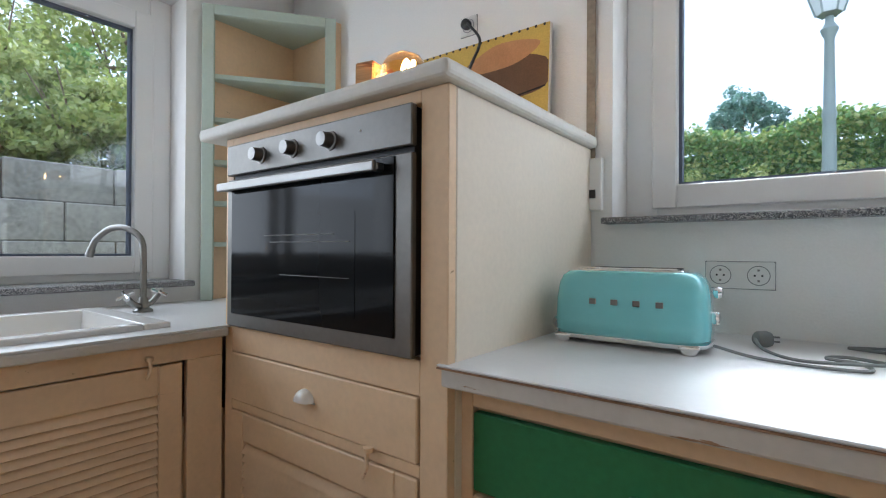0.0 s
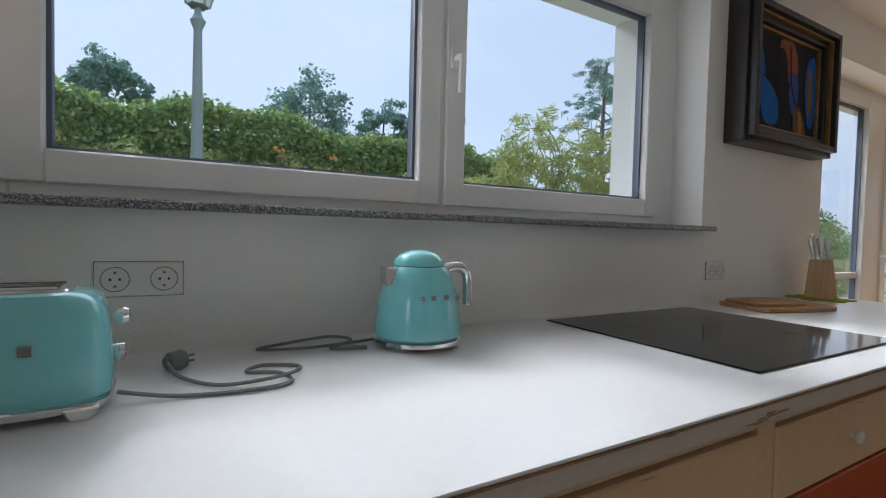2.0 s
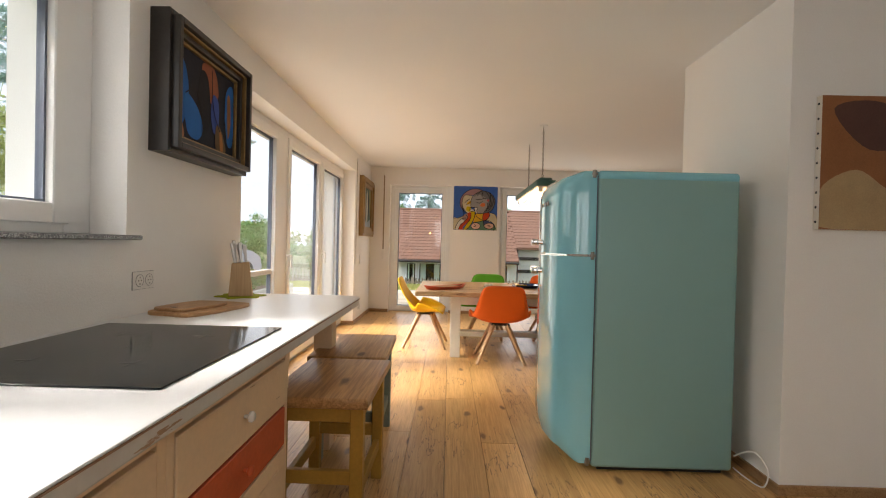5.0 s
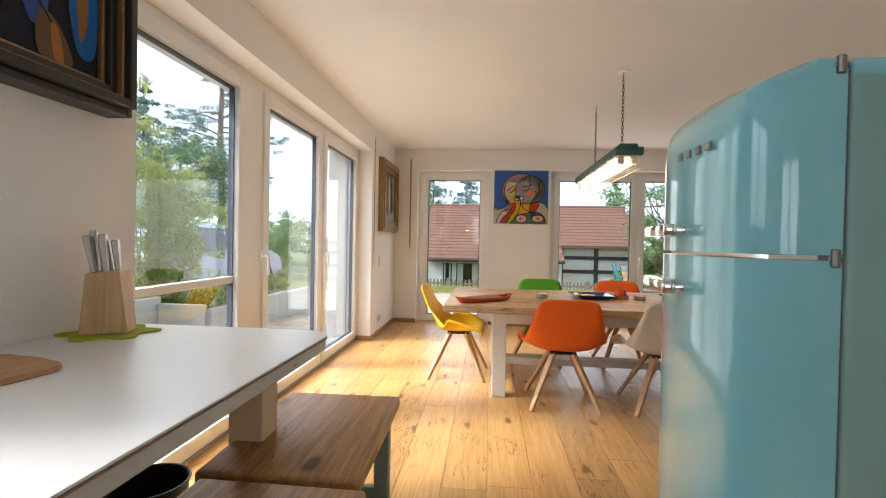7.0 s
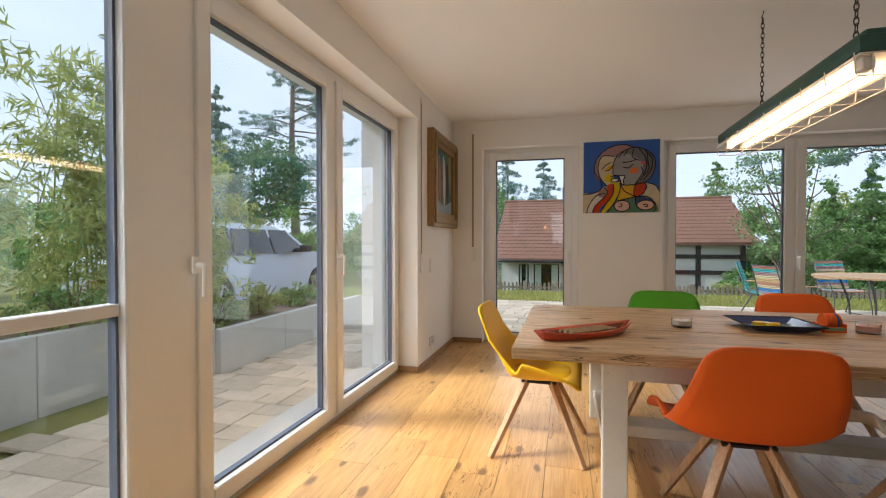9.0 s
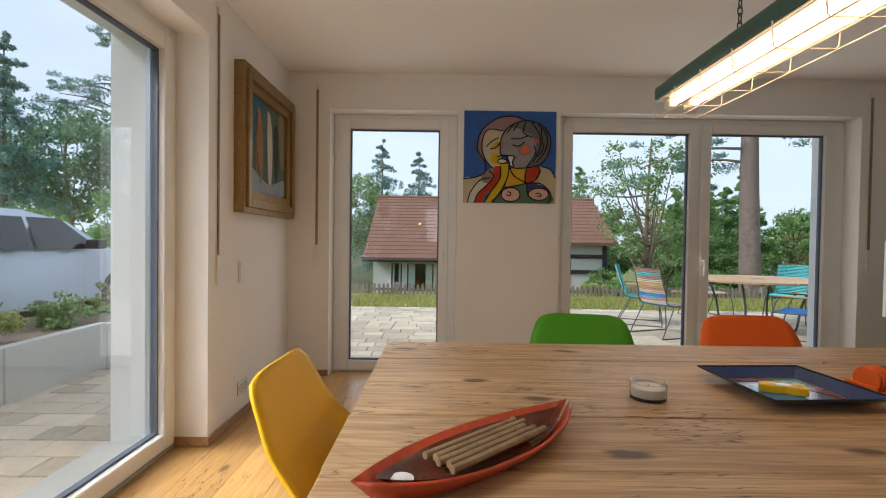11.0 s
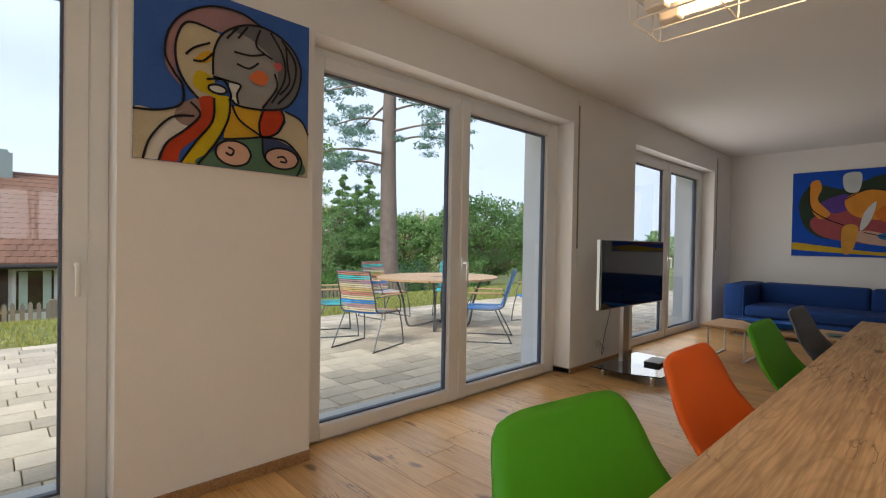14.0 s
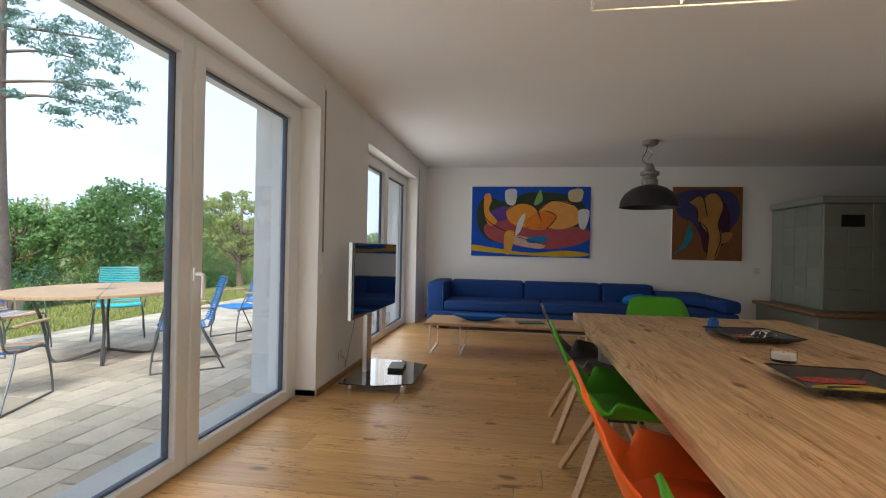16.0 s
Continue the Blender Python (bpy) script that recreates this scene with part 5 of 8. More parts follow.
for v in g.bm.verts:
    v.co += Vector(noise.noise_vector(v.co * 9)) * 0.022
    v.co.z = max(v.co.z, 0.0)
solid("throw_blanket", g, M["throw"], "crumpled bright blue blanket lying on the sofa", "blanket", smooth=True, at=pose(5.22, -7.12, 0.438, 0, 0, 8))

# ---- coffee table ----
ct = thing("coffee_table", "low oak bench table on white steel loops", "coffee table")
part("top", G().box(5.55, 8.17, -5.60, -4.93, 0.335, 0.365), M["beech"], ct, "pale oak top", bevel=0.004)
part("shelf", G().box(5.9, 7.9, -5.50, -5.03, 0.27, 0.285), M["whitewood"], ct)
for x in (5.75, 6.35, 7.75, 8.1):
    g = G()
    g.beam((x, -4.97, 0.334), (x, -4.97, 0.006), 0.028, 0.014).beam((x, -5.56, 0.334), (x, -5.56, 0.006), 0.028, 0.014).box(x - 0.014, x + 0.014, -5.563, -4.967, 0.0, 0.013)
    part("leg_loop", g, M["white_plastic"], ct, "white steel leg loop", bevel=0.002)
bd = thing("oval_dish", "long blue and yellow painted oval dish on the coffee table", "dish", at=pose(7.55, -5.22, 0.366, 0, 0, 5))
g = G().lathe([(0.10, 0), (0.16, 0.010), (0.32, 0.066), (0.33, 0.072), (0.31, 0.066), (0.15, 0.016), (0.02, 0.014)], seg=28, sx=1.0, sy=0.34)
part("bowl", g, plain("bright_blue_glaze", (0.015, 0.14, 0.55), 0.18, vary=0.15, bump=0.0), bd, "bright blue glazed dish", smooth=True)
part("glaze_patch", G().lathe([(0.10, 0.0), (0.10, 0.003), (0.02, 0.004)], (-0.02, 0, 0.018), 18, 1.0, 0.4), M["yellow"], bd)
st = thing("magazine_stack", "dark green booklets lying on the coffee table", "booklets", at=pose(6.95, -5.2, 0.366, 0, 0, 12))
part("booklet", G().box(-0.16, 0.16, -0.10, 0.10, 0, 0.008), M["greygreen"], st, bevel=0.001)
part("booklet", G().box(-0.14, 0.15, -0.09, 0.09, 0.009, 0.017), M["lampgreen"], st, bevel=0.001)

# ---- tiled stove ----
ts = thing("tiled_stove", "large grey-green tiled stove with oak bench board", "stove")
part("base", G().box(1.3, 3.28, -7.89, -6.30, 0, 0.44), M["tile_stove"], ts, bevel=0.01)
part("bench_board", G().box(1.3, 3.34, -7.89, -6.24, 0.445, 0.49), M["skirt"], ts, "oak board round the stove", bevel=0.006)
part("body", G().box(1.3, 3.07, -7.86, -6.60, 0.491, 1.93), M["tile_stove"], ts, bevel=0.01)
part("cornice", G().box(1.3, 3.11, -7.88, -6.56, 1.935, 2.03), M["tile_stove"], ts, bevel=0.02, segments=3)
for i in range(6):
    for j in range(5):
        z = 0.50 + j * 0.286
        part("tile", G().box(1.32 + i * 0.291, 1.32 + i * 0.291 + 0.284, -6.598, -6.588, z, z + 0.279), M["tile_stove"], ts, bevel=0.004)
for i in range(4):
    for j in range(5):
        z = 0.50 + j * 0.286
        part("tile", G().box(3.072, 3.082, -7.85 + i * 0.312, -7.85 + i * 0.312 + 0.305, z, z + 0.279), M["tile_stove"], ts, bevel=0.004)
part("vent_grille", G().box(2.58, 2.86, -6.586, -6.575, 1.62, 1.78), M["black"], ts, "black metal vent grille", bevel=0.004)
for k in range(5):
    part("vent_slat", G().box(2.60, 2.84, -6.574, -6.568, 1.64 + k * 0.027, 1.65 + k * 0.027), M["black"], ts)

# ---- pictures ----
PAINT = {}
def paint(rgb):
    if rgb not in PAINT:
        PAINT[rgb] = plain("picture_paint", rgb, 0.75, vary=0.14, scale=9, bump=0.25, fine=160, spec=0.25)
    return PAINT[rgb]


def blob(pts, w, h, y):
    """A flat smooth shape on a canvas, from a few corners in parts of its width and height."""
    line = spline([(u * w, v * h, 0) for u, v in pts], 6, True)
    return [(min(max(p.x, 0.004), w - 0.004), min(max(p.y, 0.004), h - 0.004)) for p in line]


def picture(name, at, w, h, ground, shapes, strokes, label, depth=0.03, border=None, line=0.006):
    """A canvas with painted fields; its left lower corner at the pose, facing -y. border: (width, depth) of a moulded frame."""
    p = thing(name, label, "picture", at=at)
    part("canvas", G().box(0, w, -depth, 0, 0, h), M["canvas"], p, "stretched canvas", bevel=0.003)
    y = -depth - 0.0006
    part("painted_ground", G().box(0.002, w - 0.002, y, y + 0.0005, 0.002, h - 0.002), paint(ground), p)
    for rgb, pts in shapes:
        y -= 0.0005
        part("painted_field", G().prism(blob(pts, w, h, y), y, y + 0.0004, "y"), paint(rgb), p)
    y -= 0.0006
    for pts in strokes:
        g = G()
        ln = spline([(u * w, y, v * h) for u, v in pts], 6)
        for a, b in zip(ln, ln[1:]):
            if (b - a).length > 1e-5:
                g.beam(a, b + (b - a) * 0.1, line, 0.0006, up=(0, 1, 0))
        part("brush_line", g, paint((0.02, 0.018, 0.02)), p, "dark brush line")
    if border:
        bw, bd = border
        for k, (o0, o1, dd, m) in enumerate(((0.0, 0.22, bd * 0.72, "darkframe"), (0.22, 0.50, bd, "darkframe"), (0.50, 0.60, bd * 0.82, "gold"), (0.60, 0.86, bd * 0.66, "darkframe"), (0.86, 1.0, bd * 0.5, "gold")) if bw < 0.15 else
                                    ((0.0, 0.25, bd * 0.8, "gold"), (0.25, 0.6, bd, "gold"), (0.6, 1.0, bd * 0.7, "gold"))):
            a0, a1 = bw * (1 - o0), bw * (1 - o1)
            g = G()
            g.box(-a0, -a1, -dd, 0.002, -a0, h + a0).box(w + a1, w + a0, -dd, 0.002, -a0, h + a0)
            g.box(-a1, w + a1, -dd, 0.002, -a0, -a1).box(-a1, w + a1, -dd, 0.002, h + a1, h + a0)
            part("frame_moulding", g, M[m], p, bevel=0.004, segments=2)
    return p

BL, BE, YE, RE, GR, GY, OR, PK, WH, DG = (0.045, 0.12, 0.40), (0.55, 0.48, 0.32), (0.56, 0.42, 0.005), (0.46, 0.05, 0.012), (0.10, 0.19, 0.12), (0.30, 0.29, 0.28), (0.62, 0.36, 0.02), (0.66, 0.42, 0.32), (0.62, 0.60, 0.55), (0.05, 0.09, 0.05)
picture("painting_faces", pose(EX, 0.301, 1.535, 0, 0, -90), 0.803, 0.80, BL, [
    (BE, [(0, 0.259), (0.121, 0.274), (0.237, 0.328), (0.335, 0.368), (0.315, 0.273), (0.179, 0.177), (0.053, 0.004), (0, 0.004)]),
    ((0.34, 0.20, 0.21), [(0.146, 0.609), (0.169, 0.732), (0.257, 0.848), (0.393, 0.924), (0.549, 0.937), (0.665, 0.895), (0.471, 0.8), (0.267, 0.783), (0.212, 0.705), (0.202, 0.535), (0.247, 0.423), (0.163, 0.506)]),
    (BE, [(0.208, 0.705), (0.257, 0.788), (0.412, 0.788), (0.471, 0.695), (0.412, 0.522), (0.393, 0.407), (0.315, 0.377), (0.237, 0.479), (0.202, 0.592)]),
    (BE, [(0.802, 0.406), (0.918, 0.379), (0.992, 0.282), (0.996, 0), (0.918, 0), (0.938, 0.106), (0.802, 0.212), (0.743, 0.221), (0.84, 0.338)]),
    (GY, [(0.397, 0.673), (0.451, 0.79), (0.568, 0.871), (0.704, 0.892), (0.85, 0.835), (0.932, 0.711), (0.918, 0.555), (0.84, 0.436), (0.704, 0.39), (0.549, 0.381), (0.51, 0.409), (0.49, 0.505), (0.397, 0.521)]),
    ((0.15, 0.145, 0.15), [(0.49, 0.829), (0.646, 0.894), (0.821, 0.863), (0.928, 0.731), (0.928, 0.574), (0.84, 0.44), (0.685, 0.39), (0.767, 0.492), (0.786, 0.628), (0.747, 0.724), (0.607, 0.805)]),
    (WH, [(0.179, 0.243), (0.296, 0.273), (0.257, 0.196), (0.16, 0.102), (0.125, 0.002), (0.047, 0.002), (0.082, 0.12)]),
    ((0.30, 0.20, 0.17), [(0.228, 0.328), (0.335, 0.387), (0.331, 0.283), (0.267, 0.215), (0.198, 0.249)]),
    (RE, [(0.325, 0.383), (0.397, 0.398), (0.397, 0.274), (0.315, 0.159), (0.233, 0.074), (0.208, 0.002), (0.121, 0.002), (0.16, 0.102), (0.257, 0.196), (0.329, 0.288)]),
    (YE, [(0.315, 0.538), (0.393, 0.512), (0.412, 0.426), (0.49, 0.419), (0.481, 0.294), (0.412, 0.141), (0.315, 0.004), (0.228, 0.004), (0.302, 0.125), (0.389, 0.259), (0.401, 0.398), (0.325, 0.425), (0.288, 0.465)]),
    (OR, [(0.5, 0.371), (0.685, 0.374), (0.675, 0.226), (0.568, 0.19), (0.461, 0.172), (0.486, 0.294)]),
    (RE, [(0.685, 0.374), (0.802, 0.412), (0.825, 0.358), (0.763, 0.25), (0.685, 0.22), (0.669, 0.297)]),
    (GR, [(0.455, 0.17), (0.685, 0.214), (0.743, 0.163), (0.942, 0.106), (0.918, 0), (0.325, 0), (0.412, 0.103)]),
    ((0.05, 0.07, 0.16), [(0.685, 0.214), (0.763, 0.221), (0.899, 0.174), (0.947, 0.106), (0.802, 0.159), (0.708, 0.1)]),
    (PK, [(0.412, 0.093), (0.451, 0.155), (0.519, 0.167), (0.597, 0.133), (0.613, 0.085), (0.558, 0.027), (0.471, 0.023)]),
    (PK, [(0.708, 0.104), (0.753, 0.147), (0.831, 0.163), (0.909, 0.135), (0.922, 0.086), (0.86, 0.037), (0.763, 0.043)]),
    (WH, [(0.49, 0.514), (0.549, 0.506), (0.533, 0.452), (0.541, 0.391), (0.51, 0.402), (0.486, 0.457)]),
    (OR, [(0.292, 0.585), (0.339, 0.649), (0.389, 0.658), (0.385, 0.612), (0.339, 0.584)]),
    ((0.62, 0.16, 0.05), [(0.603, 0.575), (0.665, 0.628), (0.72, 0.592), (0.689, 0.539), (0.63, 0.543)]),
    ((0.50, 0.10, 0.10), [(0.751, 0.682), (0.782, 0.706), (0.811, 0.684), (0.786, 0.652)]),
    (WH, [(0.374, 0.452), (0.412, 0.476), (0.467, 0.454), (0.428, 0.431)]),
], [
    [(0.665, 0.895), (0.549, 0.937), (0.393, 0.924), (0.257, 0.848), (0.169, 0.732), (0.146, 0.59), (0.189, 0.497), (0.233, 0.432), (0.228, 0.328), (0.121, 0.274), (0, 0.259)],
    [(0.412, 0.782), (0.261, 0.792), (0.202, 0.686), (0.202, 0.554), (0.247, 0.451), (0.315, 0.377)],
    [(0.393, 0.531), (0.397, 0.673), (0.451, 0.79), (0.568, 0.871), (0.704, 0.892), (0.85, 0.835), (0.932, 0.711), (0.918, 0.555), (0.84, 0.436), (0.704, 0.39), (0.549, 0.381), (0.5, 0.409)],
    [(0.529, 0.846), (0.467, 0.762)],
    [(0.588, 0.868), (0.533, 0.783)],
    [(0.665, 0.875), (0.642, 0.768), (0.743, 0.714)],
    [(0.759, 0.628), (0.774, 0.541), (0.685, 0.398)],
    [(0.802, 0.852), (0.895, 0.729), (0.879, 0.573), (0.782, 0.444)],
    [(0.831, 0.815), (0.844, 0.689), (0.856, 0.592), (0.792, 0.503)],
    [(0.728, 0.878), (0.811, 0.755), (0.825, 0.61), (0.743, 0.443)],
    [(0.393, 0.521), (0.49, 0.514), (0.549, 0.506), (0.529, 0.448), (0.539, 0.391)],
    [(0.469, 0.454), (0.457, 0.438), (0.427, 0.429), (0.393, 0.431), (0.371, 0.444), (0.371, 0.461), (0.393, 0.474), (0.427, 0.478), (0.457, 0.47), (0.469, 0.454)],
    [(0.358, 0.497), (0.451, 0.513), (0.494, 0.438), (0.484, 0.399)],
    [(0.49, 0.419), (0.481, 0.294), (0.412, 0.141), (0.315, 0.004)],
    [(0.401, 0.398), (0.393, 0.264), (0.305, 0.131), (0.228, 0.004)],
    [(0.276, 0.348), (0.327, 0.288), (0.257, 0.196), (0.16, 0.102), (0.121, 0.002)],
    [(0.296, 0.273), (0.179, 0.243), (0.082, 0.12), (0.047, 0.002)],
    [(0.5, 0.38), (0.549, 0.295), (0.685, 0.22)],
    [(0.685, 0.374), (0.665, 0.297), (0.685, 0.22), (0.782, 0.26), (0.825, 0.358), (0.802, 0.406)],
    [(0.685, 0.22), (0.568, 0.19), (0.455, 0.17)],
    [(0.831, 0.406), (0.938, 0.369), (0.992, 0.282)],
    [(0.617, 0.094), (0.593, 0.046), (0.532, 0.02), (0.462, 0.029), (0.417, 0.068), (0.417, 0.119), (0.462, 0.158), (0.532, 0.167), (0.593, 0.142), (0.617, 0.094)],
    [(0.926, 0.102), (0.9, 0.059), (0.834, 0.036), (0.76, 0.044), (0.711, 0.078), (0.711, 0.123), (0.76, 0.158), (0.834, 0.166), (0.9, 0.144), (0.926, 0.102)],
    [(0.685, 0.22), (0.696, 0.104), (0.753, 0.046)],
    [(0.695, 0.22), (0.84, 0.212), (0.947, 0.106), (0.918, 0)],
    [(0.247, 0.608), (0.296, 0.661), (0.374, 0.707)],
    [(0.525, 0.63), (0.597, 0.619), (0.656, 0.667)],
    [(0.51, 0.696), (0.607, 0.7), (0.695, 0.732)],
    [(0.286, 0.585), (0.339, 0.596), (0.389, 0.65)],
    [(0.481, 0.126), (0.514, 0.111), (0.5, 0.08), (0.467, 0.092)],
    [(0.782, 0.105), (0.825, 0.113), (0.844, 0.082), (0.802, 0.082)],
], "square canvas with curving blue, grey, red and yellow fields", 0.022, line=0.010)

picture("framed_painting", pose(2.343, NY, 1.80), 0.675, 0.475, (0.018, 0.02, 0.03), [
    ((0.02, 0.12, 0.40), [(0.02, 0.7), (0.14, 0.85), (0.22, 0.55), (0.16, 0.2), (0.02, 0.1)]),
    ((0.30, 0.10, 0.05), [(0.42, 0.95), (0.62, 0.98), (0.70, 0.70), (0.60, 0.55), (0.48, 0.62)]),
    ((0.015, 0.015, 0.02), [(0.40, 0.85), (0.52, 0.80), (0.56, 0.30), (0.42, 0.12), (0.34, 0.40)]),
    ((0.02, 0.14, 0.46), [(0.16, 0.50), (0.34, 0.42), (0.44, 0.20), (0.36, 0.04), (0.20, 0.10)]),
    ((0.05, 0.09, 0.34), [(0.60, 0.66), (0.70, 0.60), (0.70, 0.28), (0.62, 0.20), (0.57, 0.42)]),
    ((0.02, 0.13, 0.42), [(0.84, 0.80), (0.97, 0.88), (0.98, 0.20), (0.88, 0.12), (0.82, 0.42)]),
    ((0.28, 0.13, 0.05), [(0.86, 0.72), (0.91, 0.75), (0.93, 0.40), (0.88, 0.22)]),
    ((0.16, 0.10, 0.05), [(0.66, 0.30), (0.76, 0.26), (0.84, 0.02), (0.66, 0.02)]),
    ((0.42, 0.17, 0.05), [(0.72, 0.24), (0.76, 0.22), (0.79, 0.02), (0.74, 0.02)]),
    ((0.30, 0.14, 0.08), [(0.02, 0.22), (0.10, 0.20), (0.15, 0.02), (0.02, 0.02)]),
], [[(0.16, 0.5), (0.30, 0.6), (0.40, 0.4), (0.42, 0.12)], [(0.57, 0.95), (0.60, 0.5), (0.72, 0.25)], [(0.82, 0.9), (0.80, 0.5), (0.86, 0.1)]],
    "dark blue oil painting in a deep stepped gilt frame", 0.05, (0.108, 0.135))

picture("gilt_framed_painting", pose(7.76, NY, 1.525), 0.735, 0.665, (0.10, 0.14, 0.10), [
    ((0.04, 0.13, 0.20), [(0.02, 0.98), (0.35, 0.98), (0.30, 0.6), (0.12, 0.5), (0.02, 0.6)]),
    ((0.30, 0.16, 0.07), [(0.20, 0.85), (0.30, 0.86), (0.36, 0.45), (0.30, 0.05), (0.18, 0.3)]),
    ((0.55, 0.50, 0.42), [(0.46, 0.90), (0.56, 0.88), (0.62, 0.55), (0.58, 0.10), (0.50, 0.12), (0.46, 0.5)]),
    ((0.05, 0.045, 0.04), [(0.66, 0.78), (0.76, 0.80), (0.80, 0.4), (0.72, 0.15), (0.66, 0.4)]),
    ((0.24, 0.22, 0.10), [(0.80, 0.95), (0.98, 0.95), (0.98, 0.4), (0.86, 0.4)]),
    ((0.30, 0.34, 0.36), [(0.02, 0.25), (0.5, 0.12), (0.98, 0.22), (0.98, 0.02), (0.02, 0.02)]),
], [[(0.2, 0.85), (0.2, 0.4), (0.3, 0.1)], [(0.46, 0.9), (0.46, 0.5), (0.5, 0.12)]], "oil painting in a wide ornate gilt frame", 0.03, (0.155, 0.085))

SB2, SOR, SPK = (0.012, 0.075, 0.46), (0.66, 0.27, 0.035), (0.34, 0.075, 0.085)
picture("wide_painting", pose(7.90, SY, 1.105, 0, 0, 180), 2.01, 1.21, SB2, [
    ((0.03, 0.05, 0.03), [(0.04, 0.62), (0.12, 0.85), (0.30, 0.78), (0.50, 0.92), (0.86, 0.86), (0.98, 0.6), (0.9, 0.35), (0.3, 0.2), (0.1, 0.3)]),
    ((0.55, 0.36, 0.02), [(0.0, 0.16), (0.2, 0.12), (0.5, 0.06), (0.8, 0.10), (1.0, 0.06), (0.9, 0.02), (0.6, 0.015), (0.0, 0.08)]),
    (SPK, [(0.12, 0.45), (0.3, 0.55), (0.55, 0.45), (0.95, 0.42), (0.98, 0.25), (0.7, 0.12), (0.3, 0.18), (0.14, 0.28)]),
    ((0.10, 0.05, 0.25), [(0.16, 0.62), (0.30, 0.72), (0.34, 0.58), (0.24, 0.50)]),
    (SOR, [(0.10, 0.84), (0.15, 0.90), (0.17, 0.80), (0.15, 0.66), (0.22, 0.50), (0.16, 0.44), (0.11, 0.58)]),
    (SOR, [(0.30, 0.66), (0.42, 0.76), (0.54, 0.70), (0.60, 0.50), (0.48, 0.42), (0.34, 0.48)]),
    ((0.72, 0.34, 0.08), [(0.56, 0.62), (0.68, 0.80), (0.86, 0.74), (0.92, 0.52), (0.76, 0.40), (0.60, 0.46)]),
    ((0.62, 0.18, 0.02), [(0.46, 0.52), (0.62, 0.66), (0.72, 0.58), (0.64, 0.40), (0.50, 0.40)]),
    ((0.55, 0.36, 0.28), [(0.32, 0.24), (0.42, 0.30), (0.62, 0.18), (0.58, 0.12), (0.40, 0.16)]),
    ((0.60, 0.30, 0.05), [(0.29, 0.34), (0.37, 0.34), (0.34, 0.06), (0.29, 0.06)]),
    ((0.55, 0.58, 0.58), [(0.29, 0.94), (0.38, 0.95), (0.37, 0.75), (0.30, 0.76)]),
    ((0.60, 0.50, 0.30), [(0.82, 0.94), (0.93, 0.96), (0.92, 0.80), (0.83, 0.80)]),
    ((0.62, 0.64, 0.64), [(0.40, 0.50), (0.46, 0.62), (0.43, 0.40), (0.38, 0.30)]),
    ((0.62, 0.64, 0.64), [(0.90, 0.66), (0.99, 0.66), (0.96, 0.42), (0.91, 0.44)]),
    ((0.02, 0.16, 0.40), [(0.48, 0.26), (0.62, 0.30), (0.64, 0.22), (0.50, 0.20)]),
    ((0.20, 0.36, 0.12), [(0.53, 0.74), (0.58, 0.96), (0.60, 0.80)]),
], [[(0.1, 0.84), (0.11, 0.58), (0.2, 0.44), (0.3, 0.36)], [(0.3, 0.66), (0.42, 0.76), (0.54, 0.7), (0.6, 0.5)], [(0.56, 0.62), (0.68, 0.8), (0.86, 0.74)], [(0.4, 0.28), (0.62, 0.18)], [(0.62, 0.66), (0.72, 0.58), (0.64, 0.4)]],
    "wide blue canvas with flat orange and pink fields above the sofa", 0.035, line=0.012)
picture("brown_painting", pose(4.59, SY, 1.115, 0, 0, 180), 1.07, 1.20, (0.20, 0.085, 0.03), [
    ((0.05, 0.05, 0.14), [(0.02, 0.85), (0.3, 0.96), (0.85, 0.92), (0.95, 0.6), (0.7, 0.3), (0.5, 0.2), (0.3, 0.5), (0.1, 0.6)]),
    ((0.07, 0.02, 0.05), [(0.36, 0.7), (0.56, 0.9), (0.8, 0.7), (0.8, 0.3), (0.5, 0.1), (0.4, 0.4)]),
    ((0.02, 0.22, 0.32), [(0.02, 0.08), (0.20, 0.18), (0.30, 0.34), (0.24, 0.48), (0.16, 0.22)]),
    ((0.40, 0.21, 0.05), [(0.46, 0.84), (0.62, 0.90), (0.72, 0.74), (0.66, 0.5), (0.72, 0.3), (0.62, 0.02), (0.50, 0.02), (0.52, 0.34), (0.42, 0.5)]),
    ((0.34, 0.17, 0.05), [(0.24, 0.80), (0.42, 0.86), (0.48, 0.62), (0.38, 0.52), (0.36, 0.70)]),
    ((0.34, 0.17, 0.05), [(0.66, 0.36), (0.86, 0.38), (0.80, 0.26), (0.66, 0.24)]),
], [[(0.44, 0.5), (0.52, 0.36), (0.5, 0.05)], [(0.62, 0.05), (0.7, 0.3), (0.66, 0.5), (0.74, 0.72)], [(0.24, 0.8), (0.42, 0.88), (0.5, 0.6)]],
    "brown and ochre canvas with curved fields beside the pendant lamp", 0.045, line=0.016)
ct_ = picture("stapled_canvas", pose(2.47, -1.53, 1.395, 0, 0, -90), 0.62, 0.69, (0.28, 0.12, 0.05), [
    ((0.42, 0.30, 0.16), [(0.0, 0.3), (0.3, 0.45), (0.6, 0.3), (0.9, 0.4), (0.98, 0.02), (0.0, 0.02)]),
    ((0.10, 0.05, 0.04), [(0.1, 0.9), (0.5, 0.95), (0.8, 0.7), (0.4, 0.6)])], [], "unframed canvas with tacked edge on the inner wall", 0.04)
for k in range(9):
    part("tack", G().lathe([(0.007, 0), (0.006, 0.002), (0.001, 0.003)], seg=8), M["black"], ct_, at=pose(-0.0005, -0.02, 0.04 + k * 0.076, 0, -90, 0))
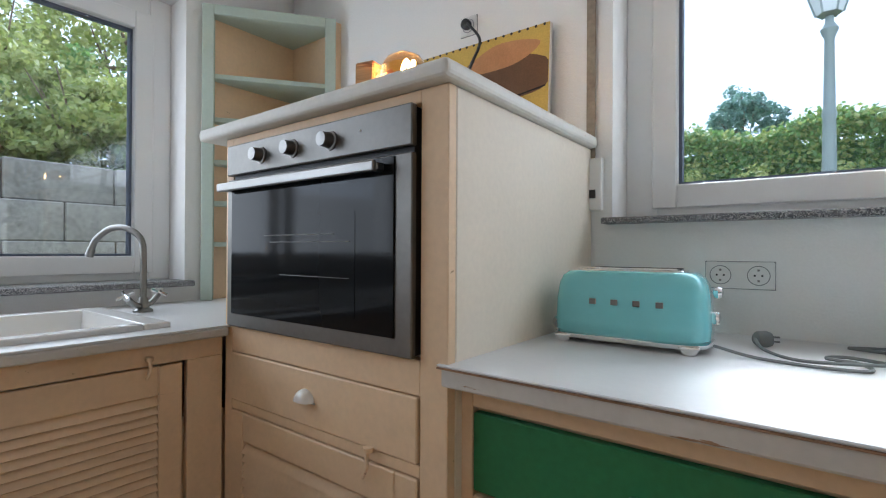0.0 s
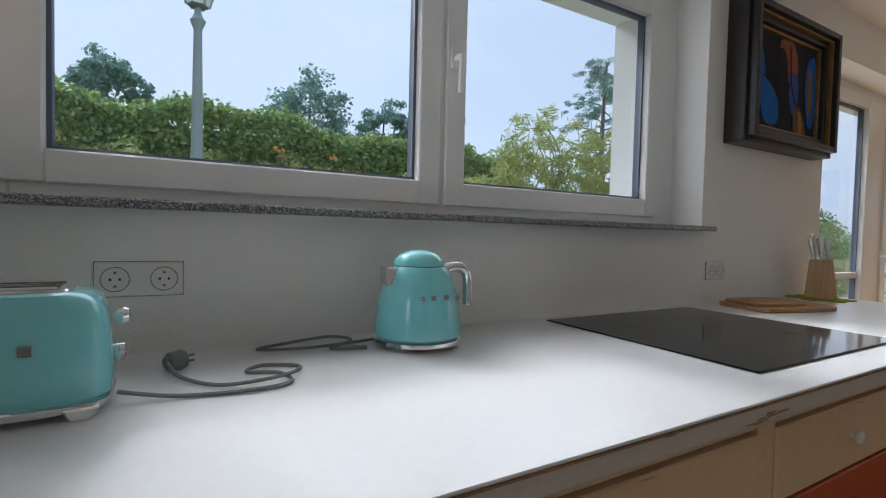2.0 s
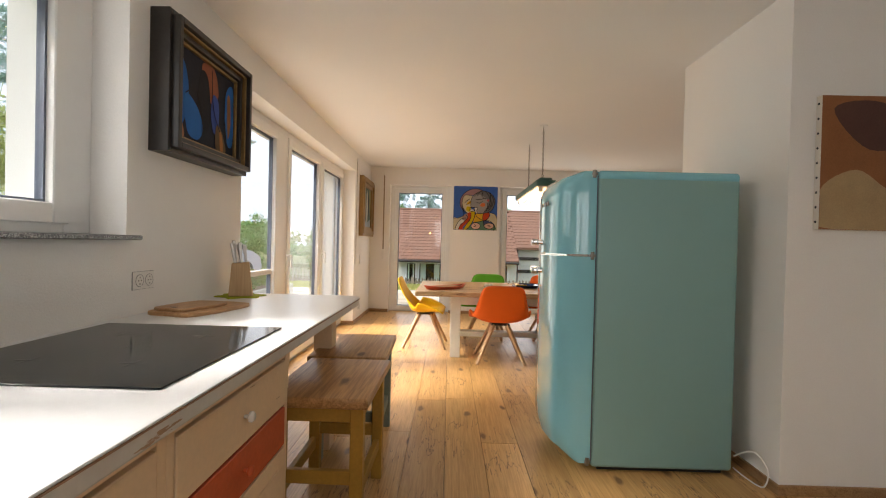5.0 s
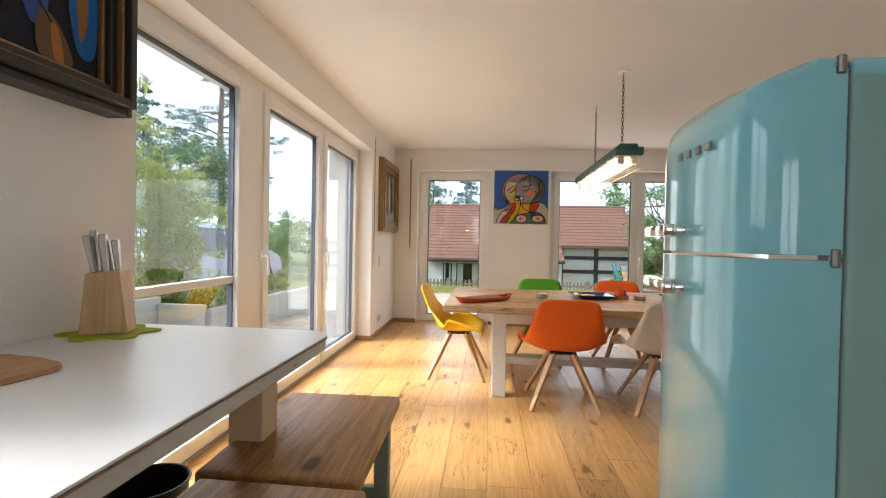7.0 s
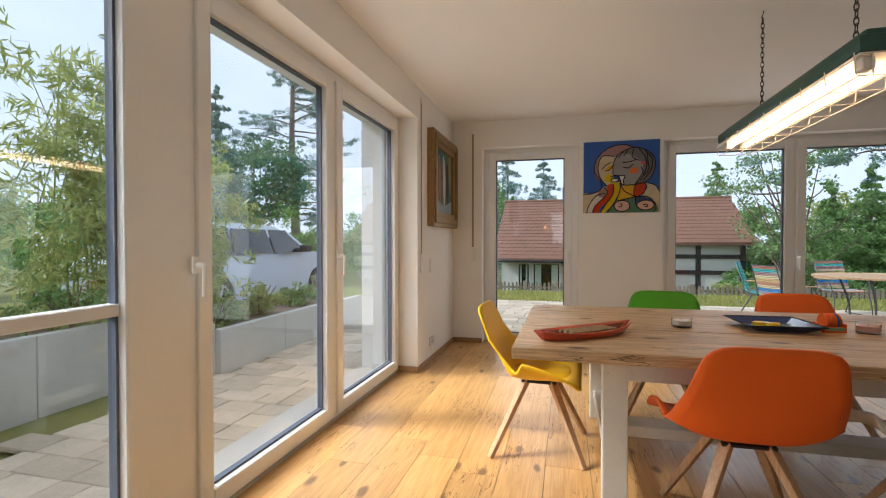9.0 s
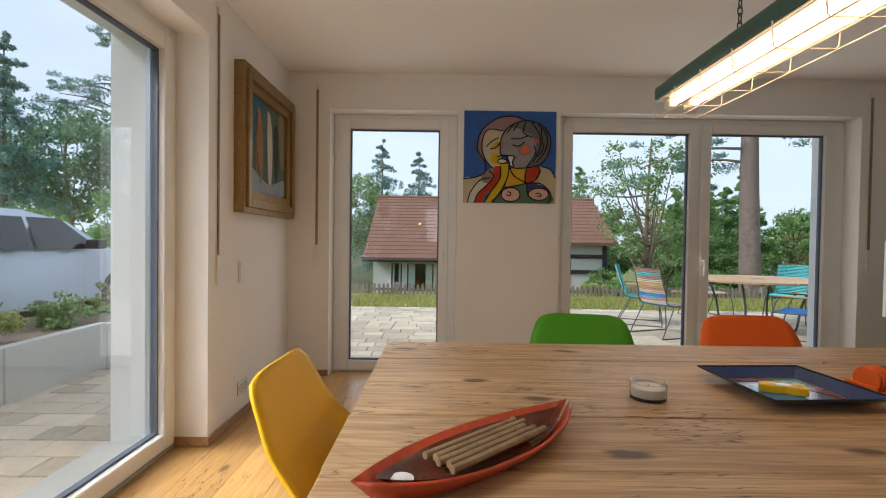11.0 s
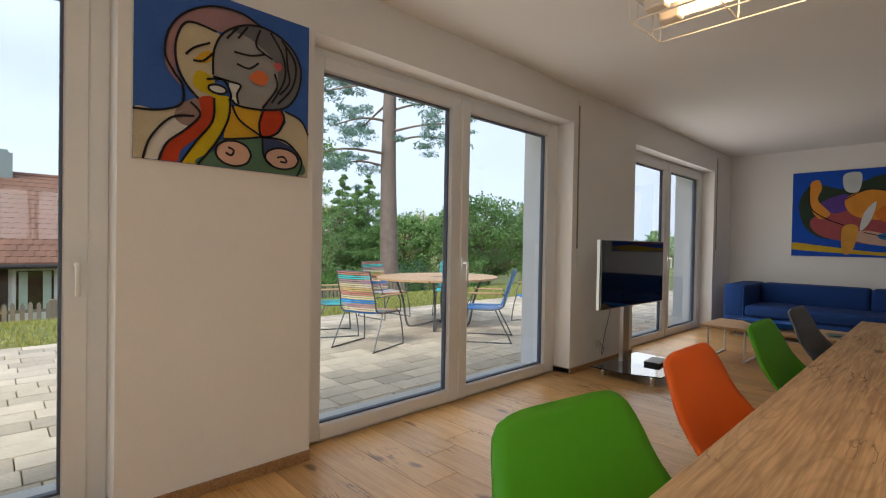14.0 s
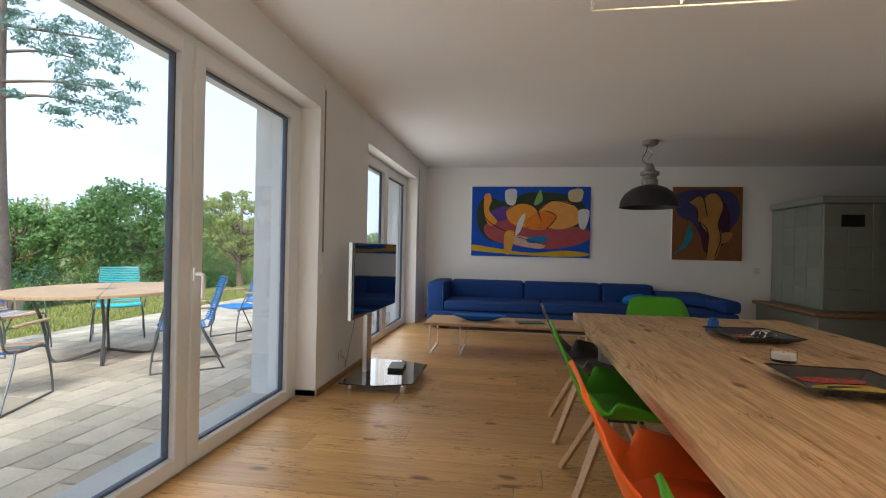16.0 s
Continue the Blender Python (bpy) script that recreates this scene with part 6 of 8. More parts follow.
ct_ = picture("leaning_picture", pose(-1.58, NY - 0.045, 1.586, -3, 0, 0), 0.80, 0.45, (0.60, 0.42, 0.10), [
    ((0.16, 0.09, 0.05), [(0.42, 0.55), (0.6, 0.85), (0.98, 0.7), (0.98, 0.45), (0.7, 0.4)]),
    ((0.62, 0.20, 0.04), [(0.30, 0.60), (0.45, 0.80), (0.52, 0.55), (0.40, 0.40)]),
    ((0.50, 0.26, 0.12), [(0.5, 0.72), (0.7, 0.92), (0.95, 0.85), (0.8, 0.7)]),
    ((0.62, 0.60, 0.52), [(0.62, 0.5), (0.72, 0.56), (0.74, 0.2), (0.64, 0.2)]),
    ((0.03, 0.03, 0.05), [(0.55, 0.4), (0.62, 0.45), (0.66, 0.1), (0.56, 0.1)])], [[(0.42, 0.5), (0.7, 0.4), (0.98, 0.45)]], "yellow landscape picture leaning on the wall above the oven", 0.02)
for k in range(22):
    part("tack", G().lathe([(0.006, 0), (0.005, 0.002), (0.001, 0.003)], seg=6), M["black"], ct_, at=pose(0.02 + k * 0.036, -0.0205, 0.444, 90, 0, 0))

# ---- small things in the kitchen ----
def bent_letters(parent, xs, y, z, s=0.014):
    for x in xs:
        part("badge_letter", G().box(x - s * 0.6, x + s * 0.6, y - 0.003, y, z - s / 2, z + s / 2), M["darksteel"], parent, "small dark chrome badge bar", bevel=0.001)

ta = thing("toaster", "mint green retro toaster with chrome base", "toaster", at=pose(-0.395, 1.475, CT, 0, 0, 1))
prof = [(0.94, 0.024), (0.99, 0.032), (1.0, 0.06), (0.985, 0.12), (0.95, 0.165), (0.90, 0.185), (0.82, 0.197), (0.70, 0.200), (0.3, 0.2005)]
part("body", G().lathe([(r * 0.2, z) for r, z in prof], seg=56, sx=1.0, sy=0.49, power=4.5), M["mint"], ta, smooth=True)
part("base", G().lathe([(0.186, 0.011), (0.197, 0.014), (0.200, 0.024), (0.19, 0.028)], seg=56, sx=1.0, sy=0.50, power=4.5), M["chrome"], ta, "chrome base band", smooth=True)
for sx in (-1, 1):
    for sy in (-1, 1):
        part("foot", G().prism([(sx * 0.135, 0.02), (sx * 0.185, 0.02), (sx * 0.172, 0.0), (sx * 0.148, 0.0)], sy * 0.085 - 0.012, sy * 0.085 + 0.012, "y"), M["chrome"], ta, "chrome foot", bevel=0.002)
part("top_plate", G().lathe([(0.142, 0.2005), (0.14, 0.204), (0.02, 0.205)], seg=40, sx=1.0, sy=0.44, power=5), M["chrome"], ta, "polished top plate", smooth=True)
for y in (-0.03, 0.03):
    part("slot", G().box(-0.12, 0.12, y - 0.012, y + 0.012, 0.2049, 0.2062), M["black"], ta, "bread slot")
    part("slot_rim", G().box(-0.125, 0.125, y - 0.0165, y - 0.013, 0.2045, 0.2085).box(-0.125, 0.125, y + 0.013, y + 0.0165, 0.2045, 0.2085), M["chrome"], ta)
bent_letters(ta, (-0.075, -0.018, 0.038, 0.094), -0.0975, 0.118, 0.015)
part("lever", G().lathe([(0.014, 0), (0.016, 0.006), (0.016, 0.016), (0.004, 0.02)], seg=16), M["chrome"], ta, "round chrome lever", smooth=True, at=pose(0.198, 0, 0.085, 0, 90, 0))
part("lever_ball", G().lathe([(0.001, 0), (0.013, 0.005), (0.016, 0.014), (0.012, 0.022), (0.001, 0.026)], seg=14), M["chrome"], ta, smooth=True, at=pose(0.198, 0.0, 0.15, 0, 90, 0))
part("corner_trim", G().tube(spline([(-0.19, -0.06, 0.06), (-0.205, -0.045, 0.045), (-0.207, -0.02, 0.03)], 4), 0.008, 8), M["chrome"], ta, smooth=True)

ke = thing("kettle", "mint green retro kettle with chrome handle", "kettle", at=pose(0.485, 1.63, CT, 0, 0, 4) @ Matrix.Scale(1.06, 4))
part("body", G().lathe([(0.106, 0.026), (0.113, 0.033), (0.112, 0.06), (0.106, 0.11), (0.096, 0.155), (0.081, 0.193), (0.069, 0.206)], seg=40), M["mint"], ke, smooth=True)
part("lid", G().lathe([(0.067, 0.208), (0.064, 0.220), (0.050, 0.236), (0.028, 0.245), (0.002, 0.248)], seg=36), M["mint"], ke, "domed mint lid", smooth=True)
part("lid_ring", G().lathe([(0.066, 0.2055), (0.0672, 0.207), (0.066, 0.2085)], seg=36), M["black"], ke, smooth=True)
part("base", G().lathe([(0.102, 0.010), (0.111, 0.013), (0.110, 0.022), (0.10, 0.027)], seg=40), M["chrome"], ke, "chrome power base", smooth=True)
for a in (30, 150, 270):
    c, s = math.cos(radians(a - 60)), math.sin(radians(a - 60))
    part("foot", G().box(c * 0.085 - 0.012, c * 0.085 + 0.012, s * 0.085 - 0.012, s * 0.085 + 0.012, 0, 0.014), M["chrome"], ke, bevel=0.003)
part("spout", G().prism([(-0.066, 0.202), (-0.104, 0.206), (-0.102, 0.165), (-0.085, 0.150)], -0.022, 0.022, "y"), M["chrome"], ke, "short chrome spout", bevel=0.004)
part("handle", G().tube(spline([(0.070, 0, 0.192), (0.105, 0, 0.201), (0.140, 0, 0.196), (0.157, 0, 0.165), (0.158, 0, 0.095)], 6), 0.0145, 12), M["chrome"], ke, "curved chrome handle", smooth=True)
part("switch", G().box(0.098, 0.112, -0.008, 0.008, 0.055, 0.062), M["chrome"], ke, bevel=0.002)
bent_letters(ke, (-0.052, -0.018, 0.018, 0.052), -0.1015, 0.135, 0.011)

cb = thing("appliance_cable", "grey appliance cable with plug lying on the worktop", "cable", at=pose(0, 0, CT))
part("cord", G().tube(spline([(-0.19, 1.45, 0.02), (-0.10, 1.43, 0.006), (0.02, 1.41, 0.005), (0.10, 1.43, 0.005), (0.09, 1.50, 0.006), (0.03, 1.53, 0.006), (0.07, 1.57, 0.006), (0.14, 1.53, 0.006), (0.09, 1.45, 0.014), (-0.02, 1.46, 0.006), (-0.09, 1.53, 0.01), (-0.115, 1.60, 0.024)], 7), 0.0042, 6), M["grey_cable"], cb, smooth=True)
part("plug", G().lathe([(0.011, 0), (0.020, 0.008), (0.022, 0.03), (0.018, 0.042)], seg=12).tube([(-0.006, 0.0, 0.04), (-0.006, 0.0, 0.062)], 0.0025, 6).tube([(0.006, 0.0, 0.04), (0.006, 0.0, 0.062)], 0.0025, 6), M["grey_cable"], cb, smooth=True, at=pose(-0.12, 1.615, 0.022, 0, 90, 25))
cb2 = solid("kettle_cable", G().tube(spline([(0.38, 1.69, 0.012), (0.30, 1.70, 0.006), (0.18, 1.69, 0.006), (0.08, 1.72, 0.006), (0.16, 1.76, 0.006), (0.28, 1.77, 0.012), (0.33, 1.73, 0.006), (0.25, 1.66, 0.006), (0.34, 1.64, 0.006)], 6), 0.0042, 6), M["grey_cable"], "coiled grey kettle cable on the worktop", "cable", smooth=True, at=pose(0, 0, CT))

lb = thing("light_bulb", "large amber filament globe bulb, lit, on wooden holder", "lamp", at=pose(-0.935, 1.13, 1.586, 0, 0, 12) @ Matrix.Scale(1.2, 4))
bulb = part("globe", G().lathe([(0.004, -0.062), (0.03, -0.055), (0.055, -0.03), (0.062, 0.0), (0.055, 0.03), (0.035, 0.052), (0.018, 0.075)], seg=24), glass("amber_glass", (0.95, 0.62, 0.30)), lb, "amber glass globe", smooth=True, at=pose(0, 0, 0.064, 0, -80, 0))
bulb.visible_shadow = False
part("filament", G().tube(spline([(0.0, -0.02, 0.05), (0.01, -0.01, 0.09), (0.015, 0.0, 0.05), (0.01, 0.01, 0.09), (0.0, 0.02, 0.05)], 5), 0.0035, 6), glow("filament", (1.0, 0.55, 0.22), 22.0), lb, "glowing filament")
part("holder", G().box(-0.125, -0.07, -0.03, 0.03, 0, 0.11), M["stoolwood"], lb, "dark wooden holder", bevel=0.004)
bc = thing("lamp_cable", "black cable with plug rising to a wall socket", "cable")
part("cord", G().tube(spline([(-0.96, 1.19, 1.68), (-0.90, 1.32, 1.70), (-0.98, 1.50, 1.78), (-1.06, 1.66, 1.90), (-1.08, 1.75, 2.03), (-1.16, 1.78, 2.13), (-1.18, 1.79, 2.14)], 7), 0.006, 8), M["black"], bc, smooth=True)
part("plug", G().lathe([(0.018, 0), (0.022, 0.01), (0.022, 0.028), (0.012, 0.034)], seg=14), M["black"], bc, smooth=True, at=pose(-1.18, NY - 0.009, 2.14, 90, 0, 0))
socket(pose(-1.18, NY, 2.14), 1, "white socket high on the wall above the oven")

bo = thing("chopping_board", "small wooden chopping board lying on a larger one", "chopping board", "chopping boards", at=pose(2.33, 1.63, CT + 0.019, 0, 0, -14))
part("board", G().prism([(p.x, p.y) for p in spline([(-0.15, -0.09, 0), (0.10, -0.10, 0), (0.15, -0.03, 0), (0.15, 0.03, 0), (0.10, 0.10, 0), (-0.15, 0.09, 0), (-0.17, 0, 0)], 5, True)], 0, 0.014), M["board"], bo, bevel=0.003)
part("finger_slot", G().lathe([(0.02, 0), (0.019, 0.0008), (0.002, 0.001)], (-0.13, 0, 0.0141), 14, 0.6, 1.0), M["darkframe"], bo)
bo2 = thing("chopping_board", "large wooden chopping board lying on the worktop", "chopping board", "chopping boards", at=pose(2.36, 1.60, CT, 0, 0, -14))
part("board", G().prism([(p.x, p.y) for p in spline([(-0.20, -0.13, 0), (0.17, -0.13, 0), (0.22, -0.05, 0), (0.22, 0.05, 0), (0.17, 0.13, 0), (-0.20, 0.13, 0), (-0.23, 0, 0)], 5, True)], 0, 0.018), M["board"], bo2, bevel=0.003)

tr = thing("trivet", "lime green flower-shaped felt trivet under the knife block", "trivet", at=pose(2.975, 1.68, CT))
part("felt", G().prism([((0.135 + 0.022 * math.cos(6 * a)) * math.cos(a), (0.135 + 0.022 * math.cos(6 * a)) * math.sin(a)) for a in [k * math.tau / 60 for k in range(60)]], 0.0, 0.006), plain("lime_felt", (0.36, 0.40, 0.012), 0.95, vary=0.12, bump=0.5), tr, bevel=0.002)
kb = thing("knife_block", "leaning beech knife block with steel-handled knives", "knife block", at=pose(2.965, 1.675, CT + 0.0062, 0, 0, -68))
part("block", G().prism([(-0.072, 0), (0.072, 0), (0.045, 0.215), (-0.055, 0.205)], -0.052, 0.052, "y"), M["blockwood"], kb, bevel=0.004)
for i, (a, b, ln) in enumerate(((-0.035, -0.03, 0.10), (-0.035, 0.0, 0.115), (-0.035, 0.03, 0.10), (0.0, -0.028, 0.105), (0.0, 0.028, 0.095), (0.028, 0.0, 0.09))):
    part("knife", G().beam((a, b, 0.206), (a - 0.022 + 0.01 * (i % 2), b, 0.206 + ln * 1.25), 0.017, 0.017, 0.028, 0.024), M["steel"], kb, "brushed steel knife handle", bevel=0.005, segments=2)
bk = thing("waste_bin", "round black open waste bin on the floor", "bin", at=pose(3.13, 1.65, 0) @ Matrix.Scale(0.86, 4))
part("drum", G().lathe([(0.13, 0), (0.135, 0.01), (0.165, 0.36), (0.170, 0.365), (0.160, 0.36), (0.13, 0.02), (0.01, 0.015)], seg=32), M["black"], bk, smooth=True)
part("rim", G().tube([(0.167 * math.cos(a), 0.167 * math.sin(a), 0.365) for a in [k * math.tau / 32 for k in range(32)]], 0.006, 6, closed=True), M["black"], bk, smooth=True)

# ---- things on the dining table ----
M["stick"] = plain("dry_bamboo", (0.34, 0.235, 0.125), 0.6, vary=0.3, scale=25, bump=0.2)
rd = thing("boat_dish", "long red lacquered boat-shaped dish holding bamboo sticks", "dish", at=pose(5.54, 0.39, TZ, 0, 0, -48))
def boat(w0, w1, z0, z1, ln):
    g = G()
    rows = []
    for i in range(17):
        t = -1 + 2 * i / 16
        k = (1 - abs(t) ** 2.4)
        up = 0.02 * abs(t) ** 3
        rows.append([g.bm.verts.new(p) for p in ((t * ln, -w1 * k - 0.004, z1 + up), (t * ln * 0.86, -w0 * k - 0.002, z0 + up * 0.6), (t * ln * 0.86, w0 * k + 0.002, z0 + up * 0.6), (t * ln, w1 * k + 0.004, z1 + up))])
    for a, b in zip(rows, rows[1:]):
        for k in range(3):
            g.bm.faces.new((a[k], b[k], b[k + 1], a[k + 1]))
    return g
bowl = part("hull", boat(0.055, 0.090, 0.002, 0.038, 0.318), plain("worn_red_lacquer", (0.48, 0.065, 0.02), 0.3, vary=0.3, scale=14, bump=0.15), rd, "red lacquer hull", smooth=True)
sm = bowl.modifiers.new("thick", "SOLIDIFY")
sm.thickness, sm.offset = 0.008, 1.0
part("lining", boat(0.050, 0.074, 0.010, 0.028, 0.275), plain("brown_lacquer", (0.13, 0.035, 0.02), 0.25, vary=0.4, scale=18, bump=0.0), rd, "dark brown patterned inside", smooth=True)
for k in range(5):
    y = -0.04 + 0.02 * k
    part("bamboo_stick", G().tube([(-0.13 + 0.01 * (k % 2), y, 0.030), (0.17 - 0.012 * (k % 3), y + 0.006, 0.030)], 0.008, 8), M["stick"], rd, "dry bamboo stick", smooth=True)
part("ornament", G().lathe([(0.024, 0), (0.024, 0.003), (0.004, 0.004)], (-0.22, 0, 0.026), 14), M["ceramic"], rd)


def candle(at, wax, label):
    c = thing("candle", label, "candle", "glass candles", at)
    part("glass_bowl", G().lathe([(0.047, 0), (0.052, 0.004), (0.052, 0.052), (0.0495, 0.052), (0.049, 0.011), (0.002, 0.0105)], seg=32), M["clear"], c, "clear glass bowl", smooth=True)
    part("wax", G().lathe([(0.0475, 0.012), (0.0482, 0.014), (0.0482, 0.036), (0.046, 0.038), (0.004, 0.037)], seg=32), plain("candle_wax", wax, 0.5, vary=0.03, bump=0.02), c, smooth=True)
    part("wick", G().tube([(0, 0, 0.036), (0.001, 0, 0.044)], 0.0012, 5), M["black"], c)
candle(pose(5.94, -0.135, TZ), (0.80, 0.76, 0.68), "white candle in a low clear glass bowl on the table")
candle(pose(5.97, -1.02, TZ), (0.66, 0.33, 0.27), "pink candle in a low clear glass bowl on the table")
candle(pose(5.95, -1.86, TZ), (0.78, 0.76, 0.72), "pale candle in a low clear glass bowl near plates")


def square_plate(at, inner, label, fields):
    p = thing("square_plate", label, "plate", "painted square plates", at)
    g = G()
    ring = [[g.bm.verts.new((sx * r, sy * r, z)) for sx, sy in ((-1, -1), (1, -1), (1, 1), (-1, 1))] for r, z in ((0.10, 0), (0.12, 0.002), (0.178, 0.034), (0.182, 0.038), (0.172, 0.036), (0.125, 0.011), (0.05, 0.0105))]
    for a, b in zip(ring, ring[1:]):
        for k in range(4):
            g.bm.faces.new((a[k], a[(k + 1) % 4], b[(k + 1) % 4], b[k]))
    g.bm.faces.new(ring[0][::-1])
    g.bm.faces.new(ring[-1])
    part("dish", g, plain("plate_glaze", inner, 0.12, vary=0.25, scale=12, bump=0.0, coat=0.5), p, bevel=0.002)
    part("rim", G().tube([(-0.18, -0.18, 0.0385), (0.18, -0.18, 0.0385), (0.18, 0.18, 0.0385), (-0.18, 0.18, 0.0385)], 0.0028, 6, closed=True), M["black"], p)
    for k, (rgb, pts) in enumerate(fields):
        line = spline([(u, v, 0) for u, v in pts], 5, True)
        part("glaze_patch", G().prism([(q.x, q.y) for q in line], 0.0115 + 0.0004 * k, 0.0122 + 0.0004 * k), plain("glaze", rgb, 0.15, vary=0.3, scale=20, bump=0.0), p)
    return p
square_plate(pose(6.01, -0.60, TZ, 0, 0, 3), (0.01, 0.035, 0.16), "dark blue square plate painted with a landscape", [
    ((0.26, 0.07, 0.05), [(-0.10, -0.11), (0.05, -0.04), (0.11, 0.10), (0.11, -0.11)]), ((0.04, 0.22, 0.06), [(0.02, -0.11), (0.11, -0.02), (0.11, -0.11)]),
    ((0.06, 0.28, 0.62), [(-0.11, 0.02), (-0.02, 0.02), (0.05, 0.11), (-0.11, 0.11)]), ((0.40, 0.30, 0.12), [(-0.02, 0.0), (0.03, 0.0), (0.08, -0.05), (0.02, -0.02)])])
square_plate(pose(5.98, -1.42, TZ, 0, 0, -4), (0.03, 0.025, 0.02), "dark square plate with red and yellow painting", [
    ((0.55, 0.40, 0.06), [(-0.10, -0.02), (0.10, 0.02), (0.10, 0.11), (-0.10, 0.11)]), ((0.42, 0.04, 0.03), [(-0.10, -0.11), (0.10, -0.10), (0.09, -0.03), (-0.09, -0.05)]), ((0.02, 0.02, 0.02), [(-0.06, 0.0), (0.06, 0.05), (0.05, 0.02)])])
square_plate(pose(5.83, -2.42, TZ, 0, 0, 6), (0.02, 0.02, 0.03), "dark square plate with orange and black pattern", [
    ((0.50, 0.10, 0.03), [(-0.10, -0.10), (0.08, -0.08), (0.10, 0.06), (-0.06, 0.05)]), ((0.60, 0.58, 0.50), [(-0.02, -0.03), (0.04, -0.02), (0.03, 0.03)])])
sp = thing("cheese_shape", "small yellow block lying on the blue plate", "ornament", at=pose(5.97, -0.56, TZ + 0.0135, 0, 0, 70))
part("block", G().prism([(-0.06, -0.025), (0.06, -0.025), (0.066, 0.012), (0.03, 0.02), (0.0, 0.014), (-0.03, 0.024), (-0.06, 0.02)], 0, 0.024), M["yellow"], sp, bevel=0.003)
part("label", G().box(-0.02, 0.02, -0.012, 0.010, 0.0241, 0.0248), M["ceramic"], sp, "pale paper label")
db = solid("dotted_ornament", G().lathe([(0.002, 0), (0.05, 0.006), (0.07, 0.025), (0.05, 0.048), (0.002, 0.055)], seg=24, sx=1.1, sy=0.7), speckle("dotted_glaze", (0.01, 0.01, 0.012), (0.01, 0.01, 0.012), (0.75, 0.74, 0.7), 60, 0.3), "black ornament with white dots on a plate", "ornament", smooth=True, at=pose(5.80, -2.35, TZ + 0.014, 0, 0, 30))
bt = thing("tape_holder", "small blue plastic holder standing on the plate edge", "ornament", at=pose(5.93, -2.68, TZ, 0, 0, 30))
part("body", G().box(-0.05, 0.05, -0.022, 0.022, 0, 0.035), M["sofa_piping"], bt, bevel=0.01, segments=3, smooth=True)
part("drum", G().lathe([(0.03, -0.016), (0.034, -0.01), (0.034, 0.01), (0.03, 0.016)], seg=20), M["sofa_piping"], bt, smooth=True, at=pose(0, 0, 0.05, 90, 0, 0))
ch = thing("coaster_holder", "orange holder with a row of round orange coasters", "coasters", at=pose(5.985, -0.855, TZ, 0, 0, 8))
part("tray", G().box(-0.05, 0.05, -0.055, 0.055, 0, 0.008).box(-0.05, 0.05, -0.055, -0.048, 0.008, 0.045).box(-0.05, 0.05, 0.048, 0.055, 0.008, 0.045).box(-0.05, -0.044, -0.048, 0.048, 0.008, 0.03).box(0.044, 0.05, -0.048, 0.048, 0.008, 0.03), M["orange"], ch, bevel=0.002)
part("picture_strip", G().box(-0.0518, -0.0506, -0.045, 0.045, 0.010, 0.028), paint((0.20, 0.34, 0.20)), ch, "small picture on the side")
for k in range(7):
    part("coaster", G().lathe([(0.040, -0.0035), (0.043, -0.001), (0.043, 0.001), (0.040, 0.0035)], seg=20), M["sofa_piping"] if k == 1 else M["orange"], ch, smooth=True, at=pose(0, -0.035 + k * 0.0115, 0.052, 90, 0, 0))

# ---- outdoors ----
def smooth01(t):
    t = min(1.0, max(0.0, t))
    return t * t * (3 - 2 * t)


def ground_height(x, y):
    z = -0.14
    z -= 1.5 * smooth01((x - 15.5) / 7.0) * smooth01((9 - y) / 6)
    z -= 5.0 * smooth01((x - 40) / 80.0)
    if x < 5:
        z += 1.0 * smooth01((y - 4.4) / 2.2) * smooth01((5.0 - x) / 1.5)
    z += 1.95 * smooth01((-5.25 - x) / 0.3) * smooth01((9 - abs(y - 1)) / 3)
    z += 0.5 * smooth01((y - 4.45) / 0.25) * smooth01((8.3 - x) / 0.3) * smooth01((x - 3.4) / 0.6)
    z += 0.3 * smooth01((y - 3.85) / 0.12) * smooth01((10.2 - x) / 0.2) * smooth01((x - 8.0) / 0.3) * smooth01((4.9 - y) / 0.5)
    return z

xs = sorted(set([-400, -200, -90, -40, -20, -12] + [-8 + 0.4 * i for i in range(90)] + [30, 34, 38, 44, 52, 64, 80, 110, 160, 260, 500]))
ys = sorted(set([-400, -200, -100, -60, -40, -30, -24, -20] + [-18 + 0.6 * i for i in range(34)] + [2.4 + 0.25 * i for i in range(40)] + [16, 20, 26, 36, 60, 120, 260, 500]))
g = G()
vs = [[g.bm.verts.new((x, y, ground_height(x, y))) for y in ys] for x in xs]
for i in range(len(xs) - 1):
    for j in range(len(ys) - 1):
        g.bm.faces.new((vs[i][j], vs[i + 1][j], vs[i + 1][j + 1], vs[i][j + 1]))
solid("ground", g, M["earth"], "grassy garden ground sloping away to the neighbours", "ground", kind="structure", smooth=True)


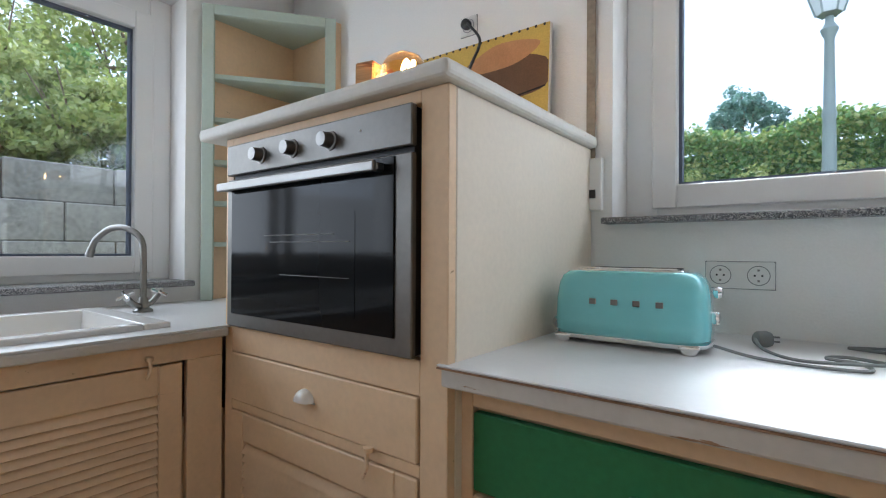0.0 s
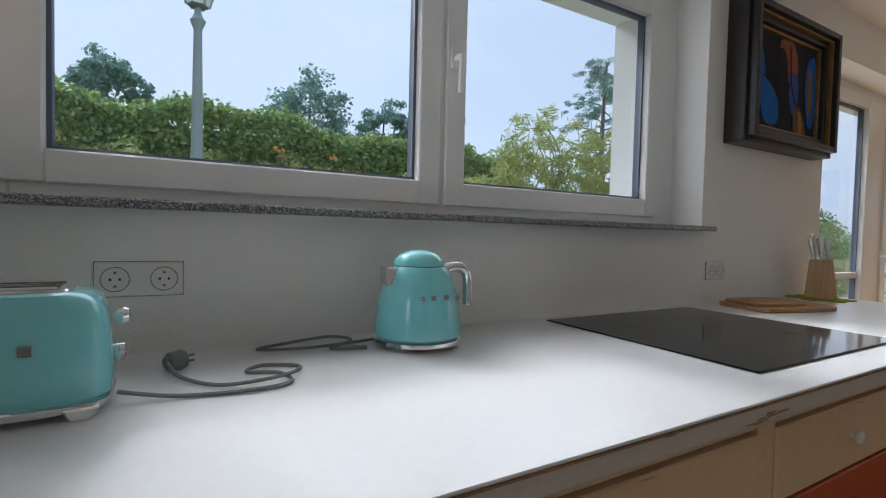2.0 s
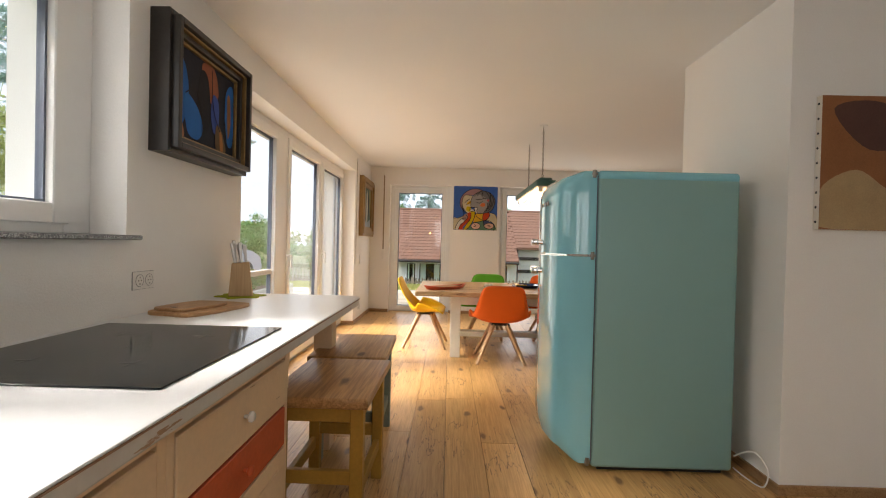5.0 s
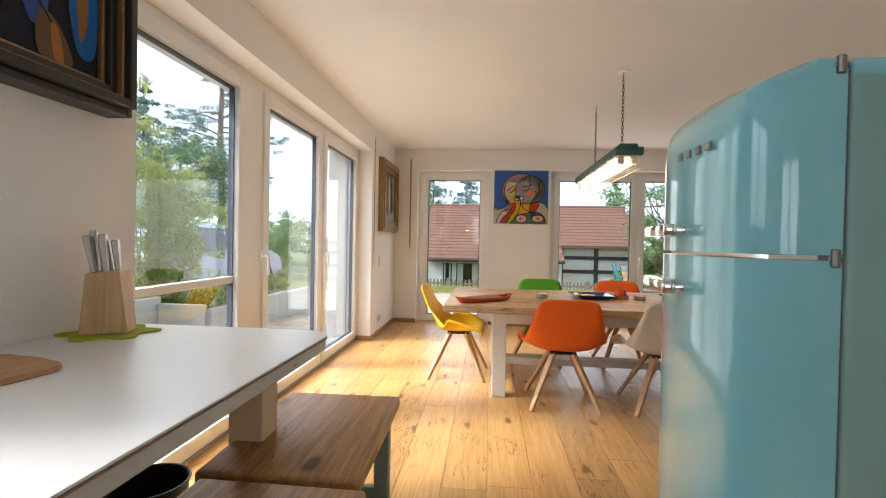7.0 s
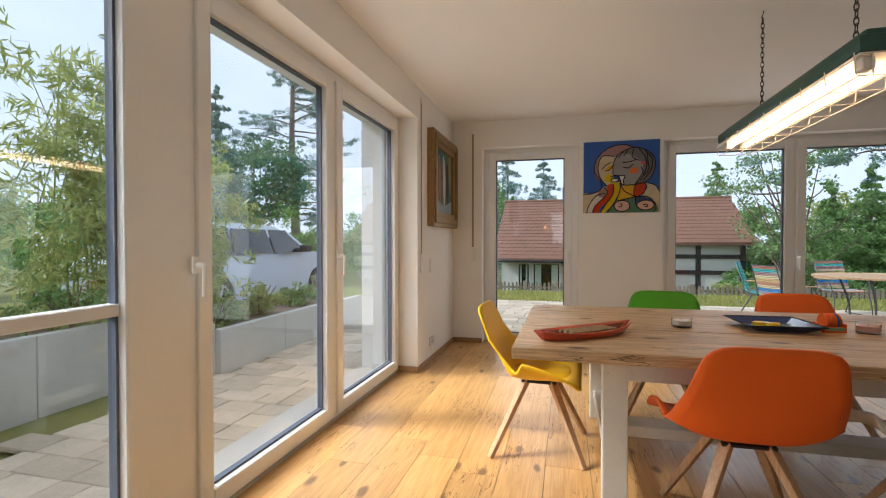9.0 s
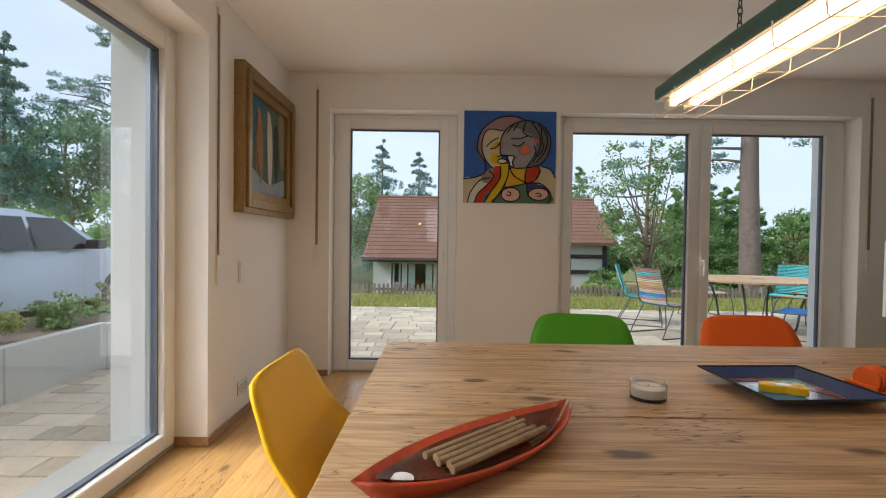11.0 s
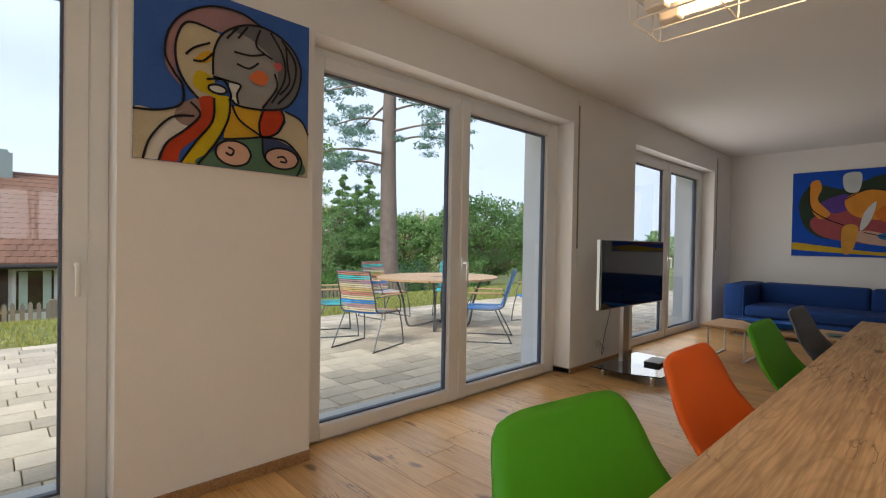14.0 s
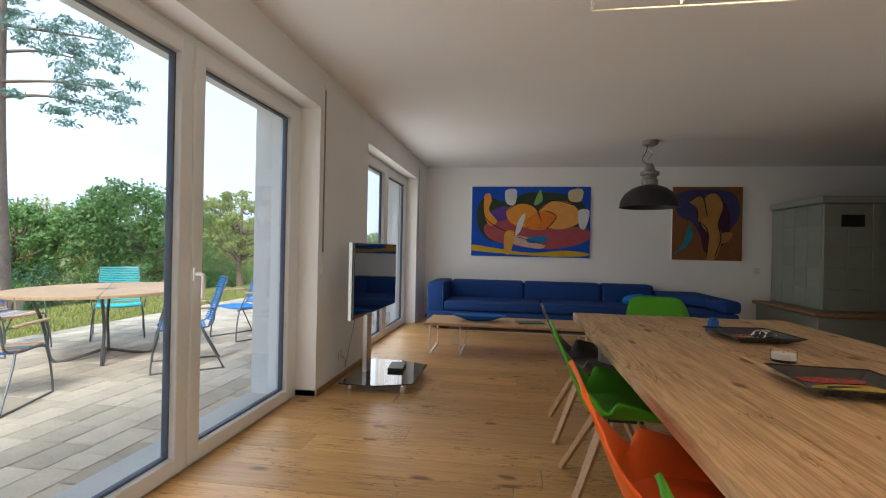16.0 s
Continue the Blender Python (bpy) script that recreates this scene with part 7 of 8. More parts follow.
def quads(name, centres, normals, ups, w, h, material):
    """One mesh of many small leaves: diamonds of width w and height h about the centres."""
    s = np.cross(normals, ups)
    s /= np.linalg.norm(s, axis=1, keepdims=True) + 1e-9
    u = np.cross(s, normals)
    u /= np.linalg.norm(u, axis=1, keepdims=True) + 1e-9
    w, h = np.asarray(w).reshape(-1, 1) / 2, np.asarray(h).reshape(-1, 1) / 2
    v = np.stack([centres - u * h, centres + s * w, centres + u * h, centres - s * w], axis=1).reshape(-1, 3)
    n = len(centres)
    data = bpy.data.meshes.new(name)
    data.vertices.add(4 * n)
    data.vertices.foreach_set("co", v.ravel())
    data.loops.add(4 * n)
    data.loops.foreach_set("vertex_index", np.arange(4 * n, dtype=np.int32))
    data.polygons.add(n)
    data.polygons.foreach_set("loop_start", np.arange(0, 4 * n, 4, dtype=np.int32))
    data.polygons.foreach_set("loop_total", np.full(n, 4, dtype=np.int32))
    data.update()
    data.validate()
    data.materials.append(material)
    return data


def scatter(rng, clumps, per, size, flat=0.7):
    """Leaf places and turns round clump centres (x, y, z, radius)."""
    c = np.repeat(clumps[:, :3], per, axis=0)
    r = np.repeat(clumps[:, 3:], per, axis=0)
    d = rng.normal(size=c.shape)
    d /= np.linalg.norm(d, axis=1, keepdims=True)
    d[:, 2] *= flat
    p = c + d * r * rng.uniform(0.35, 1.0, (len(c), 1))
    nrm = d * 0.6 + rng.normal(size=c.shape) * 0.7 + np.array([0, 0, 0.5])
    up = rng.normal(size=c.shape)
    k = rng.uniform(0.6, 1.3, len(c))
    return p, nrm, up, size * k


def broad_tree(x, y, h, r, seed, leaf="leaf", size=0.16, clumps=70, per=60, trunk=0.12, bare=0.25, label="green leafy tree with an uneven round crown", base=None, open_crown=False):
    rng = np.random.default_rng(seed)
    z = ground_height(x, y) if base is None else base
    t = thing("tree", label, "tree", "garden trees", pose(x, y, z - 0.05))
    g = G()
    g.tube(spline([(0, 0, 0), (0.04 * r, 0.02 * r, h * 0.3), (-0.03 * r, 0.05 * r, h * 0.6), (0.0, 0.0, h * 0.9)], 4), trunk, 8, trunk * 0.2)
    part("trunk", g, M["bark"], t, "grey-brown trunk", smooth=True)
    cl = []
    for i in range(clumps):
        d = rng.normal(size=3)
        d /= np.linalg.norm(d)
        k = rng.uniform(0.45, 1.0) ** 0.6
        wob = 0.8 + 0.35 * noise.noise(Vector((d[0] * 2.2 + seed, d[1] * 2.2, d[2] * 2.2)))
        cz = h * (bare + (1 - bare) * 0.5) + d[2] * k * wob * h * (1 - bare) * 0.5
        cl.append((d[0] * k * wob * r, d[1] * k * wob * r, cz, r * rng.uniform(0.13, 0.26) * (0.75 if open_crown else 1.0)))
    cl = np.array(cl)
    for i in range(0, clumps, 5 if not open_crown else 2):
        e = Vector(cl[i, :3])
        s = Vector((0, 0, h * (0.25 + 0.5 * rng.random())))
        if s.z > e.z:
            s.z = max(0.15 * h, e.z - 0.15 * h)
        m = (s + e) / 2 + Vector((0, 0, -0.04 * h))
        part("limb", G().tube(spline([s, m, e], 3), trunk * 0.35, 5, trunk * 0.08), M["bark"], t, smooth=True)
    p, n, u, k = scatter(rng, cl, int(per * 1.9), size * 0.72)
    cr = new("crown", quads("crown", p, n, u, k * 0.7, k, M[leaf]))
    cr.parent = t
    cr["kind"] = "stuff"
    return t


def conifer(x, y, h, r, seed, leaf="leafdark", label="dark conifer with drooping tiers of needles", base=None, tiers=None, trunk=0.12, size=0.22):
    rng = np.random.default_rng(seed)
    z = ground_height(x, y) if base is None else base
    t = thing("conifer", label, "tree", "conifers", pose(x, y, z - 0.05))
    part("trunk", G().tube([(0, 0, 0), (0.02, 0.02, h * 0.5), (0, 0, h)], trunk, 7, 0.015), M["bark"], t, smooth=True)
    cl = []
    tiers = tiers or int(h * 2.6)
    for i in range(tiers):
        f = (i + 0.5) / tiers
        zz0 = h * (0.08 + 0.9 * f)
        rr = r * (1 - f) ** 0.8 + 0.08
        nb = max(4, int(9 * (1 - f)) + 3)
        a0 = rng.uniform(0, 6.28)
        for b in range(nb):
            a = a0 + b * math.tau / nb + rng.uniform(-0.25, 0.25)
            ln = rr * rng.uniform(0.6, 1.15)
            zz = zz0 + rng.uniform(-0.75, 0.75) * h / tiers
            for k in (0.3, 0.6, 0.9):
                cl.append((math.cos(a) * ln * k, math.sin(a) * ln * k, zz - 0.16 * ln * k + 0.1, (0.10 + 0.16 * rr) * (1.1 - 0.5 * k)))
    cl = np.array(cl)
    per = max(12, int(20000 / len(cl)))
    p, n, u, k = scatter(rng, cl, min(per, 80), size * 0.62, 0.95)
    cr = new("crown", quads("crown", p, n, u, k * 0.35, k, M[leaf]))
    cr.parent = t
    cr["kind"] = "stuff"
    return t


def pine(x, y, h, r0, seed, first, label):
    """A tall pine with a bare trunk and flat cloudy sprays of needles."""
    rng = np.random.default_rng(seed)
    t = thing("pine_tree", label, "tree", "conifers", pose(x, y, ground_height(x, y) - 0.05))
    line = spline([(0, 0, 0), (0.10, 0.08, h * 0.3), (-0.05, 0.16, h * 0.6), (0.1, 0.1, h)], 6)
    part("trunk", G().tube(line, r0, 14, r0 * 0.3), M["pinebark"], t, "straight reddish-grey trunk", smooth=True)
    cl = []
    n = 34
    for i in range(n):
        z0 = first + (h - first) * (i / n) ** 0.9
        a = rng.uniform(0, 6.28)
        ln = rng.uniform(1.6, 3.4) * (1.0 if z0 < h * 0.8 else 0.6)
        d = Vector((math.cos(a), math.sin(a), 0))
        s = Vector((0.05, 0.1, z0))
        e = s + d * ln + Vector((0, 0, rng.uniform(-0.7, 0.35)))
        m = (s + e) / 2 + Vector((0, 0, rng.uniform(0.0, 0.3)))
        part("limb", G().tube(spline([s, m, e], 4), 0.05, 6, 0.012), M["bark"], t, smooth=True)
        for k in range(12):
            f = rng.uniform(0.4, 1.1)
            q = s + (e - s) * f + Vector(rng.normal(size=3)) * 0.33
            cl.append((q.x, q.y, q.z + 0.08, rng.uniform(0.2, 0.45)))
    p, nn_, u, k = scatter(rng, np.array(cl), 85, 0.14, 0.4)
    cr = new("crown", quads("crown", p, nn_, u, k * 0.28, k, M["leafblue"]))
    cr.parent = t
    cr["kind"] = "stuff"
    return t


def shrub(x, y, h, r, seed, leaf, label, n=2600, size=0.09, base=None, sy=1.0):
    rng = np.random.default_rng(seed)
    z = ground_height(x, y) if base is None else base
    t = thing("shrub", label, "shrub", "shrubs", pose(x, y, z - 0.05))
    for i in range(5):
        a = rng.uniform(0, 6.28)
        part("stem", G().tube(spline([(0.03 * i, 0, 0), (math.cos(a) * r * 0.3, math.sin(a) * r * 0.3 * sy, h * 0.5), (math.cos(a) * r * 0.6, math.sin(a) * r * 0.6 * sy, h * 0.85)], 3), 0.018, 5, 0.006), M["bark"], t, smooth=True)
    cl = []
    for i in range(40):
        d = rng.normal(size=3)
        d /= np.linalg.norm(d)
        k = rng.uniform(0.3, 1.0)
        cl.append((d[0] * r * k, d[1] * r * k * sy, h * 0.52 + d[2] * h * 0.46 * k, min(r, h) * rng.uniform(0.16, 0.3)))
    p, nn_, u, k = scatter(rng, np.array(cl), int(n * 1.6) // 40, size * 0.78)
    cr = new("foliage", quads("foliage", p, nn_, u, k * 0.6, k, M[leaf]))
    cr.parent = t
    cr["kind"] = "stuff"
    return t


def bamboo(x, y, h, r, seed, stalks=26, label="tall arching bamboo clump with narrow yellow-green leaves"):
    rng = np.random.default_rng(seed)
    t = thing("bamboo", label, "bamboo", "bamboo clumps", pose(x, y, ground_height(x, y) - 0.05))
    cl = []
    for i in range(stalks):
        a, q = rng.uniform(0, 6.28), r * math.sqrt(rng.random())
        b = Vector((math.cos(a) * q, math.sin(a) * q * 0.6, 0))
        hh = h * rng.uniform(0.7, 1.08)
        lean = Vector((rng.normal() * 0.22, rng.normal() * 0.18, 0)) * hh * 0.5
        pts = spline([b, b + lean * 0.2 + Vector((0, 0, hh * 0.5)), b + lean + Vector((0, 0, hh))], 4)
        part("stalk", G().tube(pts, 0.012, 5, 0.004), M["leafyellow"], t)
        for k in range(15):
            f = rng.uniform(0.15, 1.0)
            pp = pts[min(len(pts) - 1, int(f * len(pts)))]
            cl.append((pp.x + rng.normal() * 0.16, pp.y + rng.normal() * 0.16, pp.z + rng.normal() * 0.1, 0.15))
    p, nn_, u, k = scatter(rng, np.array(cl), 24, 0.15)
    cr = new("foliage", quads("foliage", p, nn_, u, k * 0.16, k, M["leafyellow"]))
    cr.parent = t
    cr["kind"] = "stuff"
    return t

# garden to the east
pine(19.0, -8.95, 15.0, 0.33, 3, 4.6, "tall pine with reddish trunk and cloudy needle sprays")
broad_tree(22.5, -17.6, 5.6, 3.6, 21, size=0.22, clumps=110, per=70, label="dense green maple-like tree at the lawn's edge")
broad_tree(17.5, -16.5, 4.2, 2.0, 22, size=0.16, clumps=60, per=50, label="light green young tree with open crown", leaf="leafyellow", open_crown=True)
broad_tree(21.0, -6.7, 7.0, 2.6, 23, size=0.15, clumps=80, per=34, label="thin-leaved tree with bare branches showing", open_crown=True, bare=0.2)
for i, (x, y, h, r) in enumerate(((28, -7.5, 5.0, 2.2), (30, -12, 5.8, 2.6), (27.5, -16.5, 5.2, 2.4), (30, -20, 5.6, 2.8), (32, -25, 6.2, 3.0), (29, -33, 6.0, 3.2), (36, -3.5, 6.4, 2.6), (25, -20.5, 4.0, 2.0))):
    broad_tree(x, y, h, r, 300 + i, ("leaf", "leafyellow")[i % 2], size=0.22, clumps=70, per=55, label="mixed green garden tree in the distance", bare=0.1)
broad_tree(26.0, -22.0, 4.6, 3.0, 24, size=0.2, label="broad green tree in the distance")
broad_tree(24.0, -26.5, 4.4, 3.2, 25, size=0.2, leaf="leafyellow", label="yellow-green tree in the distance")
broad_tree(31.0, 5.5, 6.4, 3.0, 26, size=0.22, label="round green tree behind the neighbour's house")
broad_tree(29.5, 1.2, 5.2, 2.2, 27, size=0.2, label="round green tree above the neighbour's roof")
for i, (x, y, h, r) in enumerate(((26, -11.4, 6.0, 1.6), (27, -12.9, 5.6, 1.5), (25.5, -9.8, 5.2, 1.5), (28.5, -14.6, 6.6, 1.8), (33.0, 4.0, 8.6, 2.7), (32.5, 1.8, 8.0, 2.3), (36, 8.5, 9.0, 2.6), (27.0, -30.0, 6.4, 1.8), (24.5, -12.6, 4.6, 1.3), (34, -8.0, 7.5, 1.8))):
    conifer(x, y, h, r * (1.0 if i in (4, 5, 6) else 1.25), 40 + i, "leafblue" if i in (4, 5, 6) else "leaf")
for i, (x, y, h, r, lf) in enumerate(((20.5, -5.0, 1.7, 0.9, "leaf"), (20.8, -8.2, 1.9, 1.1, "leaf"), (20.2, -10.2, 1.6, 1.0, "leaf"), (21.5, -12.0, 2.2, 1.3, "leafdark"), (19.4, -4.4, 1.1, 0.6, "leafyellow"), (20.5, -14.0, 2.0, 1.4, "leaf"),
                                    (20.0, 4.6, 2.4, 1.0, "leaf"), (21.4, 5.8, 3.4, 1.3, "leaf"), (20.8, 2.4, 1.0, 0.7, "leaf"), (22.5, -15.0, 2.0, 1.5, "leafyellow"), (21, -20, 2.2, 1.7, "leaf"), (20, -23, 2.0, 1.6, "leafyellow"))):
    shrub(x, y, h, r, 60 + i, lf, {"leaf": "rounded green garden shrub", "leafdark": "dark evergreen garden shrub", "leafyellow": "yellow-green feathery garden shrub"}[lf], size=0.12)

# far woods close the horizon
rng = np.random.default_rng(9)
cl = []
for i in range(520):
    a = rng.uniform(-2.6, 2.75)
    d = rng.uniform(48, 75)
    x, y = 6 + math.cos(a) * d, math.sin(a) * d
    cl.append((x, y, ground_height(x, y) + rng.uniform(0.0, 5.6) * (0.75 + 0.4 * noise.noise(Vector((a * 5, 0, 0)))), rng.uniform(1.2, 2.6)))
p, nn_, u, k = scatter(rng, np.array(cl), 150, 0.55)
tagged(new("far_woods", quads("far_woods", p, nn_, u, k * 0.8, k, M["leaf"])), "distant mixed woods beyond the gardens", "woods", kind="stuff")

# lawn blades on the strip that shows
rng = np.random.default_rng(4)
n = 26000
gx, gy = rng.uniform(13.55, 18.6, n), rng.uniform(-13, 5.5, n)
gz = np.array([ground_height(a, b) for a, b in zip(gx, gy)])
c = np.stack([gx, gy, gz + 0.03], axis=1)
nr = rng.normal(size=(n, 3))
nr[:, 2] *= 0.15
up = np.tile(np.array([[0.0, 0.0, 1.0]]), (n, 1)) + rng.normal(size=(n, 3)) * 0.25
tagged(new("grass", quads("grass", c, nr, up, np.full(n, 0.03), rng.uniform(0.06, 0.12, n), M["grass"])), "short yellowish lawn grass beyond the terrace", "grass", kind="stuff")

# picket fence
fn = thing("picket_fence", "low weathered wooden picket fence behind the lawn", "fence", at=pose(18.4, 0, 0))
pk = G().prism([(-0.035, 0), (0.035, 0), (0.035, 0.58), (0.0, 0.63), (-0.035, 0.58)], -0.01, 0.01, "x")
pk_data = finish("picket", pk, M["fence"])
y = -9.0
random.seed(3)
while y < 6.5:
    o = new("picket", pk_data)
    o.parent = fn
    o.matrix_basis = pose(-0.03, y, ground_height(18.4, y) + random.uniform(-0.015, 0.02), random.uniform(-2, 2), 0, 0)
    y += 0.125
for z in (0.18, 0.46):
    zz = ground_height(18.4, 0)
    part("rail", G().box(-0.015, 0.02, -9.1, 6.5, zz + z - 0.03, zz + z + 0.03), M["fence"], fn)
for y in (-8.9, -6.0, -3.1, -0.2, 1.75, 4.2):
    zz = ground_height(18.4, y)
    part("post", G().box(-0.06, 0.06, y - 0.06, y + 0.06, zz - 0.1, zz + 0.66), M["fence"], fn, "square fence post", bevel=0.005)

# neighbour's house
ho = thing("neighbour_house", "white half-timbered house with a red tiled roof", "house")
HZ = -1.75
part("wall", G().prism([(22.7, HZ), (31.0, HZ), (31.0, 0.55), (26.5, 3.05), (22.7, 0.62)], -2.86, 3.05, "y"), M["facade"], ho, "white rendered wall")
part("wall", G().prism([(23.6, HZ), (31.0, HZ), (31.0, 0.55), (26.5, 3.05), (23.6, 1.2)], -6.1, -2.861, "y"), M["facade"], ho, "white rendered wall with dark timber")

def roof_side(y0, y1, x_eave, z_eave):
    """Rows of overlapping tiles up one slope."""
    ridge, top = 26.0 + 0.5, 3.12
    n = int((ridge - x_eave) / 0.24)
    sl = (top - z_eave) / (ridge - x_eave)
    g = G()
    for i in range(n):
        a, b = x_eave + i * (ridge - x_eave) / n, x_eave + (i + 1) * (ridge - x_eave) / n + 0.03
        za, zb = z_eave + (a - x_eave) * sl, z_eave + (b - x_eave) * sl
        y = y0 + 0.11 * (i % 2)
        while y < y1:
            w = min(0.215, y1 - y)
            g.bm.faces.new([g.bm.verts.new(p) for p in ((a, y, za + 0.05), (a, y + w, za + 0.03), (b, y + w, zb + 0.015), (b, y, zb + 0.03))])
            g.bm.faces.new([g.bm.verts.new(p) for p in ((a, y, za + 0.05), (a, y + w, za + 0.03), (a, y + w, za - 0.01), (a, y, za - 0.01))])
            y += 0.22
    return g
rf = part("roof", G().prism([(22.05, 0.50), (26.5, 3.10), (31.4, 0.45), (31.4, 0.37), (26.5, 3.0), (22.05, 0.42)], -2.88, 3.35, "y").prism([(23.15, 1.14), (26.5, 3.10), (31.4, 0.45), (31.4, 0.37), (26.5, 3.0), (23.15, 1.06)], -6.45, -2.881, "y"), M["rooftile"], ho, "red clay tiled roof")
tl = part("tiles", roof_side(-2.88, 3.35, 22.05, 0.50), M["rooftile"], rf)
tl["kind"] = "stuff"
tl = part("tiles", roof_side(-6.45, -2.89, 23.15, 1.14), M["rooftile"], rf)
tl["kind"] = "stuff"
part("ridge_cap", G().tube([(26.5, -6.5, 3.12), (26.5, 3.4, 3.12)], 0.09, 8), M["rooftile"], rf)
part("chimney", G().box(26.2, 26.75, 0.18, 0.66, 2.6, 3.75).box(26.3, 26.65, 0.28, 0.56, 3.75, 3.85), M["lamppost"], rf, "grey sheet-clad chimney")
part("gutter", G().tube([(22.0, -2.88, 0.44), (22.0, 3.35, 0.44)], 0.06, 8), M["timber"], ho, "dark gutter")
part("downpipe", G().tube([(22.02, 0.62, 0.42), (22.6, 0.55, 0.2), (22.62, 0.55, HZ)], 0.04, 8), M["timber"], ho)
for y0, y1, z0, z1 in ((1.95, 2.35, -0.75, 0.3), (0.75, 1.75, -0.75, 0.3), (-0.55, 0.2, -0.75, 0.3), (-2.4, -1.4, -0.75, 0.3)):
    wdw = part("window", G().box(22.66, 22.705, y0 - 0.07, y1 + 0.07, z0 - 0.07, z1 + 0.07), M["pvc"], ho, "white framed window")
    part("pane", G().box(22.645, 22.662, y0, y1, z0, z1), M["blackglass"], wdw, "dark reflecting pane")
    part("curtain", G().box(22.638, 22.6445, y0 + 0.05, y0 + 0.3 * (y1 - y0), z0 + 0.02, z1 - 0.02).box(22.638, 22.6445, y1 - 0.3 * (y1 - y0), y1 - 0.05, z0 + 0.02, z1 - 0.02), M["sage"], wdw, "pale green curtain")
part("timber_post", G().box(22.64, 22.70, 0.35, 0.55, HZ, 0.45), M["timber"], ho)
for y in (-2.95, -4.5, -6.05):
    part("timber_post", G().box(23.54, 23.60, y - 0.09, y + 0.09, HZ, 1.2), M["timber"], ho)
for z in (0.0, 0.62, 1.12):
    part("timber_beam", G().box(23.535, 23.60, -6.12, -2.87, z - 0.08, z + 0.08), M["timber"], ho)

# terrace furniture
def lamella_chair(at, colours, label):
    c = thing("garden_chair", label, "chair", "garden chairs", at)
    for s in (-1, 1):
        x = s * 0.27
        g = G().tube(spline([(x * 0.86, -0.36, 0.93), (x * 0.92, -0.27, 0.62), (x * 0.95, -0.20, 0.44), (x * 0.95, 0.22, 0.42), (x * 0.95, 0.25, 0.40)], 4), 0.009, 7)
        g.tube(spline([(x, 0.24, 0.41), (x * 1.05, 0.28, 0.25), (x * 1.1, 0.30, 0.012), (x * 1.1, 0.24, 0.01), (x * 1.1, -0.30, 0.01), (x * 1.1, -0.34, 0.03), (x * 1.05, -0.20, 0.30), (x, -0.14, 0.43)], 4), 0.009, 7)
        part("side_frame", g, M["galv"], c, "bent galvanised tube frame", smooth=True)
        part("armrest", G().box(x * 1.14 - 0.02, x * 1.14 + 0.02, -0.22, 0.20, 0.63, 0.65), M["beech"], c, "wooden armrest", bevel=0.006)
        part("arm_post", G().tube(spline([(x * 1.05, 0.24, 0.41), (x * 1.14, 0.20, 0.55), (x * 1.14, 0.14, 0.64)], 4), 0.008, 6).tube([(x * 0.93, -0.25, 0.62), (x * 1.14, -0.20, 0.64)], 0.008, 6), M["galv"], c, smooth=True)
    part("top_rail", G().tube([(0.235 * u, -0.36 - 0.04 * (1 - u * u), 0.93) for u in (-1, -0.5, 0, 0.5, 1)], 0.009, 7), M["galv"], c, smooth=True)
    for k in range(20):
        f = k / 19
        y, z, q = -0.205 - 0.15 * f, 0.46 + 0.46 * f, 0.25 - 0.015 * f
        g = G().tube([(q * u, y - 0.045 * (1 - u * u), z) for u in (-1, -0.5, 0, 0.5, 1)], 0.0085, 6)
        part("slat", g, M[colours[(k // 2) % len(colours)]], c, smooth=True)
    for k in range(18):
        y = 0.235 - k * 0.0245
        g = G().tube([(0.255 * u, y, 0.436 - 0.012 * (1 - u * u)) for u in (-1, -0.5, 0, 0.5, 1)], 0.009, 6)
        part("slat", g, M[colours[(k // 2 + 4) % len(colours)]], c, smooth=True)
    return c

M["turq"] = plain("turquoise_plastic", (0.09, 0.50, 0.52), 0.45, vary=0.02, bump=0.0)
M["gblue"] = plain("garden_blue_plastic", (0.015, 0.20, 0.58), 0.45, vary=0.02, bump=0.0)
M["s1"] = plain("striped_red", (0.50, 0.20, 0.15), 0.4, vary=0.02, bump=0.0)
M["s2"] = plain("striped_cream", (0.62, 0.52, 0.34), 0.4, vary=0.02, bump=0.0)
M["s3"] = plain("striped_mauve", (0.40, 0.22, 0.26), 0.4, vary=0.02, bump=0.0)
M["s4"] = plain("striped_gold", (0.50, 0.36, 0.14), 0.4, vary=0.02, bump=0.0)
stripes = ["s2", "s3", "gblue", "s2", "s1", "s4", "s2", "s3", "turq", "s1"]
GZ = -0.075
lamella_chair(pose(11.2, -2.68, GZ, 0, 0, 200), stripes, "multicoloured striped slat chair on the terrace")
lamella_chair(pose(12.92, -4.2, GZ, 0, 0, 97), stripes, "multicoloured striped slat chair behind the terrace table")
lamella_chair(pose(12.15, -2.72, GZ, 0, 0, 158), ["turq"], "turquoise slat chair on the terrace")
lamella_chair(pose(12.5, -5.35, GZ, 0, 0, 42), ["turq"], "turquoise slat chair behind the terrace table")
lamella_chair(pose(10.58, -4.12, GZ, 0, 0, -52), ["gblue"], "blue slat chair beside the terrace table")
lamella_chair(pose(10.9, -5.75, GZ, 0, 0, -25), ["gblue"], "blue slat chair at the terrace table end")
tt = thing("terrace_table", "round wooden garden table on grey steel legs", "table", at=pose(11.65, -4.25, GZ))
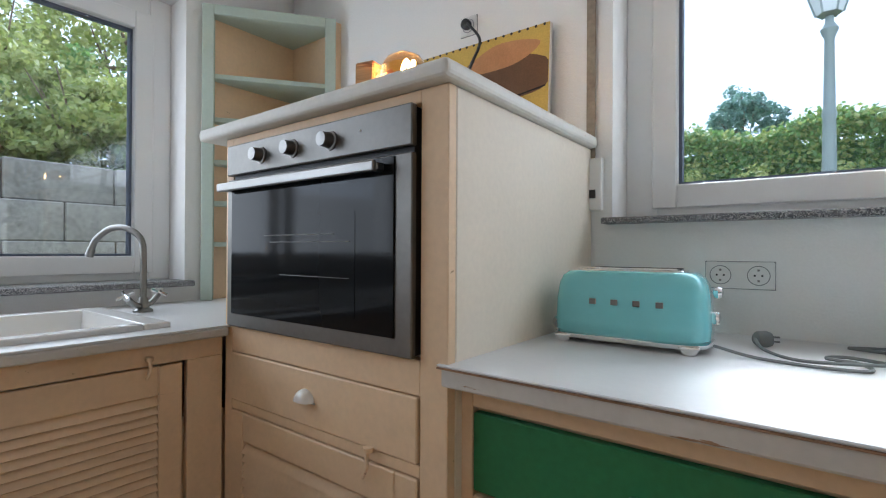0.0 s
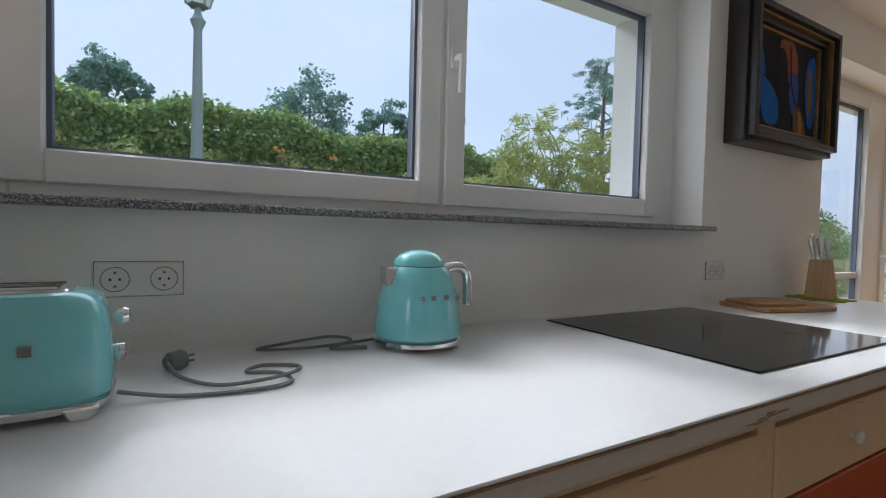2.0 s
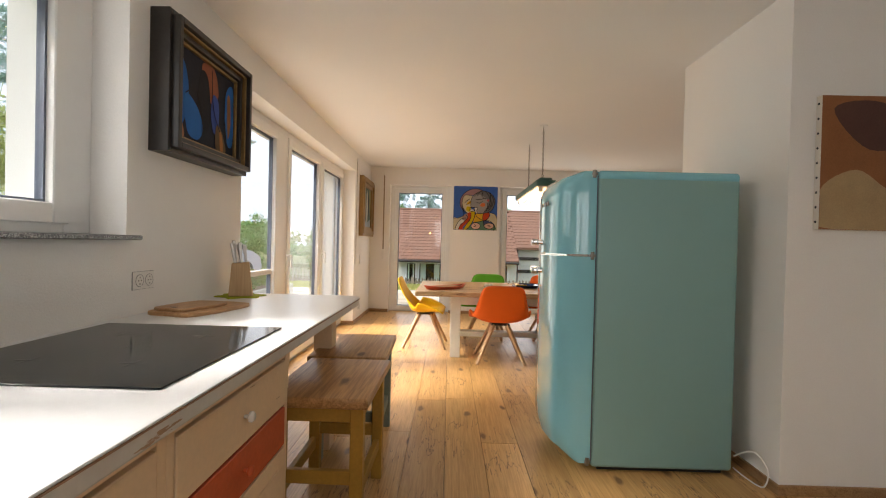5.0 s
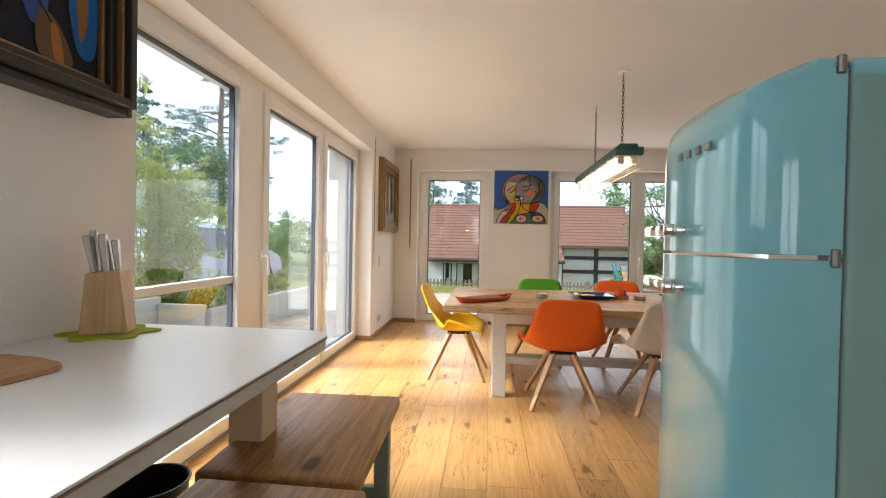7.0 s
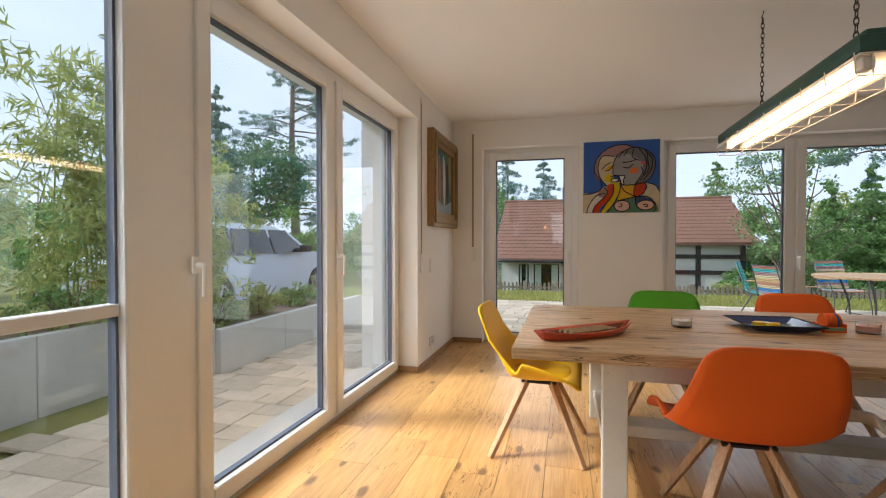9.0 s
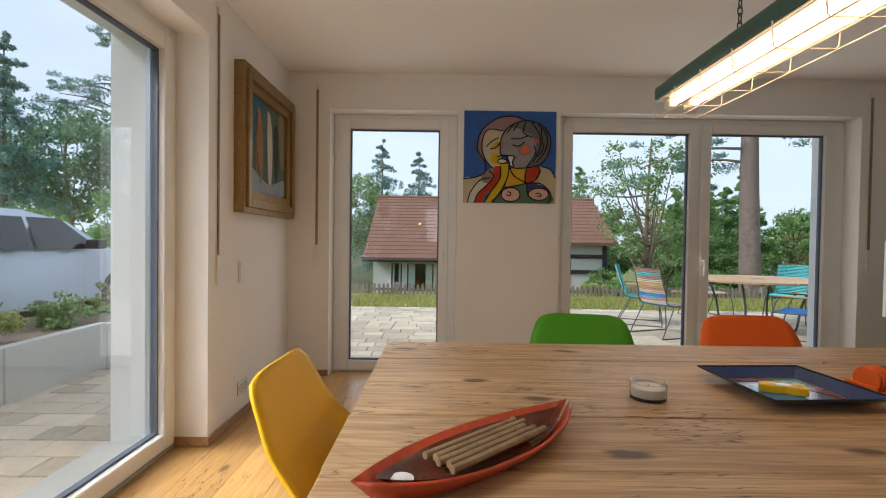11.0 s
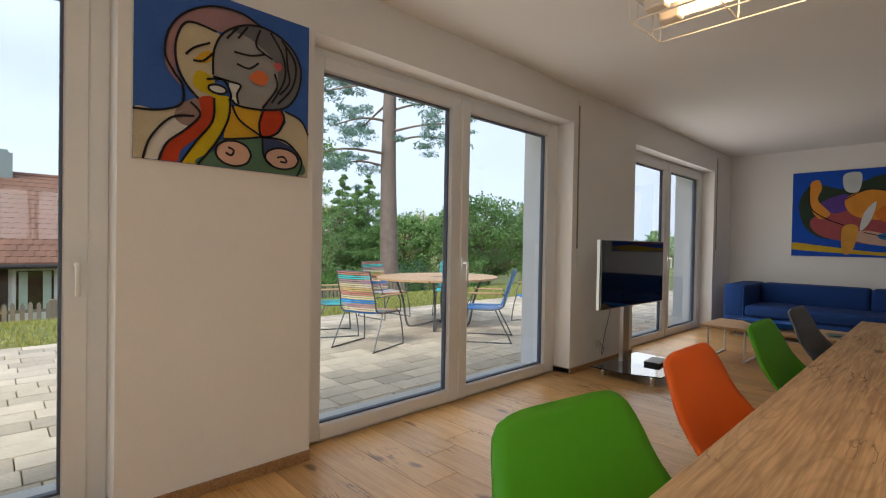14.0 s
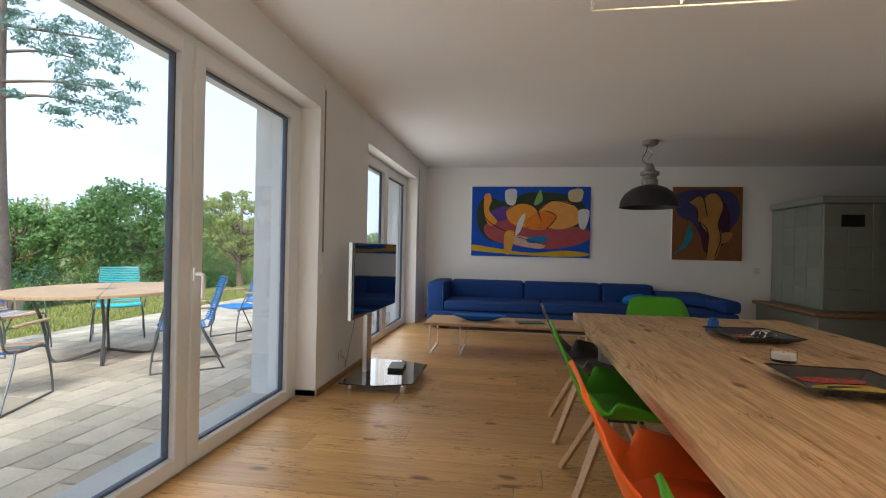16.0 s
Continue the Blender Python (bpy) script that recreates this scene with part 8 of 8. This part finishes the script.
for k in range(8):
    a0, a1 = k * math.tau / 8 + 0.006, (k + 1) * math.tau / 8 - 0.006
    pts = [(0.10 * math.cos(a0), 0.12 * math.sin(a0))] + [(0.82 * math.cos(a0 + (a1 - a0) * j / 5), 1.0 * math.sin(a0 + (a1 - a0) * j / 5)) for j in range(6)] + [(0.10 * math.cos(a1), 0.12 * math.sin(a1))]
    part("top_segment", G().prism(pts, 0.74, 0.77), M["beech"], tt, bevel=0.003)
part("hub", G().lathe([(0.09, 0.742), (0.09, 0.769), (0.01, 0.770)], seg=20), M["galv"], tt)
for sx, sy in ((-1, -1), (1, -1), (1, 1), (-1, 1)):
    part("leg", G().tube(spline([(sx * 0.42, sy * 0.5, 0.74), (sx * 0.36, sy * 0.40, 0.4), (sx * 0.30, sy * 0.36, 0.04), (sx * 0.2, sy * 0.24, 0.02), (0, 0, 0.10)], 5), 0.016, 8), M["galv"], tt, "bent grey steel leg", smooth=True)

# planters, car, bamboo to the north
pw = thing("planter_wall", "pale concrete planter walls along the paved yard", "planter")
for x0, x1, y0, y1, z1 in ((3.4, 4.6, 4.40, 4.48, 0.50), (4.605, 5.8, 4.40, 4.48, 0.50), (5.805, 7.0, 4.40, 4.48, 0.50), (6.93, 7.0, 3.80, 4.395, 0.42), (7.005, 8.1, 3.74, 3.82, 0.36), (8.105, 9.2, 3.74, 3.82, 0.36), (9.205, 10.3, 3.74, 3.82, 0.34)):
    part("concrete_panel", G().box(x0, x1, y0, y1, -0.2, z1), M["concrete"], pw, bevel=0.006)
part("soil", G().box(7.005, 10.3, 3.825, 4.9, -0.1, 0.27), M["bark"], pw)
part("soil", G().box(3.4, 7.0, 4.485, 5.6, -0.1, 0.42), M["bark"], pw)
for i, (x, y, h, r) in enumerate(((4.3, 5.3, 2.2, 0.6), (5.3, 5.3, 2.45, 0.7), (6.4, 5.2, 2.6, 0.75), (7.3, 5.15, 2.5, 0.6), (3.3, 5.7, 1.4, 0.6), (7.9, 4.9, 1.8, 0.45))):
    bamboo(x, y, h, r, 80 + i, 13)
for i, (x, y, h, r, lf) in enumerate(((8.45, 4.35, 0.55, 0.36, "leafyellow"), (9.5, 4.4, 0.42, 0.35, "leaf"), (7.6, 4.3, 0.5, 0.35, "leaf"), (10.6, 4.6, 0.5, 0.35, "leafyellow"), (5.0, 4.7, 0.5, 0.4, "leaf"), (6.3, 4.7, 0.5, 0.4, "leaf"))):
    shrub(x, y, h, r, 100 + i, lf, "low feathery planting in the concrete planter", n=900, size=0.06, base=0.22 if x > 7 else 0.42)
broad_tree(24.0, 15.5, 7.0, 3.4, 28, "leafdark", size=0.2, label="dense dark green tree behind the parked car", clumps=110)
pine(27.0, 15.2, 12.0, 0.28, 31, 2.5, "tall airy pine behind the parked car")
pine(24.0, 22.0, 12.5, 0.26, 33, 2.0, "tall airy pine at the yard's far side")
conifer(20.5, 15.0, 8.0, 2.2, 55, "leafblue")
for i, (x, y, h, r) in enumerate(((14.5, 9.5, 2.0, 1.2), (16.8, 9.0, 2.4, 1.3), (19.0, 8.6, 2.2, 1.3), (12.2, 10.0, 2.6, 1.4), (9.5, 9.6, 2.8, 1.4), (21.5, 9.5, 2.6, 1.5))):
    shrub(x, y, h, r, 120 + i, "leaf", "light green shrub along the drive", size=0.12)

def car(at):
    c = thing("car", "silver-blue estate car parked in the yard", "car", at=at)
    side = [(-2.25, 0.32), (-2.3, 0.55), (-2.22, 0.86), (-1.95, 1.0), (-1.5, 1.40), (-0.9, 1.49), (0.0, 1.48), (0.62, 1.36), (1.15, 1.02), (1.75, 0.93), (2.15, 0.80), (2.28, 0.58), (2.25, 0.30)]
    arch = []
    for cx in (1.42, -1.42):
        arch += [(cx + 0.37 * math.cos(a), 0.32 + 0.37 * math.sin(a)) for a in [radians(15 * k) for k in range(0, 13)]]
    g = G()
    line = side + [(1.85, 0.24)] + [p for p in arch[:13]] + [(1.0, 0.24), (-1.0, 0.24)] + [p for p in arch[13:]] + [(-1.85, 0.24)]
    rows = []
    for y, k in ((-0.90, 0.0), (-0.86, 0.02), (0.86, 0.02), (0.90, 0.0)):
        row = []
        for x, z in line:
            tuck = 0.0
            if z > 0.98:
                tuck = (z - 0.98) * 0.42
            yy = math.copysign(abs(y) - tuck, y)
            zz = z + (0.012 if k else 0.0)
            row.append(g.bm.verts.new((x, yy, zz)))
        rows.append(row)
    for a, b in zip(rows, rows[1:]):
        for i in range(len(line)):
            j = (i + 1) % len(line)
            g.bm.faces.new((a[i], a[j], b[j], b[i]))
    g.bm.faces.new(rows[0])
    g.bm.faces.new(rows[-1][::-1])
    part("body", g, M["carpaint"], c, smooth=True)
    for s in (-1, 1):
        def sidewin(x0, x1, t0, t1):
            z0, z1 = 1.0, 1.40
            def yy(z):
                return s * (0.902 - (z - 0.98) * 0.42)
            g = G()
            g.bm.faces.new([g.bm.verts.new(p) for p in ((x0, yy(z0) + s * 0.004, z0), (x1, yy(z0) + s * 0.004, z0), (t1, yy(z1) + s * 0.004, z1), (t0, yy(z1) + s * 0.004, z1))])
            return g
        part("side_window", sidewin(-0.02, 1.0, 0.0, 0.50), M["blackglass"], c, "tinted side window")
        part("side_window", sidewin(-1.05, -0.08, -0.95, -0.06), M["blackglass"], c, "tinted side window")
        part("side_window", sidewin(-1.75, -1.12, -1.4, -1.02), M["blackglass"], c, "tinted side window")
        part("mirror", G().box(0.72, 0.90, s * 1.0 - 0.09, s * 1.0 + 0.09, 1.0, 1.13), M["black"], c, "dark door mirror", bevel=0.03, segments=2, smooth=True)
        part("sill", G().box(-1.0, 1.0, s * 0.87 - 0.03, s * 0.87 + 0.03, 0.20, 0.30), M["black"], c, bevel=0.01)
        for x in (1.42, -1.42):
            wh = part("wheel", G().lathe([(0.24, -0.11), (0.325, -0.10), (0.335, -0.05), (0.335, 0.05), (0.325, 0.10), (0.24, 0.11)], seg=28), M["rubber"], c, "black tyre", smooth=True, at=pose(x, s * 0.80, 0.33, 90, 0, 0))
            g = G().lathe([(0.05, 0), (0.05, 0.02), (0.01, 0.025)], (0, 0, -s * 0.09 - 0.012), 14)
            for k in range(5):
                a = k * math.tau / 5
                g.beam((0.03 * math.cos(a), 0.03 * math.sin(a), -s * 0.1), (0.23 * math.cos(a), 0.23 * math.sin(a), -s * 0.1), 0.06, 0.03, 0.04, 0.03)
            g.tube([(0.23 * math.cos(a), 0.23 * math.sin(a), -s * 0.1) for a in [j * math.tau / 24 for j in range(24)]], 0.018, 6, closed=True)
            part("rim", g, M["rail"], wh, "five-spoke alloy rim")
        part("headlight", G().box(1.98, 2.2, s * 0.66 - 0.16, s * 0.66 + 0.16, 0.66, 0.80), M["chrome"], c, "headlight", bevel=0.03, segments=2, smooth=True)
    part("windscreen", G().quad((0.66, -0.68, 1.365), (0.66, 0.68, 1.365), (1.15, 0.80, 1.04), (1.15, -0.80, 1.04)), M["blackglass"], c, "tinted windscreen")
    return c
car(pose(10.35, 6.25, 0.02, 0, 0, 0))

# north hedge and street lamp seen from the kitchen
rng = np.random.default_rng(17)
n = 84000
hx = rng.uniform(-9, 6.5, n)
face = rng.random(n)
hy = np.where(face < 0.55, 8.5 + rng.normal(size=n) * 0.08, rng.uniform(8.5, 9.6, n))
top = 3.0 + 0.10 * np.sin(hx * 1.7) + 0.07 * np.sin(hx * 4.1 + 1) - 0.035 * (hx + 1)
hz = np.where(face < 0.55, 0.8 + (top - 0.8) * rng.random(n), top + rng.normal(size=n) * 0.07)
c = np.stack([hx, hy, hz], axis=1)
hd = thing("hedge", "long clipped green hedge with rust-coloured shoots", "hedge")
k = rng.uniform(0.055, 0.11, n)
nr = rng.normal(size=(n, 3)) + np.array([0, -0.8, 0.6])
ups, young = rng.normal(size=(n, 3)), rng.random(n) < 0.38
for name, pick, leaf in (("foliage", ~young, "leaf"), ("young_shoots", young, "leafyellow")):
    cr = new(name, quads(name, c[pick], nr[pick], ups[pick], k[pick] * 0.6, k[pick], M[leaf]))
    cr.parent, cr["kind"] = hd, "stuff"
# solid box added inside the hedge, darkens the gaps between leaves
part("inner_dark_fill", G().box(-9, 6.5, 8.62, 9.5, 0.7, 2.7), M["leafdark"], hd, "solid dark green box filling the hedge behind its leaves")
for i, (x, z) in enumerate(((1.5, 2.55), (2.3, 2.5), (2.7, 2.3))):
    shrub(x, 8.1, 2.0, 0.34, 140 + i, "leafrust", "rust-orange leaved shrub in front of the hedge", n=260, size=0.10, base=z - 1.9)
for i, x in enumerate((-1.6, -0.6, 0.6, 1.6)):
    shrub(x, 7.9, 1.55, 0.7, 150 + i, "leafyellow", "grey-green shrub in front of the hedge", n=1600, size=0.09, base=0.9)
for i, (x, y, h, r) in enumerate(((-1.8, 19.0, 5.3, 1.3), (4.9, 20.0, 5.9, 1.7), (8.3, 20.5, 5.5, 1.4), (9.8, 18.5, 5.4, 1.3))):
    broad_tree(x, y, h * 1.19, r * 1.3, 160 + i, "leafblue", size=0.2, clumps=80, per=50, label="blue-green pine beyond the hedge", base=0.9, bare=0.3)
broad_tree(6.6, 17.0, 4.0, 1.0, 170, "leafyellow", size=0.14, clumps=40, per=40, label="thin pale green tree beyond the hedge", open_crown=True, base=0.9)
sl = thing("street_lamp", "old-fashioned pale green iron street lamp with glass lantern", "street lamp", at=pose(0.16, 6.3, ground_height(0.16, 6.3) - 0.02) @ Matrix.Diagonal((1.3, 1.3, 1.08, 1.0)))
part("post", G().lathe([(0.10, 0), (0.10, 0.25), (0.075, 0.30), (0.065, 0.8), (0.075, 0.84), (0.05, 0.90), (0.042, 1.6), (0.050, 1.64), (0.040, 1.70), (0.032, 2.35), (0.05, 2.40), (0.06, 2.44), (0.03, 2.50), (0.025, 2.56)], seg=14), M["lamppost"], sl, "fluted tapering iron post", smooth=True)
part("lantern_glass", G().prism([(math.cos(a) * 0.085, math.sin(a) * 0.085) for a in [k * math.tau / 6 for k in range(6)]], 2.58, 2.585), M["lamppost"], sl)
for k in range(6):
    a0, a1 = k * math.tau / 6, (k + 1) * math.tau / 6
    g = G().quad((0.085 * math.cos(a0), 0.085 * math.sin(a0), 2.585), (0.085 * math.cos(a1), 0.085 * math.sin(a1), 2.585), (0.155 * math.cos(a1), 0.155 * math.sin(a1), 2.86), (0.155 * math.cos(a0), 0.155 * math.sin(a0), 2.86))
    part("lantern_pane", g, M["milk"], sl, "milky lantern glass")
    part("lantern_bar", G().beam((0.087 * math.cos(a0), 0.087 * math.sin(a0), 2.58), (0.158 * math.cos(a0), 0.158 * math.sin(a0), 2.87), 0.014, 0.014), M["lamppost"], sl)
part("lantern_roof", G().lathe([(0.185, 2.86), (0.18, 2.875), (0.11, 2.94), (0.055, 2.965), (0.05, 3.0), (0.065, 3.01), (0.03, 3.04), (0.012, 3.10), (0.002, 3.12)], seg=6), M["lamppost"], sl, "hexagonal lantern roof with finial")

# retaining wall and shrubs west of the sink window
rw = thing("retaining_wall", "retaining wall of rough grey concrete blocks", "wall")
random.seed(8)
for r in range(6):
    z0 = -0.12 + r * 0.338
    y = -4.5 + (0.38 if r % 2 else 0.0)
    while y < 5.5:
        g = G().box(-0.12, 0.12, -0.389, 0.389, -0.167, 0.167)
        bl = part("stone_block", g, M["stone"], rw, bevel=0.010, at=pose(-5.12 - 0.02 * r + random.uniform(-0.012, 0.012), y, z0 + 0.165, 0, 0, random.uniform(-1.2, 1.2)))
        y += 0.785
for i, (x, y, h, r, lf) in enumerate(((-6.0, 0.4, 1.2, 0.9, "leaf"), (-6.0, 1.8, 1.3, 0.9, "leafyellow"), (-6.2, 3.2, 1.4, 1.0, "leaf"), (-6.1, -1.0, 1.3, 0.9, "leafyellow"), (-7.0, 1.2, 2.3, 1.2, "leafyellow"), (-7.0, 2.8, 2.2, 1.2, "leaf"), (-7.2, -0.6, 2.2, 1.2, "leaf"), (-5.7, 1.2, 0.6, 0.5, "leafyellow"), (-5.7, 2.4, 0.6, 0.5, "leaf"))):
    shrub(x, y, h, r, 180 + i, lf, "leafy yellow-green shrub above the retaining wall", size=0.10, n=3200)
for i, (x, y) in enumerate(((-9.5, 0.0), (-9.8, 3.5), (-9.2, 6.5))):
    broad_tree(x, y, 5.0, 2.2, 200 + i, "leafyellow", size=0.16, clumps=80, per=60, label="light green tree above the retaining wall", bare=0.1)

# ---- floor of oak planks ----
floor = solid("floor", G().box(WX, EX + 0.17, SY, NY + 0.185, -0.06, -0.012), M["skirt"], "wide oiled knotty oak plank floor", "floor", kind="structure")
random.seed(11)
PW = 0.235
rows_n = int((NY + 0.185 - SY) / PW) + 1
for r in range(rows_n):
    y1 = NY + 0.183 - r * PW
    y0 = max(SY, y1 - PW)
    if y1 - y0 < 0.02:
        continue
    x = WX - random.uniform(0.0, 2.0)
    while x < EX + 0.168:
        ln = random.choice((1.85, 2.2, 2.2, 2.45))
        a, b = max(x, WX), min(x + ln, EX + 0.168)
        x += ln
        if b - a < 0.05:
            continue
        w, d = (b - a) / 2 - 0.0003, (y1 - y0) / 2 - 0.0003
        e = 0.0012
        bm = bmesh.new()
        lo = [bm.verts.new(p) for p in ((-w, -d, -0.012), (w, -d, -0.012), (w, d, -0.012), (-w, d, -0.012))]
        hi = [bm.verts.new(p) for p in ((-w + e, -d + e, 0), (w - e, -d + e, 0), (w - e, d - e, 0), (-w + e, d - e, 0))]
        bm.faces.new(hi)
        for k in range(4):
            bm.faces.new((lo[k], lo[(k + 1) % 4], hi[(k + 1) % 4], hi[k]))
        data = bpy.data.meshes.new("plank")
        bm.to_mesh(data)
        bm.free()
        data.materials.append(M["floor"])
        plank = new("plank", data)
        plank.parent = floor
        plank.location = ((a + b) / 2, (y0 + y1) / 2, 0)

# ---- terrace paving ----
pv = solid("paving", G().box(EX + TH + 0.03, 13.5, -14.0, 5.0, -0.2, -0.10).box(3.0, EX + TH + 0.029, NY + TH + 0.03, 3.74, -0.2, -0.10), M["joint"], "terrace of irregular sandstone-coloured concrete pavers", "paving", kind="structure")
LENS = (0.205, 0.275, 0.345, 0.415)
ROW = 0.225


def paver_mesh(ln, w, lump):
    bm = bmesh.new()
    a, b, e = ln / 2 - 0.0028, w / 2 - 0.0028, 0.005
    lo = [bm.verts.new(p) for p in ((-b, -a, -0.03), (b, -a, -0.03), (b, a, -0.03), (-b, a, -0.03))]
    mi = [bm.verts.new((p.co.x, p.co.y, -0.006)) for p in lo]
    hi = [bm.verts.new((p.co.x * (1 - e / b), p.co.y * (1 - e / a), 0.0 + lump * (i % 2))) for i, p in enumerate(lo)]
    bm.faces.new(hi)
    for u, v in ((lo, mi), (mi, hi)):
        for k in range(4):
            bm.faces.new((u[k], u[(k + 1) % 4], v[(k + 1) % 4], v[k]))
    data = bpy.data.meshes.new("paver")
    bm.to_mesh(data)
    bm.free()
    data.materials.append(M["paver"])
    return data

PAVERS = [paver_mesh(ln, ROW, 0.003) for ln in LENS]
random.seed(21)
rest_v, rest_f = [], []
x = EX + TH + 0.04
while x < 13.4:
    y = -13.9 + random.uniform(0, 0.2)
    while y < 4.9:
        i = random.randrange(4)
        ln = LENS[i]
        near = x < 11.6 and -3.9 < y < 1.6
        z = GZ + random.uniform(-0.003, 0.003)
        if near:
            o = new("paver", PAVERS[i])
            o.parent = pv
            o.location = (x + ROW / 2, y + ln / 2, z)
        else:
            d = PAVERS[i]
            base = len(rest_v)
            rest_v += [(v.co.x + x + ROW / 2, v.co.y + y + ln / 2, v.co.z + z) for v in d.vertices]
            rest_f += [[base + k for k in p.vertices] for p in d.polygons]
        y += ln
    x += ROW
x = 3.0
while x < EX + TH:
    y = NY + TH + 0.04 + random.uniform(0, 0.1)
    while y < 3.66:
        i = random.randrange(4)
        d = PAVERS[i]
        base = len(rest_v)
        z = GZ + random.uniform(-0.003, 0.003)
        rest_v += [(v.co.x + x + ROW / 2, v.co.y + y + LENS[i] / 2, v.co.z + z) for v in d.vertices]
        rest_f += [[base + k for k in p.vertices] for p in d.polygons]
        y += LENS[i]
    x += ROW
rest = bpy.data.meshes.new("pavers")
rest.from_pydata(rest_v, [], rest_f)
rest.materials.append(plain("sandstone_pavers_far", (0.52, 0.44, 0.335), 0.85, vary=0.16, scale=5, bump=0.4, fine=50))
o = new("pavers", rest)
o.parent = pv
o["kind"] = "stuff"
rn, rl = rest.materials[0].node_tree.nodes, rest.materials[0].node_tree.links
geo = rn.new("ShaderNodeNewGeometry")
rr = rn.new("ShaderNodeMapRange")
rr.inputs["To Min"].default_value, rr.inputs["To Max"].default_value = 0.78, 1.22
rl.new(geo.outputs["Random Per Island"], rr.inputs["Value"])
mu = rn.new("ShaderNodeMix")
mu.data_type, mu.blend_type = "RGBA", "MULTIPLY"
mu.inputs[0].default_value = 1.0
bp = rn["Principled BSDF"].inputs["Base Color"]
rl.new(bp.links[0].from_socket, mu.inputs[6])
rl.new(rr.outputs[0], mu.inputs[7])
rl.new(mu.outputs[2], bp)
